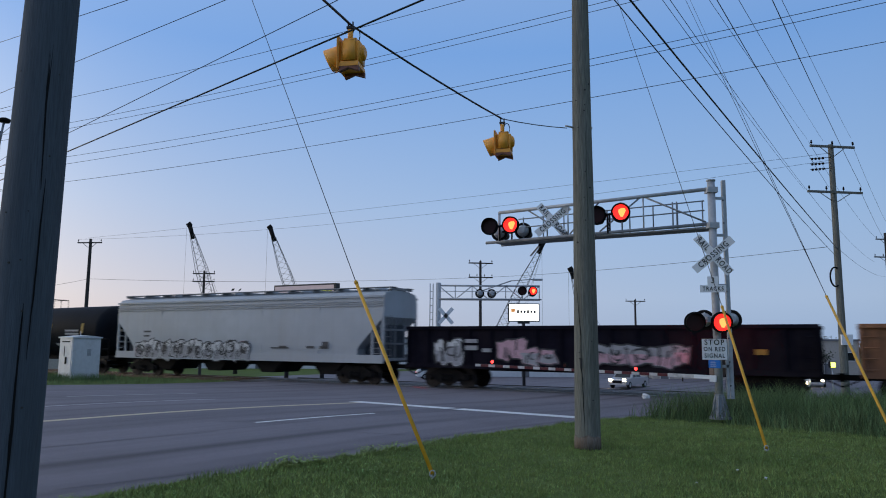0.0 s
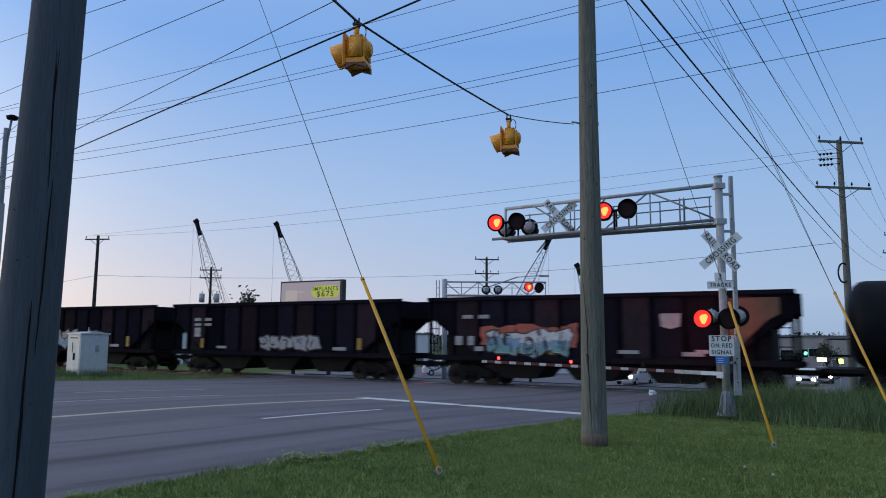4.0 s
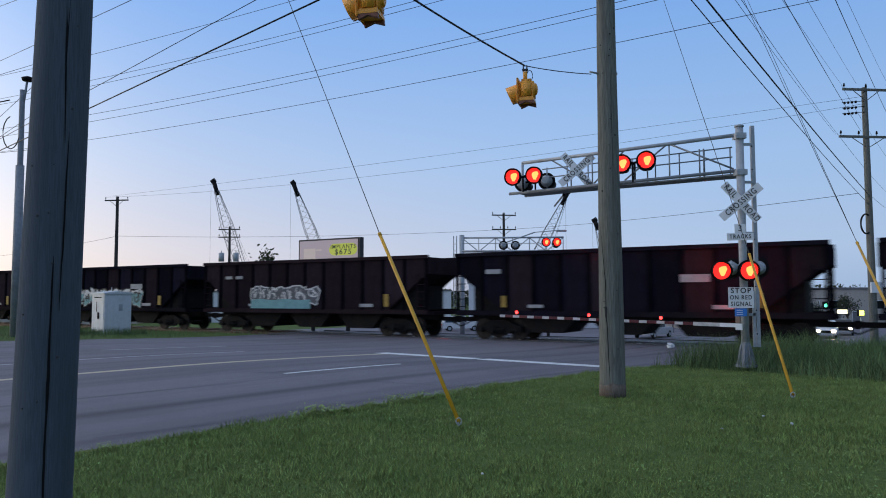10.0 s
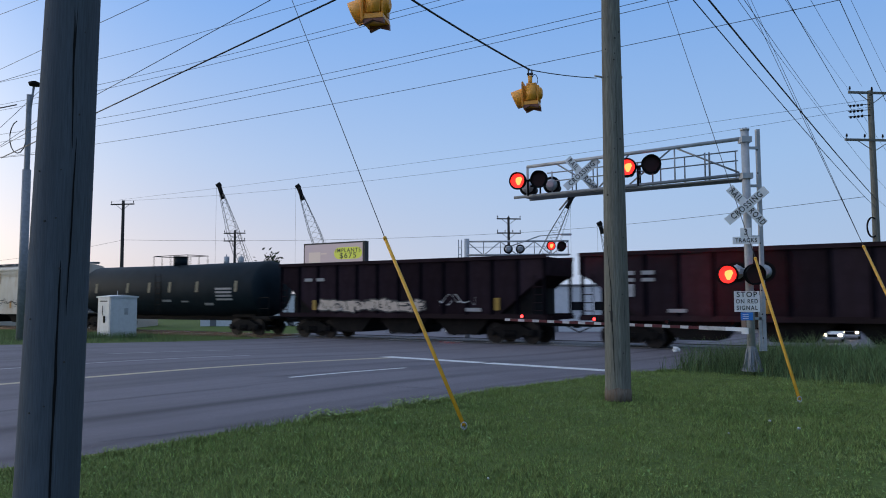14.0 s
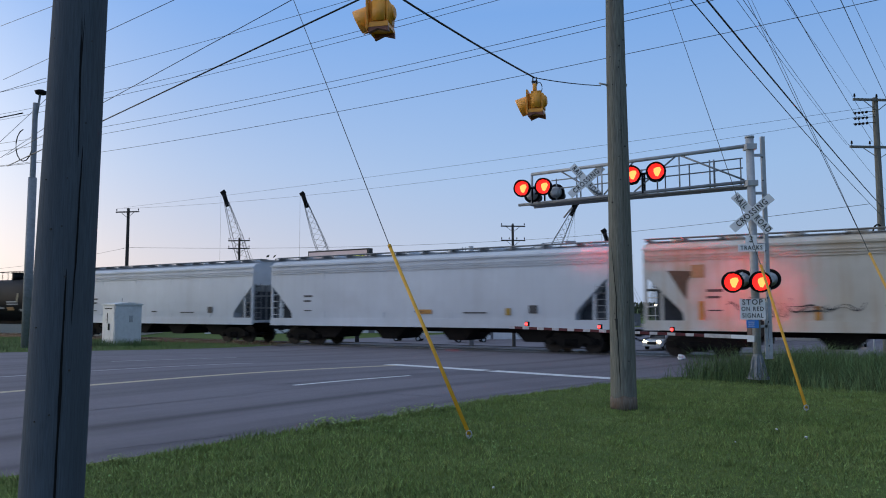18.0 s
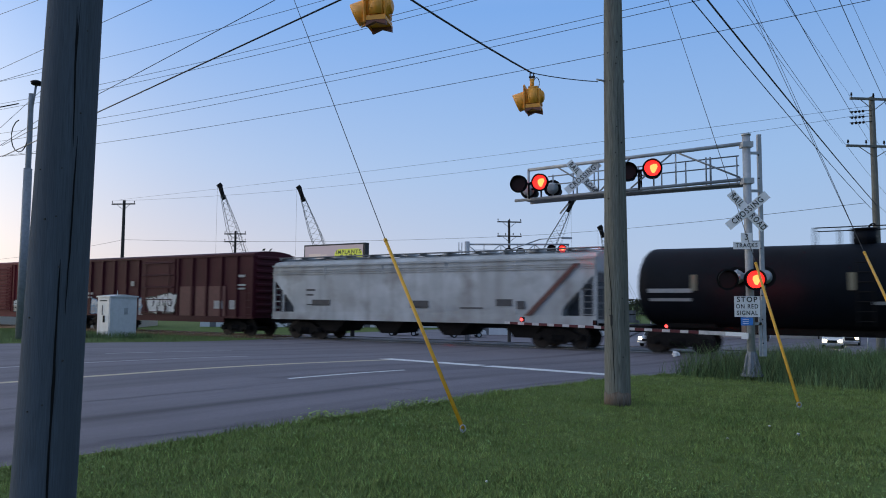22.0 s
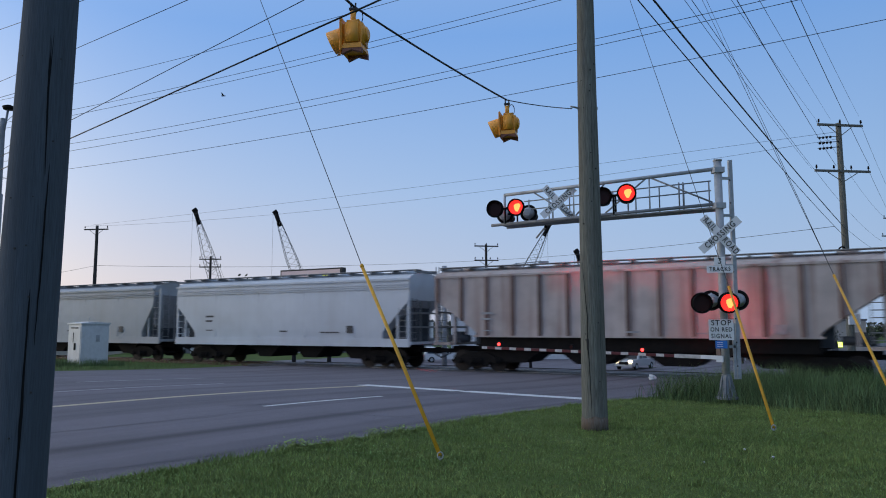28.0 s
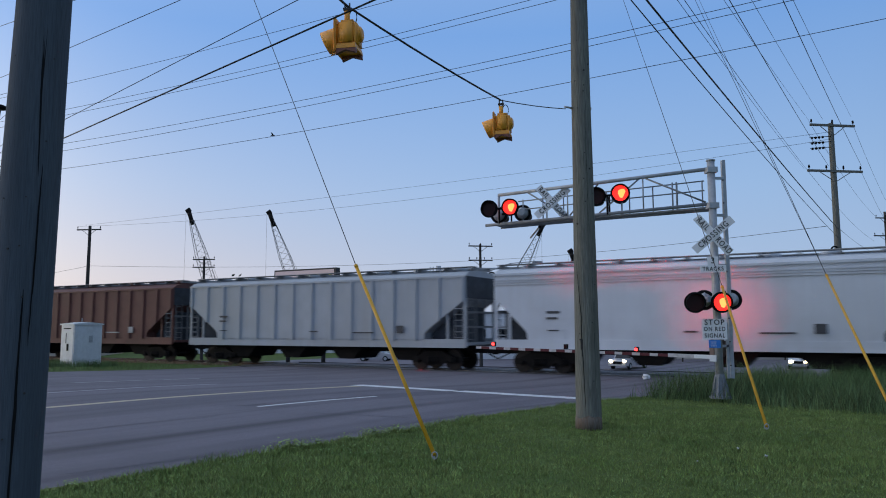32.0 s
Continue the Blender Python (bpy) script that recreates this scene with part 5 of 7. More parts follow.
for x in (-0.85, 0.75):
    bm = B()
    rod(bm, (x, -0.1, 7.55), (x, -0.1, 8.5), 0.3, 14)
    rod(bm, (x, -0.1, 8.5), (x, -0.1, 8.75), 0.05, 6)
    part("transformer", bm, M["galv"], pl2, "grey transformer can")

# street lamp pole beside the road
lamp_pole = thing("street_lamp", "grey utility pole with a small round street lamp head", "street lamp", at=pose(-19.3, 33.0, -0.25))
taper_pole(lamp_pole, 11.4, 0.15, 0.115, M["steel_dull"], 14)
bm = B()
rod(bm, (0.05, 0, 10.6), (0.2, 0, 11.85), 0.05, 8)
part("arm", bm, M["steel_dull"], lamp_pole)
bm = B()
rod(bm, (0.22, 0, 11.82), (0.22, 0, 11.95), 0.22, 16, 0.27)
rod(bm, (0.22, 0, 11.95), (0.22, 0, 12.02), 0.27, 16, 0.12)
part("lamp_head", bm, M["black"], lamp_pole)
bm = B()
tube(bm, [(-0.4 + 0.38 * math.cos(radians(100 + 24 * k)), -0.1, 9.4 + 0.75 * math.sin(radians(100 + 24 * k))) for k in range(11)], 0.025, 5)
part("cable_loop", bm, M["black"], lamp_pole)
bm = B()
for k in range(5):
    rod(bm, (-0.5 - 0.25 * k, -0.12, 10.9 - 0.05 * k), (-0.75 - 0.25 * k, -0.12, 10.85 - 0.05 * k), 0.03, 5)
part("insulator_string", bm, M["black"], lamp_pole)
bm = B()
rod(bm, (0, 0, 0), (0, 0, 7.9), 0.2, 14, 0.18)
part("sleeve", bm, M["steel_dull"], lamp_pole)


# ---------------------------------------------------------------- wires
def wire(a, b, r=0.012, sag=0.0, label="thin black overhead utility wire", n=None, mat="wire"):
    a, b = Vector(a), Vector(b)
    n = n or (1 if sag == 0 else 14)
    bm = B()
    tube(bm, [a.lerp(b, k / n) - Vector((0, 0, 4 * sag * (k / n) * (1 - k / n))) for k in range(n + 1)], r)
    return solid("overhead_wire", bm, M[mat], label, "wire", group="overhead wires")


def along_track(p, s):
    return Vector(p) + DN * s




def long_wire(a, b, dip, label="thin dark wire high over the road", r=0.0085, mat="wire"):
    """A wire that hangs by dip between two points and runs on, along the same curve, past both."""
    a, b = Vector(a), Vector(b)
    bm = B()
    tube(bm, [a.lerp(b, k / 20) - Vector((0, 0, 4 * dip * (k / 20) * (1 - k / 20))) for k in range(-20, 31)], r)
    return solid("overhead_wire", bm, M[mat], label, "wire", group="overhead wires")


long_wire((-14.86, 30.51, 10.86), (5.14, 18.49, 10.91), 0.15)
long_wire((-14.83, 30.49, 10.61), (5.75, 18.13, 10.74), 0.15)
long_wire((-14.81, 30.48, 9.38), (10.09, 15.52, 9.56), 0.23)
long_wire((-14.84, 30.50, 9.07), (10.48, 15.28, 9.39), 0.21)
long_wire((-14.96, 30.57, 8.30), (10.43, 15.31, 8.47), 0.22)
long_wire((-14.84, 30.49, 11.98), (1.27, 20.82, 11.96), 0.10)
wire((-32.46, 71.3, 11.56), (22.5, 38.4, 12.2), 0.009, 0.2)
wire((-33.4, 71.8, 11.5), (22.5, 38.4, 11.8), 0.009, 0.9)
wire((-32.22, 72.0, 7.66), (6.2, 74.0, 8.35), 0.014, 0.35)
wire((6.2, 74.0, 8.35), (22.1, 38.5, 7.0), 0.014, 0.25)
wire((-60, 92, 6.5), (-32.22, 72.0, 7.66), 0.014, 0.3)
wire((2.25, 10.0, 7.73), (22.62, 38.4, 6.85), 0.020, 0.10, "thick black service cable")
wire((2.00, 10.0, 7.72), (22.62, 38.4, 6.35), 0.012, 0.18)
wire((2.83, 10.0, 7.74), (20.95, 38.4, 10.15), 0.006, 0.12)
wire((2.97, 10.0, 7.75), (21.05, 38.4, 10.15), 0.007, 0.12)
wire((3.57, 10.0, 7.76), (21.36, 38.4, 12.85), 0.0055, 0.08)
wire((3.79, 10.0, 7.77), (22.31, 38.4, 10.30), 0.009, 0.10)
wire((4.12, 10.0, 7.78), (22.16, 38.4, 12.88), 0.0055, 0.08)
wire((4.75, 10.0, 7.79), (24.14, 38.4, 10.32), 0.009, 0.10)
wire((4.87, 10.0, 7.80), (23.74, 38.4, 13.05), 0.0055, 0.08)
wire((21.40, 38.5, 12.85), (48.22, 75.0, 13.15), 0.009, 0.5)
wire((23.80, 38.5, 12.85), (50.38, 75.0, 13.15), 0.009, 0.5)
wire((21.10, 38.5, 10.20), (47.95, 75.0, 10.50), 0.009, 0.5)
wire((24.10, 38.5, 10.20), (50.65, 75.0, 10.50), 0.009, 0.5)
wire((22.60, 38.5, 7.00), (49.30, 75.0, 9.00), 0.009, 0.5)
wire((-11.52, 18.00, 8.85), (-3.40, 10.00, 6.83), 0.006)
wire((-11.39, 18.00, 7.45), (-2.19, 10.00, 6.85), 0.006)
wire((-11.22, 18.00, 5.50), (-0.56, 10.00, 6.95), 0.007)
wire((-9.33, 15.00, 4.63), (0.41, 6.00, 4.84), 0.010, label="thick black span wire")
wire((-24.80, 33.00, 5.53), (-18.82, 33.00, 11.34), 0.011)
wire((-24.84, 33.00, 5.80), (-18.77, 33.00, 10.02), 0.011)
wire((-25.01, 33.00, 10.45), (-18.85, 33.00, 12.34), 0.011)
wire((-24.92, 33.00, 7.78), (-18.71, 33.00, 8.39), 0.011)
# ---------------------------------------------------------------- signals over the road
SIG1, SIG2 = Vector((-0.84, 8.2, 5.40)), Vector((1.30, 11.2, 5.23))
wire((-2.42, 4.86, 5.66), SIG1, 0.016, label="thick black span wire")
wire(SIG1, SIG2, 0.014, 0.03, label="thick black span wire", n=6)
wire(SIG2, (2.48, 11.9, 5.31), 0.008, 0.02, label="thin black span wire", n=4)


M["signal_brown"] = material("signal_brown", (0.22, 0.08, 0.05), 0.6, grain=0.3, scale=10)


def traffic_signal(at, yaw, size):
    """A two-way flashing beacon: square yellow housing, long visor and rear dome, hanging from the span wire."""
    t = thing("traffic_signal", "yellow single-lens traffic signal hanging from a span wire", "traffic light", group="hanging traffic signals",
              at=Matrix.Translation(at) @ Matrix.Rotation(yaw, 4, "Z") @ Matrix.Scale(size, 4))
    bm = B()
    rod(bm, (0.0, 0, -0.04), (0.0, 0, -0.20), 0.036, 12)
    part("hanger", bm, M["signal_yellow"], t, "yellow hanger tube")
    bm = B()
    rod(bm, (0.0, 0, -0.165), (0.0, 0, -0.195), 0.042, 12)
    for x in (-0.03, 0.03):
        rod(bm, (x, 0, 0.07), (x, 0, -0.06), 0.011, 6)
    box(bm, (0, 0, -0.005), (0.10, 0.035, 0.03))
    part("span_clamp", bm, M["wire"], t, "dark span wire clamp")
    bm = B()
    tube(bm, [(0.075 + 0.05 * math.sin(math.tau * k / 14), 0, -0.12 + 0.10 * math.cos(math.tau * k / 14)) for k in range(14)], 0.007, 5, True)
    part("cable_loop", bm, M["black"], t)
    bm = B()
    box(bm, (0.035, 0, -0.365), (0.25, 0.33, 0.34))
    bmesh.ops.bevel(bm, geom=bm.edges[:], offset=0.045, segments=4, affect="EDGES")
    for f in bm.faces:
        f.smooth = True
    rod(bm, (0.13, 0, -0.35), (0.185, 0, -0.35), 0.105, 20, 0.095)
    rod(bm, (0.185, 0, -0.35), (0.205, 0, -0.35), 0.095, 20, 0.06)
    part("housing", bm, M["signal_yellow"], t)
    # the skirt under the housing flares over the lower face
    bm = B()
    rings = []
    for z, gx, gy in ((-0.50, 0.115, 0.15), (-0.54, 0.122, 0.158), (-0.565, 0.126, 0.160)):
        rings.append([Vector((0.035 + gx * a, gy * b_, z)) for a, b_ in ((-1, -1), (1, -1), (1, 1), (-1, 1))])
    loft(bm, rings)
    part("skirt", bm, M["signal_yellow"], t)
    bm = B()
    box(bm, (-0.105, 0, -0.385), (0.03, 0.37, 0.43))
    bmesh.ops.bevel(bm, geom=bm.edges[:], offset=0.012, segments=2, affect="EDGES")
    part("door", bm, M["signal_yellow"], t)
    # long front visor, a tube open below towards its end
    for name, m, x0, x1, r, lo in (("visor", "signal_yellow", -0.12, -0.33, 0.158, -235),):
        bm = B()
        ring0, ring1, in0, in1 = [], [], [], []
        for k in range(25):
            a = radians(90 + 175 - 350 * k / 24)
            cut = 0.10 * (1 - math.cos(a - math.pi / 2)) / 2
            for lst, rr, x in ((ring0, r, x0), (ring1, r, x1 + cut * 1.2), (in0, r - 0.008, x0), (in1, r - 0.008, x1 + cut * 1.2)):
                lst.append(bm.verts.new((x, rr * math.cos(a), -0.40 + rr * math.sin(a) + (x - x0) * 0.28)))
        for k in range(24):
            for a_, b_ in ((ring0, ring1), (in1, in0)):
                f = bm.faces.new((a_[k], a_[k + 1], b_[k + 1], b_[k]))
                f.smooth = True
            bm.faces.new((ring1[k], ring1[k + 1], in1[k + 1], in1[k]))
        part(name, bm, M[m], t)
    # short visor of the face that looks down the cross road, under the housing
    for s in (1, -1):
        bm = B()
        prism(bm, [(-0.088, -0.56), (0.160, -0.56), (0.163, -0.625), (0.03, -0.585), (-0.092, -0.635)], s * 0.10, s * 0.155)
        part("lower_visor", bm, M["signal_brown"], t, "brown inside of the lower visor")
    bm = B()
    rod(bm, (-0.122, 0, -0.40), (-0.128, 0, -0.40), 0.15, 20)
    part("lens", bm, M["lens_dark"], t)
    return t


traffic_signal(SIG1 + Vector((0, 0, -0.03)), radians(-12), 0.94)
traffic_signal(SIG2 + Vector((0, 0, -0.06)), radians(-16), 0.93)


# ---------------------------------------------------------------- guy wires with yellow guards
def guy(anchor, guard_top, up_to, label):
    t = thing("guy_wire", label, "guy wire", group="guy wires", at=Matrix.Translation(anchor))
    a, g, u = Vector((0, 0, 0)), Vector(guard_top) - Vector(anchor), Vector(up_to) - Vector(anchor)
    bm = B()
    rod(bm, a + g * 0.02, a + g, 0.025, 10)
    rod(bm, a + g * 0.985, a + g * 1.0, 0.029, 10)
    part("guard", bm, M["guard_yellow"], t, "yellow plastic guy guard")
    bm = B()
    rod(bm, g, u, 0.007, 5)
    part("cable", bm, M["wire"], t)
    bm = B()
    rod(bm, (0, 0, -0.15), a + g * 0.04, 0.012, 6)
    for k in range(8):
        a1, a2 = k * math.tau / 8, (k + 1) * math.tau / 8
        c = a + g * 0.02
        rod(bm, c + Vector((0.035 * math.cos(a1), 0, 0.045 * math.sin(a1))), c + Vector((0.035 * math.cos(a2), 0, 0.045 * math.sin(a2))), 0.009, 5)
    part("anchor_eye", bm, M["galv"], t)


guy((0.22, 9.30, 0.0), (-0.95, 10.9, 2.58), (-4.40, 16.0, 10.71), "guy wire with a yellow guard anchored in the lawn")
guy((5.55, 11.65, 0.0), (5.90, 14.0, 2.42), (5.74, 22.0, 14.39), "guy wire with a yellow guard anchored in the lawn")
guy((7.38, 11.09, 0.0), (8.55, 15.0, 2.71), (8.45, 24.0, 15.60), "guy wire with a yellow guard anchored in the lawn")
wire((8.55, 15.0, 2.71), (8.64, 24.0, 15.60), 0.006, label="second thin guy cable")

# ---------------------------------------------------------------- crossing signal mast
def letters(text, size, depth=0.004):
    cu = bpy.data.curves.new("letters", "FONT")
    cu.body, cu.size, cu.extrude = text, size, depth
    cu.offset = size * 0.012
    cu.space_character = 1.22
    cu.align_x, cu.align_y = "CENTER", "CENTER"
    cu.resolution_u = 3
    ob = bpy.data.objects.new("letters", cu)
    scene.collection.objects.link(ob)
    me = bpy.data.meshes.new_from_object(ob)
    bpy.data.objects.remove(ob)
    bpy.data.curves.remove(cu)
    return me


def lettering(parent, text, size, m, mat="sign_black", squeeze=1.0, spacing=None):
    me = letters(text, size)
    me.materials.clear()
    me.materials.append(M[mat])
    ob = new("lettering", me)
    ob.parent = parent
    ob.matrix_basis = m @ Matrix.Rotation(math.pi / 2, 4, "X") @ Matrix.Diagonal((squeeze, 1, 1, 1))
    return ob


BULBS = []      # (part, phase, travel) of every flashing lamp


def flasher(parent, at, yaw, phase, beam=False, scale=1.0, lit=True):
    """One crossing lamp: dark round backboard, hood, housing and lens; it faces -y before yaw. Its bulb sits behind the lens or comes forward."""
    m = Matrix.Translation(at) @ Matrix.Rotation(yaw, 4, "Z") @ Matrix.Scale(scale, 4)
    bm = B()
    rod(bm, (0, -0.02, 0), (0, 0.0, 0), 0.245, 28)
    head = part("lamp", bm, M["black"], parent, "round black crossing signal lamp", at=m)
    bm = B()
    rod(bm, (0, 0.0, 0), (0, 0.12, 0), 0.17, 18, 0.15)
    rod(bm, (0, 0.12, 0), (0, 0.22, 0), 0.15, 18, 0.09)
    part("housing", bm, M["galv"], head)
    bm = B()
    r, n = (0.115 if beam else 0.205), 20
    deep = 0.75 if beam else 0.26
    rows = [[], [], [], []]
    for k in range(n + 1):
        a = radians(90 + 180 - 360 * k / n) if beam else radians(90 + 140 - 280 * k / n)
        cut = 0 if beam else 0.14 * (1 - math.sin(a)) / 2
        for lst, rr, y in ((rows[0], r, -0.02), (rows[1], r, -deep + cut), (rows[2], r - 0.006, -0.02), (rows[3], r - 0.006, -deep + cut)):
            lst.append(bm.verts.new((rr * math.cos(a), y, rr * math.sin(a))))
    for k in range(n):
        for a_, b_ in ((rows[0], rows[1]), (rows[3], rows[2])):
            bm.faces.new((a_[k], a_[k + 1], b_[k + 1], b_[k])).smooth = True
        bm.faces.new((rows[1][k], rows[1][k + 1], rows[3][k + 1], rows[3][k]))
    part("hood", bm, M["black"], head)
    # lens and lit disc drawn oversize, which puts the lamp's bloom into their shape
    bm = B()
    rod(bm, (0, -0.03, 0), (0, -0.02, 0), 0.198, 24)
    part("lens", bm, M["lens_dark"], head)
    if not lit:
        return head
    bm = B()
    for rr, y, mi in ((0.07, 0.0, 0),) if beam else ((0.196, 0.0, 0), (0.092, -0.006, 1)):
        cut_ = 11 if mi else 24
        wav = [1 + (0.16 * math.sin(3 * k * math.tau / cut_ + 0.8) + 0.10 * math.sin(2 * k * math.tau / cut_)) * mi for k in range(cut_)]
        vs = [bm.verts.new((rr * wav[k] * math.cos(k * math.tau / cut_ + 0.3) + 0.03 * mi, y, rr * wav[k] * math.sin(k * math.tau / cut_ + 0.3) * (1.2 if mi else 1))) for k in range(cut_)]
        f = bm.faces.new(vs[::-1])
        f.material_index = mi
    bulb = part("bulb", bm, M["lamp_beam"] if beam else [M["lamp_lit"], M["lamp_core"]], head, "glowing red signal bulb")
    BULBS.append((bulb, phase))
    return head


def crossbuck(parent, at, yaw, s=0.93):
    m = Matrix.Translation(at) @ Matrix.Rotation(yaw, 4, "Z") @ Matrix.Scale(s, 4)
    for i, (tilt, words) in enumerate(((-50, (("RAIL", -0.37), ("ROAD", 0.37))), (40, (("CROSSING", 0.0),)))):
        bm = B()
        box(bm, (0, 0, 0), (1.22, 0.012, 0.215))
        blade = part("sign_blade", bm, M["sign_white"], parent, "white crossbuck blade with black letters", at=m @ Matrix.Translation((0, 0.016 - 0.016 * i, 0)) @ Matrix.Rotation(radians(-tilt), 4, "Y"))
        for text, x in words:
            lettering(blade, text, 0.205, Matrix.Translation((x, -0.0105, 0)), squeeze=0.74 if text != "CROSSING" else 0.80)


mast = thing("crossing_signal_mast", "grey steel cantilever mast with red railroad crossing flashers", "crossing signal", at=pose(6.99, 16.95, -0.02))
bm = B()
rod(bm, (0, 0, 0.4), (0, 0, 5.6), 0.09, 20)
rod(bm, (0, 0, 5.6), (0, 0, 5.64), 0.105, 20)
for z in (5.38, 4.52):
    box(bm, (0, 0, z), (0.24, 0.24, 0.13))
part("post", bm, M["galv"], mast)
bm = B()
rings = []
for z, r in ((0.0, 0.25), (0.05, 0.25), (0.06, 0.17), (0.22, 0.13), (0.5, 0.105), (0.56, 0.105)):
    rings.append([Vector((r * math.cos(k * math.pi / 4 + 0.39), r * math.sin(k * math.pi / 4 + 0.39), z)) for k in range(8)])
loft(bm, rings)
for k in range(8):
    a = k * math.pi / 4 + 0.2
    gus = Matrix.Rotation(a, 4, "Z")
    web = [Vector((0.08, y_, z_)) for y_, z_ in ((-0.012, 0.05), (0.012, 0.05), (0.012, 0.52), (-0.012, 0.52))]
    tip = [Vector((r_, y_, z_)) for r_, y_, z_ in ((0.225, -0.012, 0.05), (0.225, 0.012, 0.05), (0.115, 0.012, 0.52), (0.115, -0.012, 0.52))]
    loft(bm, [[gus @ v for v in web], [gus @ v for v in tip]])
part("base", bm, M["steel_dull"], mast, "flared grey cast base")
bm = B()
box(bm, (0.34, 0.1, 3.05), (0.085, 0.085, 5.2))
for k in range(10):
    rod(bm, (0.34, 0.05, 0.9 + 0.45 * k), (0.34, 0.055, 0.9 + 0.45 * k), 0.016, 6)
for z in (5.2, 4.3, 3.1, 1.2):
    box(bm, (0.17, 0.06, z), (0.3, 0.05, 0.06))
box(bm, (0.24, 0.06, 1.1), (0.06, 0.05, 1.3))
part("ladder_rail", bm, M["galv"], mast, "perforated grey side rail")
bm = B()
for k in range(9):
    rod(bm, (0.3, 0.048, 0.75 + k * 0.55), (0.3, 0.058, 0.75 + k * 0.55), 0.018, 6)
part("rail_hole", bm, M["black"], mast)

ARM = (Vector((2.26, 20.1, 0)) - Vector((6.99, 16.95, 0))).normalized()
BACK = Vector((ARM.y, -ARM.x, 0))
if BACK.y < 0:
    BACK = -BACK


def arm_point(along, back, z):
    p = ARM * along + BACK * back
    return Vector((p.x, p.y, z + 0.02))


LEN = 5.72
truss = thing("signal_truss", "grey tubular cantilever truss carrying flashing lamps over the road", "signal truss", at=pose(6.99, 16.95, 0))
bm = B()
rod(bm, arm_point(0.05, 0, 5.38), arm_point(LEN, 0, 5.30), 0.047, 12)
part("top_chord", bm, M["galv"], truss)
# lower chords, walkway, diagonals, handrail: darker steel, their backlit shade put into colour
for back, e in ((0, LEN + 0.42), (0.62, LEN + 0.25)):
    bm = B()
    rod(bm, arm_point(0.05, back, 4.53), arm_point(e, back, 4.47), 0.042, 12)
    part("bottom_chord", bm, M["steel_dull"], truss)
bm = B()
box(bm, arm_point(LEN / 2 + 0.1, 0.31, 4.45), (LEN, 0.56, 0.03), Matrix.Rotation(math.atan2(ARM.y, ARM.x), 3, "Z"))
part("walkway", bm, M["steel_dull"], truss, "grey grated walkway")
for a in (LEN, LEN - 2.05, LEN - 1.45, 3.4, 1.65):
    bm = B()
    rod(bm, arm_point(a, 0, 4.5), arm_point(a, 0, 5.32), 0.035 if a in (LEN, 3.4) else 0.02, 8)
    part("upright", bm, M["galv"], truss)
for a0, z0, a1, z1 in ((0.15, 4.58, 1.62, 5.34), (1.72, 5.34, 2.8, 4.55), (LEN - 2.1, 4.55, LEN - 2.9, 5.3), (LEN - 2.0, 4.55, LEN - 0.9, 5.28)):
    bm = B()
    rod(bm, arm_point(a0, 0, z0), arm_point(a1, 0, z1), 0.022, 8)
    part("diagonal", bm, M["steel_dull"], truss)
bm = B()
for z in (4.98, 5.22):
    rod(bm, arm_point(0.3, 0.62, z), arm_point(LEN - 0.3, 0.62, z - 0.04), 0.018, 6)
for k in range(9):
    a = 0.35 + (LEN - 0.8) * k / 8
    rod(bm, arm_point(a, 0.62, 4.5), arm_point(a, 0.62, 5.22), 0.018, 6)
for a in (0.9, 1.0, 2.3):
    rod(bm, arm_point(a, 0.3, 4.5), arm_point(a, 0.3, 5.2), 0.02, 6)
part("handrail", bm, M["steel_dull"], truss)
M["lamp_beam"] = material("lamp_beam", (0.8, 0.05, 0.02), 0.4, emit=11000.0, emit_color=(1.0, 0.035, 0.02))
FACE = math.atan2(-0.06, -1.0) + math.pi / 2      # the lamps look towards the lawn
FRONT = radians(-14)
REAR = radians(158.8)
org = Vector((6.99, 16.95, 0))


def on_truss(p):
    return Vector(p) - org


for p, ph in (((1.94, 19.95, 4.9), 0), ((2.51, 19.85, 4.93), 1), ((4.58, 18.45, 4.99), 0), ((5.09, 18.05, 5.0), 1)):
    flasher(truss, on_truss(p), FRONT, ph)
for p, ph in (((2.30, 20.75, 4.85), 0), ((2.95, 20.5, 4.87), 1), ((4.76, 19.2, 5.1), 0), ((5.33, 18.9, 5.12), 1)):
    flasher(truss, on_truss(p), REAR, ph, beam=True)
# an added tube with a hidden red emitter that throws a glint on the crossing
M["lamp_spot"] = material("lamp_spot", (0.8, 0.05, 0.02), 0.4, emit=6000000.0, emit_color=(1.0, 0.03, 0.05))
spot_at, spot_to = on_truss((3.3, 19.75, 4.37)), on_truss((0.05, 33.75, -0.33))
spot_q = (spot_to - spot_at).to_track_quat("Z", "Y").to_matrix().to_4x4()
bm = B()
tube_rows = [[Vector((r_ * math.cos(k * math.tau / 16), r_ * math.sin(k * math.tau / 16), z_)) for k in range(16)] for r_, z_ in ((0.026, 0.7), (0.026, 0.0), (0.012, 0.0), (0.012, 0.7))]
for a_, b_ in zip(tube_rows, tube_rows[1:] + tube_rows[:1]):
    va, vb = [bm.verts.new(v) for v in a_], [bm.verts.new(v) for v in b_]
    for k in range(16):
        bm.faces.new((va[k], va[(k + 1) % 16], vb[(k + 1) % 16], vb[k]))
spot = part("spot_tube", bm, M["galv"], truss, "slim grey tube added to cast a red glint", at=Matrix.Translation(spot_at) @ spot_q)
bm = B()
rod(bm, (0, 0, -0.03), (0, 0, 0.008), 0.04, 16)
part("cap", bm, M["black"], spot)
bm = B()
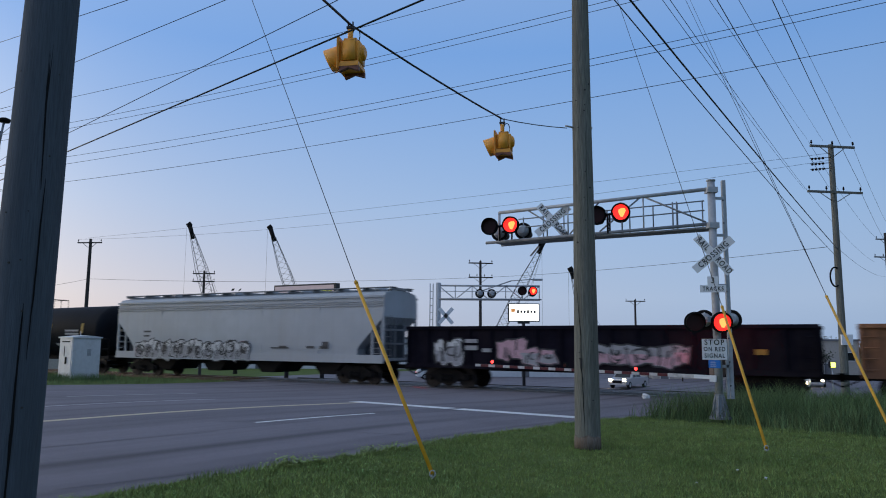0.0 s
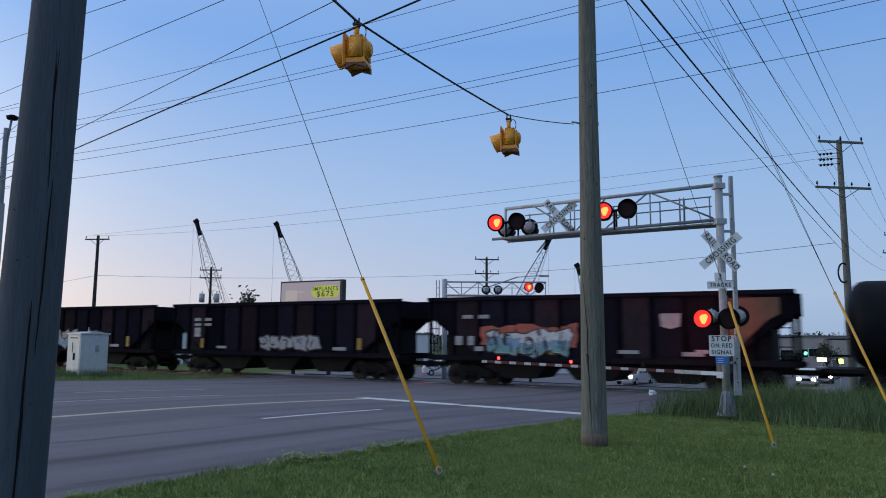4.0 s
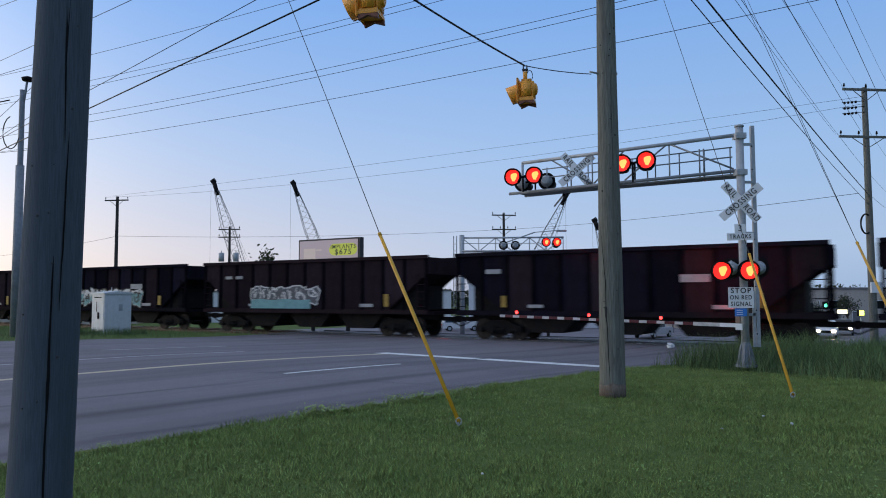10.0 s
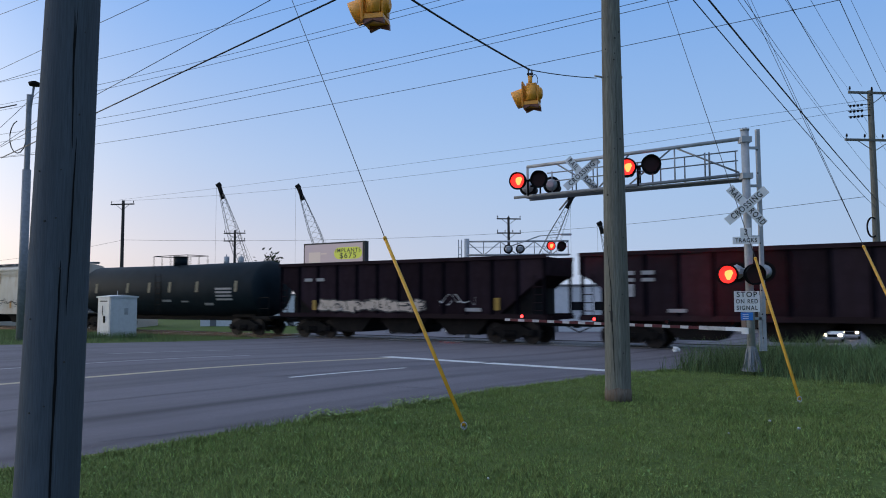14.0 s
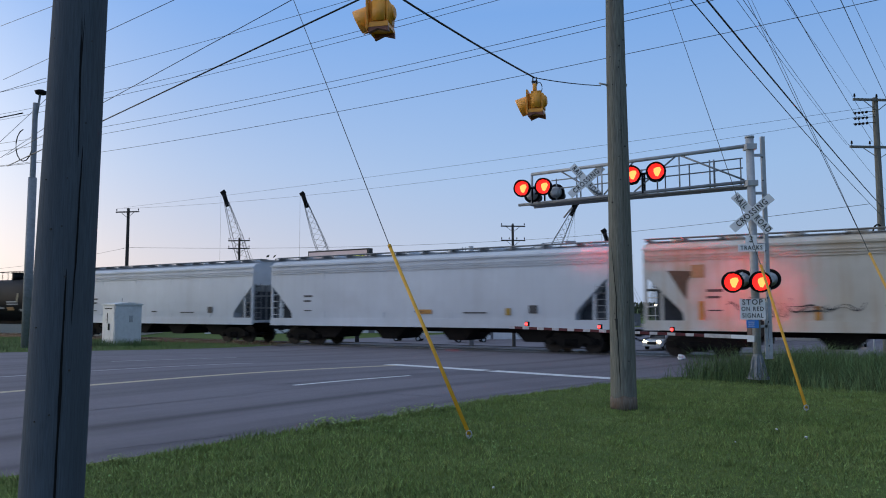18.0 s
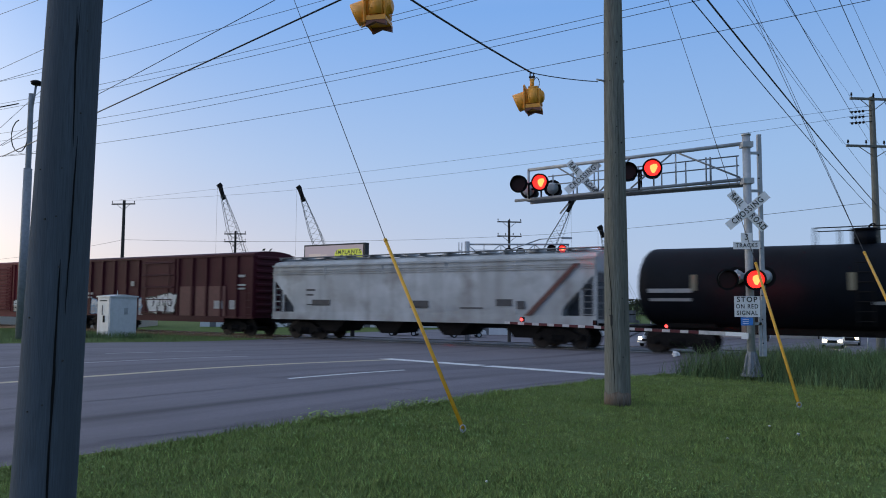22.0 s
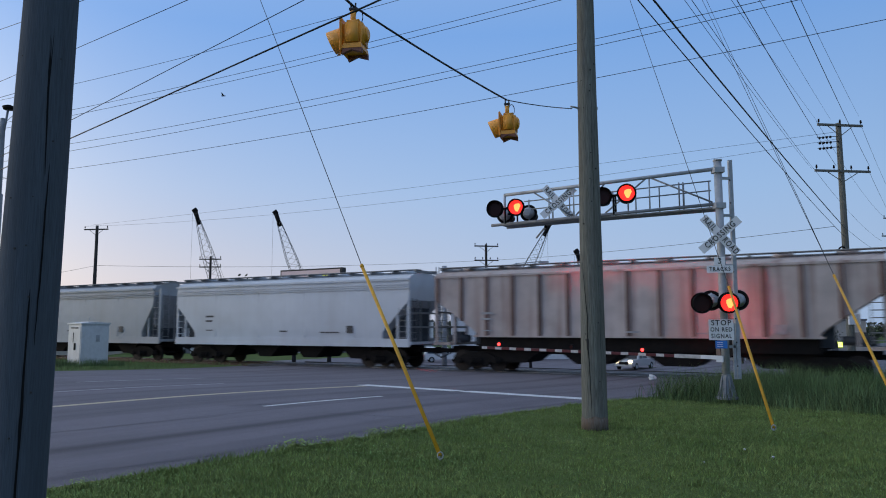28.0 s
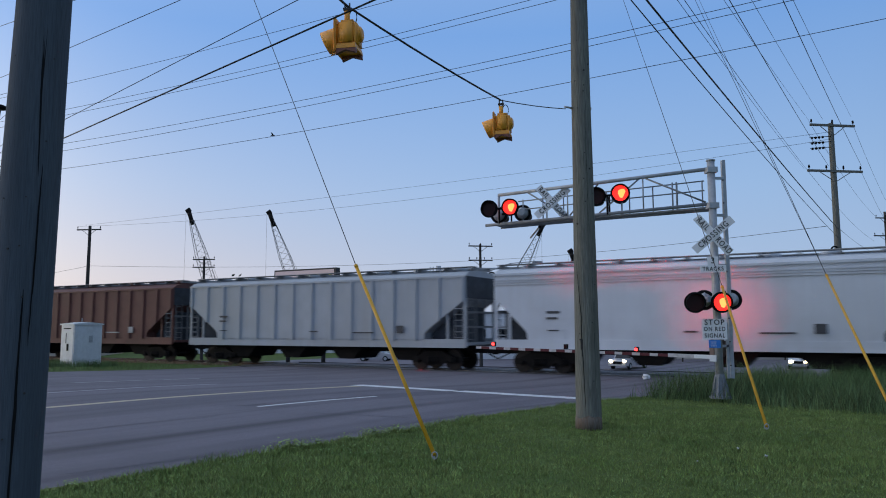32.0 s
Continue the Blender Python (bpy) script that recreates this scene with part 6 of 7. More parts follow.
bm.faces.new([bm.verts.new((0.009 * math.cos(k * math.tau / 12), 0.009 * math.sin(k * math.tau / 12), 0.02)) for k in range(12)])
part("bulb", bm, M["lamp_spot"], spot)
for a, b_ in (((1.94, 20.05, 4.9), (2.51, 19.95, 4.93)), ((2.30, 20.6, 4.85), (2.95, 20.35, 4.87)), ((4.58, 18.55, 4.99), (5.09, 18.15, 5.0)), ((4.76, 19.1, 5.1), (5.33, 18.8, 5.12))):
    bm = B()
    rod(bm, on_truss(a), on_truss(b_), 0.03, 8)
    mid_ = (on_truss(a) + on_truss(b_)) / 2
    rod(bm, mid_, Vector((mid_.x, mid_.y, 4.5)), 0.025, 8)
    part("lamp_bracket", bm, M["black"], truss)
crossbuck(truss, on_truss((3.56, 19.18, 4.96)), FRONT)
crossbuck(mast, Vector((-0.09, -0.2, 3.80)), FRONT)

for p, ph in (((6.39, 16.72, 2.19), 0), ((6.97, 16.60, 2.19), 1)):
    flasher(mast, Vector(p) - Vector((6.99, 16.95, -0.02)), FRONT, ph)
for p, ph in (((6.87, 17.38, 2.27), 0), ((7.45, 17.2, 2.27), 1)):
    flasher(mast, Vector(p) - Vector((6.99, 16.95, -0.02)), REAR, ph, beam=True)
bm = B()
rod(bm, (-0.6, -0.12, 2.28), (0.0, -0.22, 2.28), 0.03, 8)
rod(bm, (-0.12, 0.32, 2.35), (0.44, 0.15, 2.35), 0.03, 8)
box(bm, (-0.1, 0.0, 2.28), (0.42, 0.5, 0.12))
rod(bm, (-0.35, -0.1, 2.3), (-0.2, 0.2, 2.45), 0.02, 6)
part("lamp_bracket", bm, M["galv"], mast)


def plate(name, parent, at, w, h, mat, label, lines, yaw=FRONT, lift=0.009):
    bm = B()
    box(bm, (0, 0, 0), (w, 0.01, h))
    p = part(name, bm, M[mat], parent, label, at=Matrix.Translation(at) @ Matrix.Rotation(yaw, 4, "Z"))
    for text, z, size, sq in lines:
        lettering(p, text, size, Matrix.Translation((0, -lift, z)), squeeze=sq)
    return p


plate("stop_sign_plate", mast, (-0.14, -0.16, 1.595), 0.545, 0.475, "sign_white", "white sign reading stop on red signal", (("STOP", 0.155, 0.175, 0.92), ("ON RED", 0.0, 0.14, 0.80), ("SIGNAL", -0.15, 0.14, 0.82)))
plate("tracks_plate", mast, (-0.11, -0.15, 3.00), 0.58, 0.17, "sign_white", "white sign with the word tracks", (("TRACKS", 0.0, 0.135, 0.82),))
plate("number_plate", mast, (-0.11, -0.15, 3.19), 0.24, 0.20, "sign_white", "white sign with the figure three", (("3", 0.0, 0.2, 0.9),))
plate("blue_plate", mast, (-0.15, -0.16, 1.255), 0.26, 0.18, "sign_blue", "small blue sign with faint bars", ())
bm = B()
for k in range(3):
    box(bm, (-0.15, -0.172, 1.30 - 0.045 * k), (0.2, 0.004, 0.012))
part("sign_bar", bm, M["sign_white"], mast, at=Matrix.Identity(4))

# gate: mechanism on the mast, striped arm across the near lane, three red lamps
gate = thing("crossing_gate", "lowered red and white striped crossing gate arm with red lamps", "crossing gate", at=pose(6.99, 16.95, -0.02))
g0, g1 = Vector((-0.30, -0.15, 0.96)), Vector((1.56, 20.0, 1.11)) - Vector((6.99, 16.95, 0))
gl = (g1 - g0).length
gm = Matrix.Translation(g0) @ (g1 - g0).to_track_quat("X", "Z").to_matrix().to_4x4()
bm = B()
box(bm, (0.10, 0, 0), (0.44, 0.08, 0.085))
box(bm, (-0.10, 0, -0.03), (0.14, 0.12, 0.14))
part("arm_hinge", bm, M["sign_white"], gate, "white arm bracket", at=gm @ Matrix.Translation((0.0, 0, 0)))
n = 27
x = 0.32
k = 0
while x < gl - 0.02:
    w_ = min(0.24 if k % 2 else 0.19, gl - x)
    if k == 0:
        w_ = 0.6
    bm = B()
    box(bm, (x + w_ / 2, 0, 0), (w_, 0.045, 0.066 if k else 0.085))
    part("stripe", bm, M["gate_red"] if k % 2 else M["gate_white"], gate, at=gm)
    x += w_
    k += 1
for frac, ph in ((0.913, 2), (0.575, 0), (0.275, 1)):
    bm = B()
    box(bm, (0, 0, 0), (0.09, 0.09, 0.12))
    lamp = part("gate_lamp", bm, M["black"], gate, "small red gate lamp", at=gm @ Matrix.Translation((frac * gl, 0, 0.11)))
    bm = B()
    rod(bm, (0, -0.0, 0.0), (0, 0.02, 0.0), 0.042, 12)
    lens = part("lens", bm, M["lamp_lit_small"] if ph == 2 else M["lens_dark"], lamp, at=pose(0, 0.045, 0.0))
    if ph < 2:
        bm = B()
        rod(bm, (0, 0, 0), (0, 0.006, 0), 0.040, 12)
        b = part("bulb", bm, M["lamp_lit_small"], lamp, "glowing red lamp")
        BULBS.append((b, ph + 10))
bm = B()
box(bm, (0.12, 0.34, 1.15), (0.3, 0.34, 0.42))
bmesh.ops.bevel(bm, geom=bm.edges[:], offset=0.04, segments=2, affect="EDGES")
part("mechanism", bm, M["gate_box"], gate, "brown-grey gate mechanism box")
# ---------------------------------------------------------------- beyond the tracks
def crane(tip, base, width, label, mast_len=None, jib=None):
    """A lattice boom: four chords that draw together towards the head, zigzag lacing, dark head, hoist lines."""
    tip, base = Vector(tip), Vector(base)
    t = thing("crane_boom", label, "crane", group="lattice cranes", at=Matrix.Translation(base))
    d = tip - base
    n = 22
    side = Vector((1, 0, 0)) - d.normalized() * d.normalized().x
    side.normalize()
    dep = d.normalized().cross(side)
    bm = B()
    pts = []
    for i in range(n + 1):
        f = i / n
        w = width * (1.0 if f < 0.72 else 1.0 - 0.62 * (f - 0.72) / 0.28) * (0.55 + 0.45 * min(1, f / 0.15))
        c = d * f * 0.93
        pts.append([c + side * w * a + dep * w * b for a, b in ((-0.5, -0.5), (0.5, -0.5), (0.5, 0.5), (-0.5, 0.5))])
    for a, b in zip(pts, pts[1:]):
        for k in range(4):
            rod(bm, a[k], b[k], 0.055, 4)
            rod(bm, a[k], b[(k + 1) % 4], 0.03, 4)
    part("boom", bm, M["crane_steel"], t)
    bm = B()
    h = d.normalized()
    rod(bm, d * 0.90, d * 1.0, 0.42, 8, 0.5)
    rod(bm, d + side * -0.55, d + side * 0.45 + h * 0.3, 0.5, 8)
    part("head", bm, M["black"], t)
    bm = B()
    rod(bm, d * 0.98 + side * 0.3, Vector((d.x * 0.2 + side.x * 3.8, d.y * 0.2, 3.0)), 0.022, 4)
    rod(bm, d * 0.98 + side * 0.3, Vector((d.x * 0.2 + side.x * 4.6, d.y * 0.2, 3.0)), 0.022, 4)
    rod(bm, d - side * 0.6, Vector(((d - side * 0.6).x, d.y, 2.0)), 0.02, 4)
    part("hoist_line", bm, M["wire"], t)
    bm = B()
    box(bm, (0, 0, 1.4), (3.2, 3.0, 2.4))
    box(bm, (0.2, 0, 0.1), (4.2, 3.4, 0.8))
    part("cab", bm, M["crane_steel"], t)


M["crane_steel"] = material("crane_steel", (0.13, 0.135, 0.15), 0.7, grain=0.3, scale=2)
crane((-50.6, 160, 27.0), (-41.2, 160, -2.6), 2.2, "distant lattice crane boom with a black head")
crane((-33.0, 160, 26.6), (-22.4, 160, -2.6), 2.2, "distant lattice crane boom with a dark head")
crane((27.6, 160, 24.3), (14.0, 160, -2.6), 2.0, "distant lattice crane boom leaning over the street")
crane((33.5, 160, 18.0), (39.0, 160, -2.6), 1.8, "distant low lattice crane boom with a dark head")

# billboard
M["board_back"] = material("board_back", (0.03, 0.03, 0.032), 0.6, grain=0.2, scale=2)
M["screen_lilac"] = material("screen_lilac", (0.3, 0.28, 0.34), 0.5, second=(0.36, 0.30, 0.30), scale=1.0, emit=0.24, emit_color=(0.70, 0.54, 0.56))
M["screen_yellow"] = material("screen_yellow", (0.5, 0.55, 0.05), 0.5, emit=0.26, emit_color=(0.68, 0.70, 0.14))
M["screen_pale"] = material("screen_pale", (0.4, 0.35, 0.33), 0.5, emit=0.3, emit_color=(0.75, 0.62, 0.55))
M["screen_dark"] = material("screen_dark", (0.05, 0.07, 0.03), 0.5)
M["screen_white"] = material("screen_white", (0.8, 0.8, 0.75), 0.4, emit=2.2, emit_color=(1.0, 0.97, 0.86))
M["screen_orange"] = material("screen_orange", (0.7, 0.3, 0.08), 0.4, emit=0.5, emit_color=(0.9, 0.35, 0.08))
bb = thing("billboard", "lit electronic billboard advertising implants in a black frame on posts", "billboard", at=Matrix.Translation((-13.2, 84, -2.75)) @ Matrix.Rotation(radians(-31.0), 4, "Z") @ Matrix.Scale(1.17, 4, (1, 0, 0)))
bm = B()
box(bm, (0, 0.35, 9.25), (7.75, 0.7, 3.55))
part("frame", bm, M["board_back"], bb, "black billboard frame")
bm = B()
box(bm, (-0.05, -0.02, 9.25), (7.35, 0.03, 3.2))
scr = part("screen", bm, M["screen_lilac"], bb, "pale lilac display")
bm = B()
pts = []
for k in range(32):
    a = k * math.tau / 32
    pts.append((1.85 + (1.05 if math.cos(a) > 0 else -1.05) + 0.68 * math.cos(a), 9.72 + 0.68 * math.sin(a)))
prism(bm, pts, -0.05, -0.04)
part("panel", bm, M["screen_yellow"], bb, "yellow rounded panel")
lettering(bb, "IMPLANTS", 0.62, Matrix.Translation((1.85, -0.06, 10.02)), "screen_dark", 0.95)
lettering(bb, "$675", 0.85, Matrix.Translation((1.85, -0.06, 9.42)), "screen_dark", 1.05)
bm = B()
box(bm, (-2.4, -0.045, 9.2), (1.5, 0.01, 1.5))
box(bm, (-1.2, -0.045, 9.75), (0.7, 0.01, 0.16))
part("picture", bm, M["screen_pale"], bb, "pale unclear picture")
for x in (-2.2, 2.2):
    bm = B()
    rod(bm, (x, 0.4, 0), (x, 0.4, 7.7), 0.22, 12)
    part("post", bm, M["board_back"], bb)

# lit shop sign on a pole: an unlettered mark and bars
led = thing("shop_sign", "glowing white shop sign with an orange mark on a post", "sign", at=pose(10.62, 74, -2.6))
bm = B()
box(bm, (0, 0.15, 7.42), (3.2, 0.4, 1.85))
part("frame", bm, M["board_back"], led)
bm = B()
box(bm, (0, -0.06, 7.42), (3.0, 0.02, 1.66))
part("face", bm, M["screen_white"], led, "glowing white sign face")
bm = B()
box(bm, (-1.1, -0.08, 7.62), (0.4, 0.01, 0.32))
part("mark", bm, M["screen_orange"], led)
bm = B()
for k in range(6):
    box(bm, (-0.6 + k * 0.34, -0.08, 7.5), (0.2, 0.01, 0.34 if k in (0, 3) else 0.26))
part("sign_bar", bm, M["board_back"], led)
bm = B()
box(bm, (0, 0.2, 6.4), (1.2, 0.3, 0.2))
rod(bm, (0, 0.2, 0), (0, 0.2, 6.5), 0.16, 10)
part("post", bm, M["board_back"], led)

# the far crossing signal
fm = thing("crossing_signal_mast", "distant grey cantilever truss with red crossing flashers", "crossing signal", at=pose(1.15, 44.0, -0.55))
bm = B()
rod(bm, (0, 0, -0.8), (0, 0, 5.85), 0.15, 14)
part("post", bm, M["galv"], fm)
bm = B()
for x in (-0.5, -0.32):
    rod(bm, (x, 0.1, 0.5), (x, 0.1, 5.8), 0.03, 6)
for k in range(12):
    rod(bm, (-0.5, 0.1, 0.7 + k * 0.42), (-0.32, 0.1, 0.7 + k * 0.42), 0.02, 5)
part("ladder", bm, M["galv"], fm)
for z, r in ((5.68, 0.055), (4.85, 0.065)):
    bm = B()
    rod(bm, (0, 0, z), (6.15, 0, z + 0.02), r, 10)
    part("chord", bm, M["galv"], fm)
bm = B()
for k in range(6):
    x0, x1 = k * 1.02, (k + 1) * 1.02
    rod(bm, (x0, 0, 4.85 if k % 2 else 5.68), (x1, 0, 5.68 if k % 2 else 4.85), 0.03, 6)
    rod(bm, (x1, 0, 4.85), (x1, 0, 5.68), 0.025, 6)
rod(bm, (0, -0.6, 5.3), (6.0, -0.6, 5.3), 0.02, 5)
rod(bm, (0, -0.6, 4.85), (6.15, -0.6, 4.85), 0.05, 6)
part("lacing", bm, M["galv"], fm)
for x, ph in ((4.98, 0), (5.62, 1)):
    flasher(fm, Vector((x, -0.75, 5.35)), radians(0), ph, scale=1.12)
for x in (2.48, 3.2):
    flasher(fm, Vector((x, -0.3, 5.2)), radians(180), 0, scale=1.12, lit=False)
flasher(fm, Vector((5.75, 0.4, 5.35)), radians(150), 0, scale=1.12, lit=False)
bm = B()
for s in (-1, 1):
    box(bm, (0.45, -0.2, 3.85), (1.22, 0.012, 0.22), Matrix.Rotation(radians(48 * s), 3, "Y"))
part("crossbuck", bm, M["sign_white"], fm)
bm = B()
rod(bm, (2.4, -0.1, 5.3), (4.4, -0.1, 6.0), 0.04, 6)
rod(bm, (4.4, -0.1, 6.0), (5.7, -0.1, 6.1), 0.03, 6)
box(bm, (6.0, -0.1, 6.08), (0.6, 0.3, 0.1))
part("lamp_arm", bm, M["galv"], fm, "street lamp arm")

# signal cabinet on the verge
cab = thing("signal_cabinet", "white metal signal cabinet with grey door handle on the verge", "cabinet", at=Matrix.Translation((-17.55, 38.75, -0.30)) @ Matrix.Rotation(radians(-37), 4, "Z") @ Matrix.Diagonal((0.84, 0.84, 1.02, 1)))
bm = B()
box(bm, (0, 0, 1.05), (1.55, 1.75, 2.05))
bmesh.ops.bevel(bm, geom=bm.edges[:], offset=0.02, segments=2, affect="EDGES")
part("body", bm, M["cabinet"], cab)
bm = B()
prism(bm, [(-0.95, 2.06), (-0.95, 2.12), (0, 2.2), (0.95, 2.12), (0.95, 2.06)], -0.84, 0.84, "x")
part("roof", bm, M["cabinet"], cab)
bm = B()
box(bm, (0, -0.885, 1.1), (1.35, 0.03, 1.8))
dr = part("door", bm, M["cabinet"], cab)
bm = B()
box(bm, (0.12, -0.925, 0.95), (0.14, 0.05, 0.34))
box(bm, (-0.12, -0.91, 1.4), (0.04, 0.02, 0.5))
box(bm, (0.0, -0.91, 1.88), (0.85, 0.02, 0.05))
part("handle", bm, M["black"], dr)
bm = B()
box(bm, (0.79, 0.15, 1.35), (0.03, 0.24, 0.34))
part("vent", bm, M["galv"], cab)
bm = B()
rod(bm, (-0.6, 0.3, 2.1), (-0.6, 0.3, 2.42), 0.025, 8)
part("stub_pipe", bm, M["galv"], cab)
bm = B()
box(bm, (0, 0, 0.0), (1.7, 1.9, 0.12))
part("plinth", bm, M["concrete"], cab)

# ---------------------------------------------------------------- waiting vehicles
M["paint_silver"] = material("paint_silver", (0.5, 0.5, 0.52), 0.3, 0.4, grain=0.05, scale=4)
M["paint_white"] = material("paint_white", (0.72, 0.72, 0.72), 0.3, grain=0.05, scale=4)
M["paint_dark"] = material("paint_dark", (0.04, 0.045, 0.05), 0.3, 0.2, grain=0.1, scale=4)
M["glass_dark"] = material("glass_dark", (0.012, 0.014, 0.017), 0.06)
M["tyre"] = material("tyre", (0.015, 0.015, 0.015), 0.9, grain=0.2, scale=10)
M["headlight"] = material("headlight", (0.9, 0.85, 0.7), 0.3, emit=30.0, emit_color=(1.0, 0.76, 0.45))
M["taillight"] = material("taillight", (0.4, 0.02, 0.02), 0.3, emit=0.6, emit_color=(1.0, 0.05, 0.03))


def vehicle(name, label, cat, at, yaw, mat, pickup=False, lights=True, L=4.7, W=1.85, H=1.65):
    """A road vehicle: body with hood and cabin, window band, wheels, lamps. Front looks along -y before yaw."""
    x, y = at
    v = thing(name, label, cat, group="waiting vehicles", at=Matrix.Translation((x, y, ground_z(x, y))) @ Matrix.Rotation(yaw, 4, "Z"))
    h = H
    back = 0.9 if pickup else h - 0.08
    prof = [(-L / 2, 0.35), (-L / 2, 0.75), (-L / 2 + 0.15, 0.92), (-L / 2 + 1.15, 1.02), (L / 2 - 0.1, 1.02), (L / 2, 0.85), (L / 2, 0.35)]
    bm = B()
    prism(bm, prof, -W / 2, W / 2, "x")
    bmesh.ops.bevel(bm, geom=bm.edges[:], offset=0.06, segments=2, affect="EDGES")
    part("body", bm, mat, v)
    c0, c1 = -L / 2 + 1.15, (L / 2 - 1.75 if pickup else L / 2 - 0.15)
    bm = B()
    rings = []
    for z, a, b, w in ((1.0, c0, c1, W / 2 - 0.03), (h - 0.08, c0 + 0.65, c1 - 0.3, W / 2 - 0.2), (h, c0 + 0.85, c1 - 0.45, W / 2 - 0.3)):
        rings.append([Vector((-w, a, z)), Vector((w, a, z)), Vector((w, b, z)), Vector((-w, b, z))])
    loft(bm, rings)
    part("cabin", bm, mat, v)
    for s in (-1, 1):
        bm = B()
        for a, b in ((0.10, 0.48), (0.52, 0.92)):
            ya, yb = c0 + (c1 - c0) * a, c0 + (c1 - c0) * b
            q = [(s * (W / 2 - 0.035), ya + (0.25 if a < 0.2 else 0), 1.06), (s * (W / 2 - 0.035), yb, 1.06), (s * (W / 2 - 0.16), yb - 0.05, h - 0.16), (s * (W / 2 - 0.16), ya + (0.62 if a < 0.2 else 0.02), h - 0.16)]
            off = Vector((s * 0.012, 0, 0))
            bm.faces.new([bm.verts.new(Vector(p) + off) for p in (q if s > 0 else q[::-1])])
        part("side_window", bm, M["glass_dark"], v)
    bm = B()
    q = [(-W / 2 + 0.14, c0 + 0.04, 1.06), (W / 2 - 0.14, c0 + 0.04, 1.06), (W / 2 - 0.28, c0 + 0.58, h - 0.14), (-W / 2 + 0.28, c0 + 0.58, h - 0.14)]
    bm.faces.new([bm.verts.new(Vector(p) + Vector((0, -0.02, 0.012))) for p in q])
    part("windscreen", bm, M["glass_dark"], v)
    for sx in (-1, 1):
        for wy in (-L / 2 + 0.85, L / 2 - 0.95):
            bm = B()
            rod(bm, (sx * (W / 2 - 0.2), wy, 0.34), (sx * (W / 2 + 0.01), wy, 0.34), 0.34, 18)
            wh = part("wheel", bm, M["tyre"], v)
            bm = B()
            rod(bm, (sx * (W / 2), wy, 0.34), (sx * (W / 2 + 0.02), wy, 0.34), 0.2, 14)
            part("rim", bm, M["galv"], wh)
        bm = B()
        box(bm, (sx * (W / 2 - 0.26), -L / 2 - 0.01, 0.86 if pickup else 0.74), (0.30, 0.08, 0.19))
        part("headlight", bm, M["headlight"] if lights else M["galv"], v)
        bm = B()
        box(bm, (sx * (W / 2 - 0.2), L / 2 + 0.005, 0.8), (0.25, 0.04, 0.16))
        part("tail_light", bm, M["taillight"], v)
    bm = B()
    box(bm, (0, -L / 2 - 0.01, 0.66), (W - 1.0, 0.05, 0.26))
    part("grille", bm, M["black"], v)
    bm = B()
    box(bm, (0, -L / 2 - 0.03, 0.45), (W - 0.1, 0.1, 0.16))
    part("bumper", bm, M["galv"], v)


vehicle("pickup_truck", "silver pickup truck waiting with headlights on", "pickup truck", (21.07, 73.57), radians(-40), M["paint_silver"], pickup=True, L=5.4, H=1.8, W=1.95)
vehicle("car", "white car waiting with headlights on", "car", (38.2, 73.0), radians(-30), M["paint_white"], L=4.6)
vehicle("car", "grey car waiting with headlights on", "car", (42.6, 78.0), radians(-30), M["paint_dark"], L=4.6)
vehicle("suv", "white sport utility vehicle standing across the street", "car", (2.1, 88.5), radians(97), M["paint_white"], lights=False, L=4.8, H=1.8)
vehicle("car", "pale car parked on the lot beyond the tracks", "car", (-5.5, 92.0), radians(80), M["paint_silver"], lights=False, L=4.6, H=1.5)


# ---------------------------------------------------------------- buildings
M["wall_beige"] = material("wall_beige", (0.46, 0.41, 0.36), 0.9, grain=0.15, scale=4, stains=0.3, stain_color=(0.3, 0.27, 0.24), stain_scale=0.4)
M["wall_white"] = material("wall_white", (0.68, 0.68, 0.69), 0.8, grain=0.1, scale=3, stains=0.3, stain_color=(0.45, 0.44, 0.43), stain_scale=0.4)
M["roof_grey"] = material("roof_grey", (0.16, 0.16, 0.17), 0.8, grain=0.2, scale=3)
M["canvas"] = material("canvas", (0.74, 0.74, 0.75), 0.8, grain=0.08, scale=3)


def building(label, x, y, yaw, w, d, h, mat, bays=4, gable=False):
    b = thing("building", label, "building", at=Matrix.Translation((x, y, ground_z(x, y) - 0.2)) @ Matrix.Rotation(yaw, 4, "Z"))
    bm = B()
    box(bm, (0, 0, h / 2), (w, d, h))
    part("wall", bm, M[mat], b)
    bm = B()
    if gable:
        prism(bm, [(-w / 2 - 0.2, h), (w / 2 + 0.2, h), (w / 2 + 0.2, h + 0.12), (0, h + w * 0.2), (-w / 2 - 0.2, h + 0.12)], -d / 2 - 0.2, d / 2 + 0.2)
    else:
        box(bm, (0, 0, h + 0.12), (w + 0.3, d + 0.3, 0.26))
    part("roof", bm, M["roof_grey"], b)
    for k in range(bays):
        x_ = -w / 2 + w * (k + 0.5) / bays
        bm = B()
        ww, hh, zz = (1.6, 1.2, h * 0.58) if k % 3 else (1.1, 2.1, 1.05)
        box(bm, (x_, -d / 2 - 0.02, zz), (ww, 0.06, hh))
        win = part("window" if k % 3 else "door", bm, M["glass_dark"] if k % 3 else M["roof_grey"], b)
        bm = B()
        for dx in (-ww / 2, ww / 2):
            box(bm, (x_ + dx, -d / 2 - 0.04, zz), (0.09, 0.1, hh + 0.1))
        for dz in (-hh / 2, hh / 2):
            box(bm, (x_, -d / 2 - 0.04, zz + dz), (ww, 0.1, 0.09))
        part("frame", bm, M["wall_white"], win)
    return b


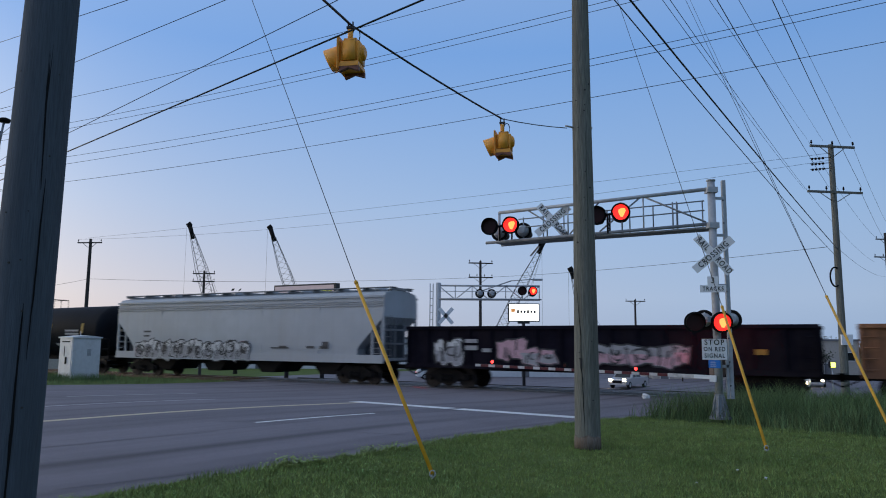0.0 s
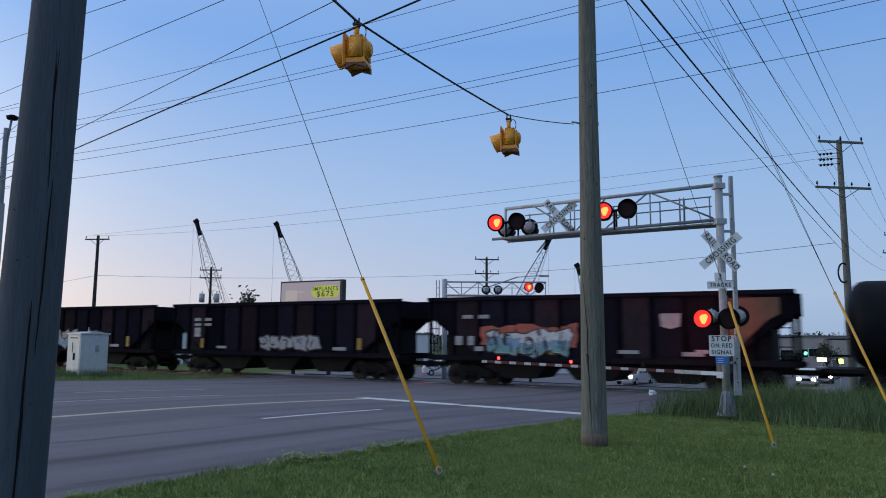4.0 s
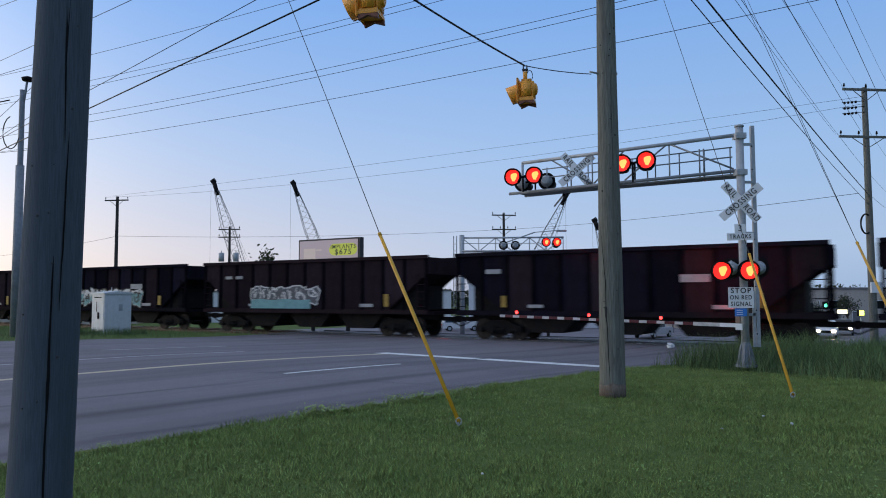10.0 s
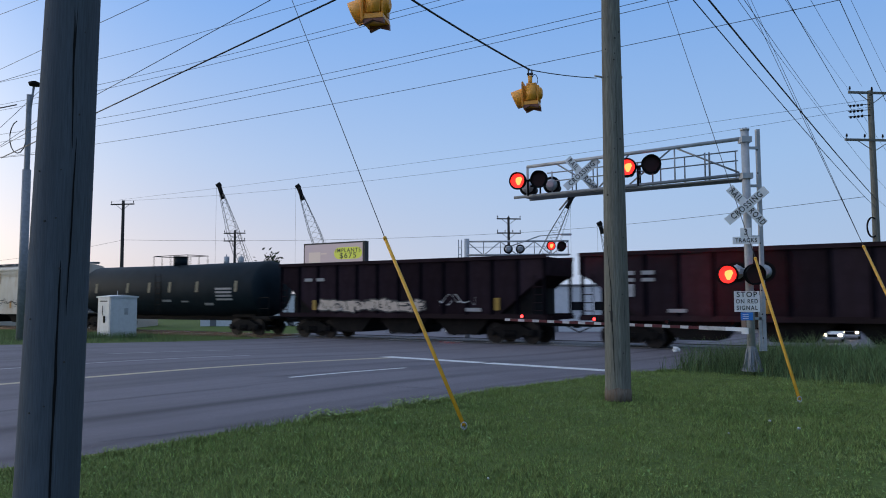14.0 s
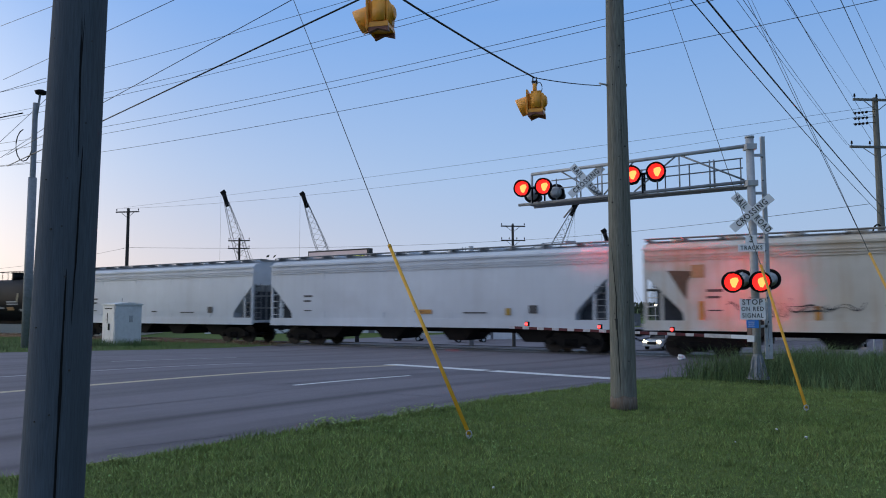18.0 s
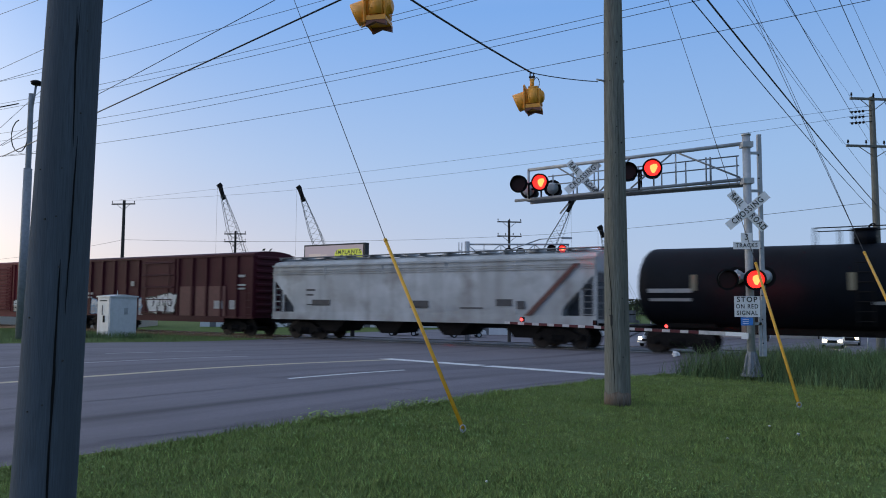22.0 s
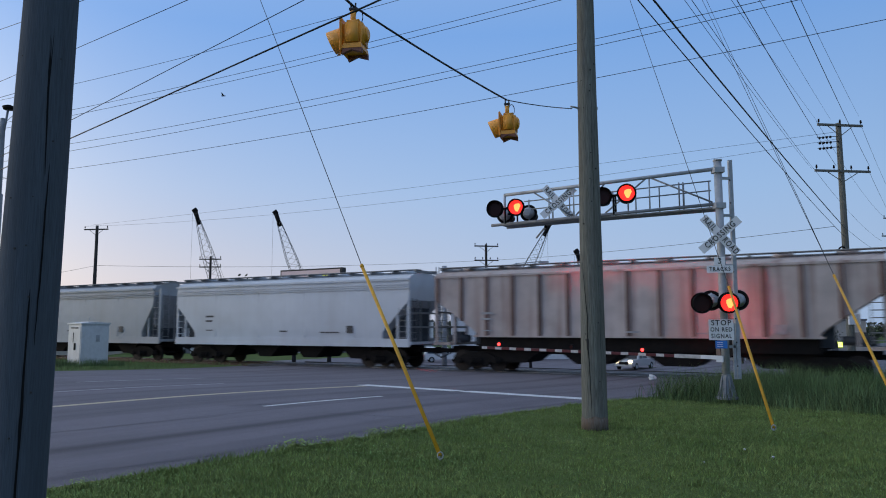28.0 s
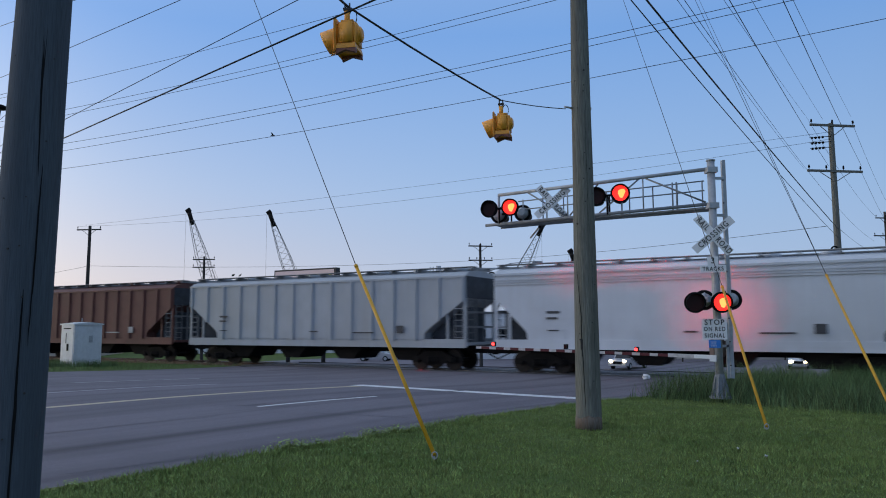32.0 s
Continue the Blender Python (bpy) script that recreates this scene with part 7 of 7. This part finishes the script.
building("low beige commercial building with a flat roof", 38.5, 96, radians(-6), 17, 9, 5.0, "wall_beige", 6)
building("long pale warehouse with a flat roof", -20, 128, radians(3), 42, 14, 5.2, "wall_white", 10)
building("beige block building beside the street", 56, 108, radians(-10), 14, 10, 5.2, "wall_beige", 5)
building("low grey workshop behind the tracks", -62, 118, radians(6), 26, 12, 5.0, "wall_beige", 7)
building("long low white shop building with a flat roof", 12.5, 100, radians(-2), 18, 9, 6.1, "wall_white", 6)
# storefront sign with illegible lettering
sg = thing("storefront_sign", "white storefront sign board with dark bars on two posts", "sign", at=pose(24.6, 82, ground_z(24.6, 82)))
bm = B()
box(bm, (0, 0, 3.5), (2.8, 0.15, 1.0))
part("board", bm, M["sign_white"], sg)
bm = B()
for k in range(7):
    box(bm, (-0.95 + k * 0.32, -0.09, 3.5), (0.22, 0.02, 0.42))
part("sign_bar", bm, M["roof_grey"], sg)
for x in (-1.1, 1.1):
    bm = B()
    rod(bm, (x, 0.05, 0), (x, 0.05, 3.0), 0.08, 8)
    part("post", bm, M["roof_grey"], sg)
# a bright yard lamp on a post before the shops
M["glow_warm"] = material("glow_warm", (0.9, 0.85, 0.7), 0.4, emit=14.0, emit_color=(1.0, 0.86, 0.6))
ya = thing("yard_lamp", "small glowing yard lamp on a grey post", "lamp", at=pose(24.36, 88, ground_z(24.36, 88)))
bm = B()
rod(bm, (0, 0.1, 0), (0, 0.1, 4.4), 0.07, 8)
part("post", bm, M["galv"], ya)
bm = B()
box(bm, (0, 0, 4.36), (0.4, 0.3, 0.2))
hd = part("head", bm, M["black"], ya)
bm = B()
rod(bm, (0, -0.17, 4.30), (0, -0.13, 4.30), 0.16, 12)
part("lens", bm, M["glow_warm"], hd)
# a yellow-green light on a post far down the street
yl = thing("street_signal", "small glowing yellow-green street signal on a post", "traffic light", at=pose(34.2, 60, ground_z(34.2, 60)))
M["glow_lime"] = material("glow_lime", (0.6, 0.7, 0.1), 0.4, emit=5.0, emit_color=(0.75, 0.95, 0.12))
bm = B()
rod(bm, (0, 0, 0), (0, 0, 2.6), 0.06, 8)
part("post", bm, M["galv"], yl)
bm = B()
box(bm, (0, 0, 2.75), (0.45, 0.3, 0.5))
hd = part("head", bm, M["black"], yl)
bm = B()
box(bm, (0, -0.17, 2.75), (0.36, 0.03, 0.4))
part("lens", bm, M["glow_lime"], hd)


# a green light on a post and a lit board under the trees
M["glow_green"] = material("glow_green", (0.1, 0.7, 0.4), 0.4, emit=4.0, emit_color=(0.12, 0.95, 0.45))
gl = thing("street_signal", "small green traffic light on a post across the tracks", "traffic light", at=pose(44.35, 85, ground_z(44.35, 85)))
bm = B()
rod(bm, (0, 0, 0), (0, 0, 3.1), 0.06, 8)
part("post", bm, M["galv"], gl)
bm = B()
box(bm, (0, 0, 2.99), (0.5, 0.3, 0.9))
hd = part("head", bm, M["black"], gl)
bm = B()
rod(bm, (0, -0.19, 2.99), (0, -0.16, 2.99), 0.2, 14)
part("lens", bm, M["glow_green"], hd)
M["glow_cream"] = material("glow_cream", (0.8, 0.75, 0.5), 0.4, emit=1.6, emit_color=(1.0, 0.93, 0.62))
lb = thing("lit_board", "small glowing cream sign board on a post", "sign", at=pose(45.72, 84, ground_z(45.72, 84)))
bm = B()
rod(bm, (0, 0.05, 0), (0, 0.05, 2.10), 0.07, 8)
part("post", bm, M["galv"], lb)
bm = B()
box(bm, (0, 0, 2.30), (1.3, 0.16, 0.6))
fr = part("frame", bm, M["board_back"], lb)
bm = B()
box(bm, (0, -0.09, 2.30), (1.18, 0.03, 0.48))
part("face", bm, M["glow_cream"], fr)


# ---------------------------------------------------------------- far trees
M["leaf_far"] = material("leaf_far", (0.03, 0.045, 0.02), 0.9, second=(0.05, 0.06, 0.028), scale=1.0, grain=0.3)
M["bark"] = material("bark", (0.06, 0.05, 0.04), 0.9, grain=0.4, scale=5)


def tree(x, y, h, spread, seed, leaves=900):
    rnd = random.Random(seed)
    z0 = ground_z(x, y)
    t = thing("tree", "small dark broadleaf tree beyond the tracks", "tree", group="distant trees", at=pose(x, y, z0))
    bm = B()
    rod(bm, (0, 0, -0.1), (0.1, 0, h * 0.5), h * 0.03, 8, h * 0.018)
    ends = []
    for k in range(9):
        a, e = rnd.uniform(0, 6.28), rnd.uniform(0.5, 1.3)
        p = Vector((math.cos(a) * math.cos(e), math.sin(a) * math.cos(e), math.sin(e))) * rnd.uniform(0.3, 0.5) * h
        p = Vector((p.x * spread, p.y * spread, p.z + h * 0.42))
        rod(bm, (0.08, 0, h * rnd.uniform(0.3, 0.48)), p, h * 0.012, 5, h * 0.004)
        ends.append(p)
    part("trunk", bm, M["bark"], t)
    vs, fs = [], []
    for k in range(leaves):
        c = rnd.choice(ends) + Vector((rnd.gauss(0, 0.13) * h * spread, rnd.gauss(0, 0.13) * h * spread, rnd.gauss(0, 0.09) * h))
        s = rnd.uniform(0.018, 0.035) * h
        ax = Vector((rnd.gauss(0, 1), rnd.gauss(0, 1), rnd.gauss(0, 1))).normalized()
        u = ax.orthogonal().normalized()
        v = ax.cross(u)
        i = len(vs)
        vs += [c - u * s, c + v * s * 0.5, c + u * s, c - v * s * 0.5]
        fs.append((i, i + 1, i + 2, i + 3))
    me = bpy.data.meshes.new("crown")
    me.from_pydata(vs, [], fs)
    me.materials.append(M["leaf_far"])
    ob = new("crown", me)
    ob.parent = t


for x, y, h, s, sd in ((-24.6, 100, 10.4, 0.33, 1), (-74, 130, 9, 1.1, 2), (-86, 132, 10, 1.2, 3), (36.5, 84, 4.2, 1.0, 4), (31, 86, 3.4, 1.1, 5), (62, 92, 6.0, 1.0, 6), (48.5, 88, 4.5, 0.6, 7), (45.3, 90, 3.4, 0.9, 8)):
    tree(x, y, h, s, sd)
# a low belt of distant woods along the horizon, many small leaf clumps
rng = np.random.default_rng(21)
n = 30000
px = rng.uniform(-330, 260, n)
py = 250 + rng.uniform(-14, 14, n)
crown = 5.6 + 1.6 * np.sin(px * 0.11) * np.sin(px * 0.047 + 1) + 1.0 * np.sin(px * 0.37 + 2)
pz = -2.6 + crown * rng.uniform(0, 1, n) ** 0.7
ax = rng.normal(0, 1, (n, 2, 3))
ax /= np.linalg.norm(ax, axis=2, keepdims=True)
size = rng.uniform(0.35, 0.8, n)[:, None]
c = np.stack([px, py, pz], 1)
v = np.stack([c - ax[:, 0] * size, c + ax[:, 1] * size * 0.7, c + ax[:, 0] * size, c - ax[:, 1] * size * 0.7], 1)
me = bpy.data.meshes.new("far_woods")
me.vertices.add(n * 4)
me.vertices.foreach_set("co", v.reshape(-1))
me.loops.add(n * 4)
me.loops.foreach_set("vertex_index", np.arange(n * 4))
me.polygons.add(n)
me.polygons.foreach_set("loop_start", np.arange(0, n * 4, 4))
me.update(calc_edges=True)
me.materials.append(M["leaf_far"])
tagged(new("far_woods", me), "low dark belt of distant woods along the horizon", kind="stuff")
# ---------------------------------------------------------------- grass
def blades(name, spots, mat, label, h, w, bend=0.4, seed=1, seg=1):
    """Many single blades of grass as one sheet of geometry. spots: array of x, y, z, height factor."""
    rng = np.random.default_rng(seed)
    n = len(spots)
    ang_ = rng.uniform(0, math.tau, n)
    hh = h * spots[:, 3] * rng.uniform(0.6, 1.3, n)
    lean = rng.uniform(0.05, bend, n) * hh
    la = rng.uniform(0, math.tau, n)
    dx, dy = np.cos(ang_) * w / 2, np.sin(ang_) * w / 2
    base = spots[:, :3]
    if seg == 1:
        v = np.empty((n, 3, 3))
        v[:, 0] = base + np.stack([dx, dy, np.zeros(n) - 0.005], 1)
        v[:, 1] = base - np.stack([dx, dy, np.zeros(n) + 0.005], 1)
        v[:, 2] = base + np.stack([np.cos(la) * lean, np.sin(la) * lean, hh], 1)
        idx = np.arange(n * 3).reshape(n, 3)
        per = 3
    else:
        v = np.empty((n, 5, 3))
        v[:, 0] = base + np.stack([dx, dy, np.zeros(n) - 0.01], 1)
        v[:, 1] = base - np.stack([dx, dy, np.zeros(n) + 0.01], 1)
        mid = base + np.stack([np.cos(la) * lean * 0.35, np.sin(la) * lean * 0.35, hh * 0.6], 1)
        v[:, 2] = mid - np.stack([dx * 0.7, dy * 0.7, np.zeros(n)], 1)
        v[:, 3] = mid + np.stack([dx * 0.7, dy * 0.7, np.zeros(n)], 1)
        v[:, 4] = base + np.stack([np.cos(la) * lean, np.sin(la) * lean, hh], 1)
        k = np.arange(n)[:, None] * 5
        idx = np.concatenate([k + [[0, 1, 2]], k + [[0, 2, 3]], k + [[3, 2, 4]]], 1).reshape(-1, 3)
        per = 5
    me = bpy.data.meshes.new(name)
    me.vertices.add(n * per)
    me.vertices.foreach_set("co", v.reshape(-1))
    m = len(idx)
    me.loops.add(m * 3)
    me.loops.foreach_set("vertex_index", idx.reshape(-1))
    me.polygons.add(m)
    me.polygons.foreach_set("loop_start", np.arange(0, m * 3, 3))
    me.update(calc_edges=True)
    me.materials.append(mat)
    return tagged(new(name, me), label, kind="stuff")


def np_ground(x, y):
    q = (x - C0.x) * NN.x + (y - C0.y) * NN.y
    k = np.clip((q + 19) / 15, 0, 1)
    return -0.30 * k * k * (3 - 2 * k)


def in_weeds(x, y):
    return (x - 5.0) * 0.759 + (y - 18.2) * 0.651


rng = np.random.default_rng(7)
n = 760000
px = rng.uniform(-9, 17, n)
py = rng.uniform(4.5, 22, n)
pw = px * RN.x + py * RN.y
d = np.hypot(px, py)
edge = EDGE + 0.10 * np.sin(px * 2.1) + 0.07 * np.sin(px * 5.3 + py * 3.0)
ok = (pw < edge) & (in_weeds(px, py) < 0.6) & (np.abs(px) < 0.72 * py + 1.0) & (rng.uniform(0, 1, n) < np.clip(11.0 / d, 0.3, 1))
px, py, pw = px[ok], py[ok], pw[ok]
tuft = 0.75 + 0.5 * np.abs(np.sin(px * 3.1 + 1.3 * np.sin(py * 2.3)) * np.sin(py * 2.7 + 1.1 * np.sin(px * 1.9)))
tuft *= 0.75 + 0.55 * np.abs(np.sin(px * 8.7 + 2.0 * np.sin(py * 5.1)) * np.sin(py * 8.1 + 1.7 * np.sin(px * 6.3)))
tuft += np.where(pw > EDGE - 0.35, 0.7, 0)
blades("lawn_grass", np.stack([px, py, np_ground(px, py), tuft], 1), M["blade"], "short mown lawn grass, ragged along the road", 0.044, 0.0095, 1.25, 3)
# clover and small broad leaves between the blades, in patches
n = 36000
px = rng.uniform(-9, 17, n)
py = rng.uniform(4.5, 17, n)
patch = np.sin(px * 0.9 + 1.7 * np.sin(py * 0.6)) * np.sin(py * 1.1 + 1.2 * np.sin(px * 0.7)) + 0.5 * np.sin(px * 3.3 + 2) * np.sin(py * 2.9)
pw = px * RN.x + py * RN.y
ok = (pw < EDGE - 0.1) & (in_weeds(px, py) < 0.4) & (np.abs(px) < 0.72 * py + 1.0) & (patch + rng.normal(0, 0.25, n) > 0.25)
px, py = px[ok], py[ok]
n = len(px)
la, sz = rng.uniform(0, math.tau, n), rng.uniform(0.008, 0.017, n)
pz = np_ground(px, py) + rng.uniform(0.022, 0.050, n)
tilt = rng.normal(0, 0.4, n)
v = np.empty((n, 4, 3))
for k, (ca_, sa_) in enumerate(((1.0, 0.0), (0.0, 0.8), (-1.0, 0.0), (0.0, -0.8))):
    v[:, k, 0] = px + sz * (ca_ * np.cos(la) - sa_ * np.sin(la))
    v[:, k, 1] = py + sz * (ca_ * np.sin(la) + sa_ * np.cos(la))
    v[:, k, 2] = pz + sz * ca_ * tilt
me = bpy.data.meshes.new("clover")
me.vertices.add(n * 4)
me.vertices.foreach_set("co", v.reshape(-1))
me.loops.add(n * 4)
me.loops.foreach_set("vertex_index", np.arange(n * 4))
me.polygons.add(n)
me.polygons.foreach_set("loop_start", np.arange(0, n * 4, 4))
me.update(calc_edges=True)
me.materials.append(M["clover"])
tagged(new("clover", me), "patches of clover and small broad leaves in the lawn", kind="stuff")
# rank weeds round the mast and along the tracks
n = 240000
px = rng.uniform(4, 40, n)
py = rng.uniform(2, 30, n)
pw = px * RN.x + py * RN.y
pq = (px - C0.x) * NN.x + (py - C0.y) * NN.y
dw = in_weeds(px, py)
ok = (pw < EDGE - 0.15) & (dw > 0) & (pq < -2.0) & (rng.uniform(0, 1, n) < np.clip(0.4 + dw * 0.5, 0, 1))
px, py, dw, pw = px[ok], py[ok], dw[ok], pw[ok]
hf = np.clip(0.42 + dw * 0.4, 0.42, 1.05) * np.clip(0.62 + (EDGE - pw) * 0.35, 0.55, 1.0) * (0.85 + 0.35 * np.sin(px * 1.7) * np.sin(py * 2.1 + 1))
hf *= 1 + 1.05 * np.exp(-((px - 6.1) ** 2 + (py - 18.0) ** 2) / 2.0)
blades("weeds", np.stack([px, py, np_ground(px, py), hf], 1), M["weed"], "tall rank weeds around the crossing mast", 0.60, 0.011, 0.95, 5, seg=2)
# verge on the far side of the road
n = 60000
px = rng.uniform(-60, -5, n)
py = rng.uniform(24, 62, n)
pw = px * RN.x + py * RN.y
pq = (px - C0.x) * NN.x + (py - C0.y) * NN.y
ok = (pw > FAR_EDGE) & (pq < -2.2) & (pw < FAR_EDGE + 22)
px, py = px[ok], py[ok]
blades("verge_grass", np.stack([px, py, np_ground(px, py), np.ones(len(px))], 1), M["weed"], "rough green verge grass beside the road", 0.16, 0.02, 0.8, 9)
n = 1500
px = rng.uniform(-19.5, -15.5, n)
py = rng.uniform(36.6, 38.6, n)
blades("weed_tuft", np.stack([px, py, np_ground(px, py) - 0.02, np.ones(n)], 1), M["weed"], "weeds round the cabinet's foot", 0.34, 0.02, 0.6, 11)
# broad-leaved weeds along the lawn's ragged edge
vs, fs = [], []
for k, (u, back, size, count) in enumerate(((4.6, 0.10, 0.10, 26), (6.55, 0.10, 0.20, 70), (6.95, 0.16, 0.15, 46), (7.6, 0.12, 0.13, 40), (8.1, 0.10, 0.17, 60), (8.55, 0.12, 0.17, 60),
                                             (9.0, 0.18, 0.14, 40), (9.9, 0.12, 0.13, 36), (10.6, 0.15, 0.12, 30), (12.2, 0.12, 0.12, 30), (3.6, 0.2, 0.12, 30))):
    r_ = random.Random(40 + k)
    p = uw(u, EDGE - back)
    p.z = ground_z(p.x, p.y)
    for j in range(count * 3):
        # each leaf on its own short stem, leaning out from the clump
        a, e = r_.uniform(0, 6.28), r_.uniform(0.25, 1.3)
        l = size * r_.uniform(0.3, 0.85)
        out = Vector((math.cos(a) * math.cos(e), math.sin(a) * math.cos(e), math.sin(e))) * l
        foot = Vector((r_.gauss(0, 0.55) * size, r_.gauss(0, 0.55) * size, 0))
        b_ = r_.uniform(0, 6.28)
        tip = Vector((math.cos(b_), math.sin(b_), r_.uniform(-0.5, 0.3))) * size * r_.uniform(0.14, 0.28)
        wide = Vector((-math.sin(b_), math.cos(b_), r_.uniform(-0.3, 0.3))) * size * r_.uniform(0.05, 0.10)
        foot += p
        c = foot + out
        i = len(vs)
        vs += [c - tip * 0.5, c + wide, c + tip * 0.6, c - wide, foot + Vector((0.003, 0, 0)), foot - Vector((0.003, 0, 0))]
        fs += [(i, i + 1, i + 2, i + 3), (i + 4, i + 5, i)]
me = bpy.data.meshes.new("edge_weeds")
me.from_pydata(vs, [], fs)
me.materials.append(M["blade"])
tagged(new("edge_weeds", me), "leafy green weed clumps along the lawn's ragged edge", kind="stuff")


# ---------------------------------------------------------------- small things on the ground
M["litter"] = material("litter", (0.72, 0.72, 0.72), 0.6, grain=0.1, scale=20)


def litter(x, y, s, seed, label):
    r_ = random.Random(seed)
    bm = B()
    bmesh.ops.create_icosphere(bm, subdivisions=2, radius=s)
    for v in bm.verts:
        v.co *= r_.uniform(0.6, 1.2)
        v.co.z *= 0.8
    solid("paper_litter", bm, M["litter"], label, "litter", at=pose(x, y, ground_z(x, y) + s * 0.55))


litter(8.44, 27.3, 0.15, 1, "crumpled white litter at the road's edge")
litter(0.36, 6.78, 0.014, 2, "small white scrap lying in the lawn")
litter(4.4, 9.3, 0.022, 3, "small white scrap lying in the lawn")
litter(3.4, 9.0, 0.015, 4, "tiny pale scrap lying in the lawn")
litter(4.3, 9.9, 0.018, 5, "tiny pale scrap lying in the lawn")


# cracks and tar seams across the asphalt
def seam(pts, width, lift=0.003, label="dark crack sealed with tar in the asphalt"):
    verts, faces = [], []
    for i, (u, w) in enumerate(pts):
        a = pts[max(0, i - 1)]
        b = pts[min(len(pts) - 1, i + 1)]
        tu, tw = b[0] - a[0], b[1] - a[1]
        l = math.hypot(tu, tw) or 1
        k = width * (0.5 + 0.5 * abs(noise.noise(Vector((u * 1.3, w * 1.3, 2))))) * (0.25 if i in (0, len(pts) - 1) else 1)
        for s in (-1, 1):
            p = uw(u - s * tw / l * k, w + s * tu / l * k)
            verts.append((p.x, p.y, ground_z(p.x, p.y) + lift))
        if i:
            j = 2 * i
            faces.append((j - 2, j - 1, j + 1, j))
    me = bpy.data.meshes.new("road_seam")
    me.from_pydata(verts, [], faces)
    me.materials.append(M["tar"])
    return tagged(new("road_seam", me), label, kind="structure")


def wobble(u0, w0, u1, w1, amp, n=40, seed=0):
    return [(u0 + (u1 - u0) * k / n + amp * noise.noise(Vector((k * 0.35, seed, 0))), w0 + (w1 - w0) * k / n + amp * noise.noise(Vector((k * 0.35, seed, 7)))) for k in range(n + 1)]


seam(wobble(-8.0, 12.95, 8.5, 12.28, 0.12, 90, 1), 0.026)
seam(wobble(9.7, 13.42, 19.5, 13.12, 0.14, 70, 2), 0.030)
seam(wobble(9.75, 11.15, 10.35, 9.2, 0.12, 24, 3), 0.022)
seam(wobble(7.6, 15.45, 10.2, 14.95, 0.10, 24, 4), 0.022)
seam(wobble(9.35, 13.75, 10.5, 13.0, 0.10, 16, 5), 0.028)
seam(wobble(9.7, 12.75, 10.9, 12.35, 0.10, 16, 6), 0.024)
seam(wobble(3.9, 8.85, 6.2, 8.48, 0.06, 24, 7), 0.016)
seam(wobble(10.8, 14.3, 12.2, 14.0, 0.08, 16, 8), 0.020)


# ---------------------------------------------------------------- a bird in the sky
bird = thing("bird", "small dark bird gliding over the street", "bird")
bm = B()
rings = []
for x, r in ((-0.2, 0.01), (-0.12, 0.04), (0.0, 0.055), (0.12, 0.04), (0.2, 0.012)):
    rings.append([Vector((x, r * math.cos(k * math.tau / 8), r * math.sin(k * math.tau / 8))) for k in range(8)])
loft(bm, rings, True)
part("body", bm, M["black"], bird)
for s in (-1, 1):
    bm = B()
    prism(bm, [(-0.06, s * 0.03), (0.06, s * 0.03), (0.03, s * 0.25), (-0.09, s * 0.42), (-0.1, s * 0.3)], 0.0, 0.012, "z")
    part("wing", bm, M["black"], bird, at=pose(0, 0, 0.02, s * 22, 0, 0))
# ---------------------------------------------------------------- what moves
def motions():
    for car, mid, L, what in TRAIN:
        rows = []
        for t in (0.0, 16.0, 32.0):
            p = C0 + DN * (mid + SPEED * (t - 16.0)) + Vector((0, 0, RAIL_Z))
            rows.append((t, Matrix.Translation(p) @ Matrix.Rotation(ang, 4, "Z")))
        walk(car, rows)
    # the crossing lamps flash in turn: a bulb stands lit before its lens, or drops back behind it
    half, first = 0.6145, 10.006 - 17 * 0.6145
    for bulb, phase in BULBS:
        sign = 1 if phase >= 10 else -1
        ahead, behind = (0.068, 0.02) if phase >= 10 else (-0.034, 0.06)
        rows = [(0.0, None)]
        k = 0
        while first + k * half < 32.6:
            # even steps light the lamp of phase 1, odd ones that of phase 0; each fades a little after the other comes on
            if ((k % 2) == 0) == (phase % 10 == 1):
                t = first + k * half
                for tt, y in ((t - 0.0334, behind), (t, ahead), (t + half, ahead), (t + half + 0.0334, behind)):
                    if tt <= 0.0:
                        rows[0] = (0.0, pose(0, y, 0))
                    elif tt < 32.0:
                        rows.append((tt, pose(0, y, 0)))
            k += 1
        rows[0] = (0.0, rows[0][1] if rows[0][1] is not None else rows[1][1])
        rows.append((32.0, rows[-1][1]))
        walk(bulb, rows)
    # the bird glides down across the sky
    way = ((0, -52, 62), (20, -27.7, 32), (23.5, -23.24, 26.4), (24, -22.61, 25.65), (25, -21.13, 24.24),
           (27.5, -17.55, 21.89), (28, -16.98, 20.95), (29, -15.72, 20.02), (30, -14.62, 19.12), (31, -13.33, 18.25),
           (32, -12.24, 17.57))
    walk(bird, [(t, Matrix.Translation((x, 60.0, z))) for t, x, z in way])
    # wheels: one turn of the axle keyed, the same for all
    rows = [(i / 30.0, pose(0, 0, 0, 0, math.degrees(SPEED / 0.457) * i / 30.0, 0)) for i in range(int(32 * 30) + 1)]
    lead = WHEELS[0]
    walk(lead, rows)
    for w in WHEELS[1:]:
        w.rotation_mode = "QUATERNION"
        w.animation_data_create()
        w.animation_data.action = lead.animation_data.action
        w.animation_data.action_slot = lead.animation_data.action_slot


motions()
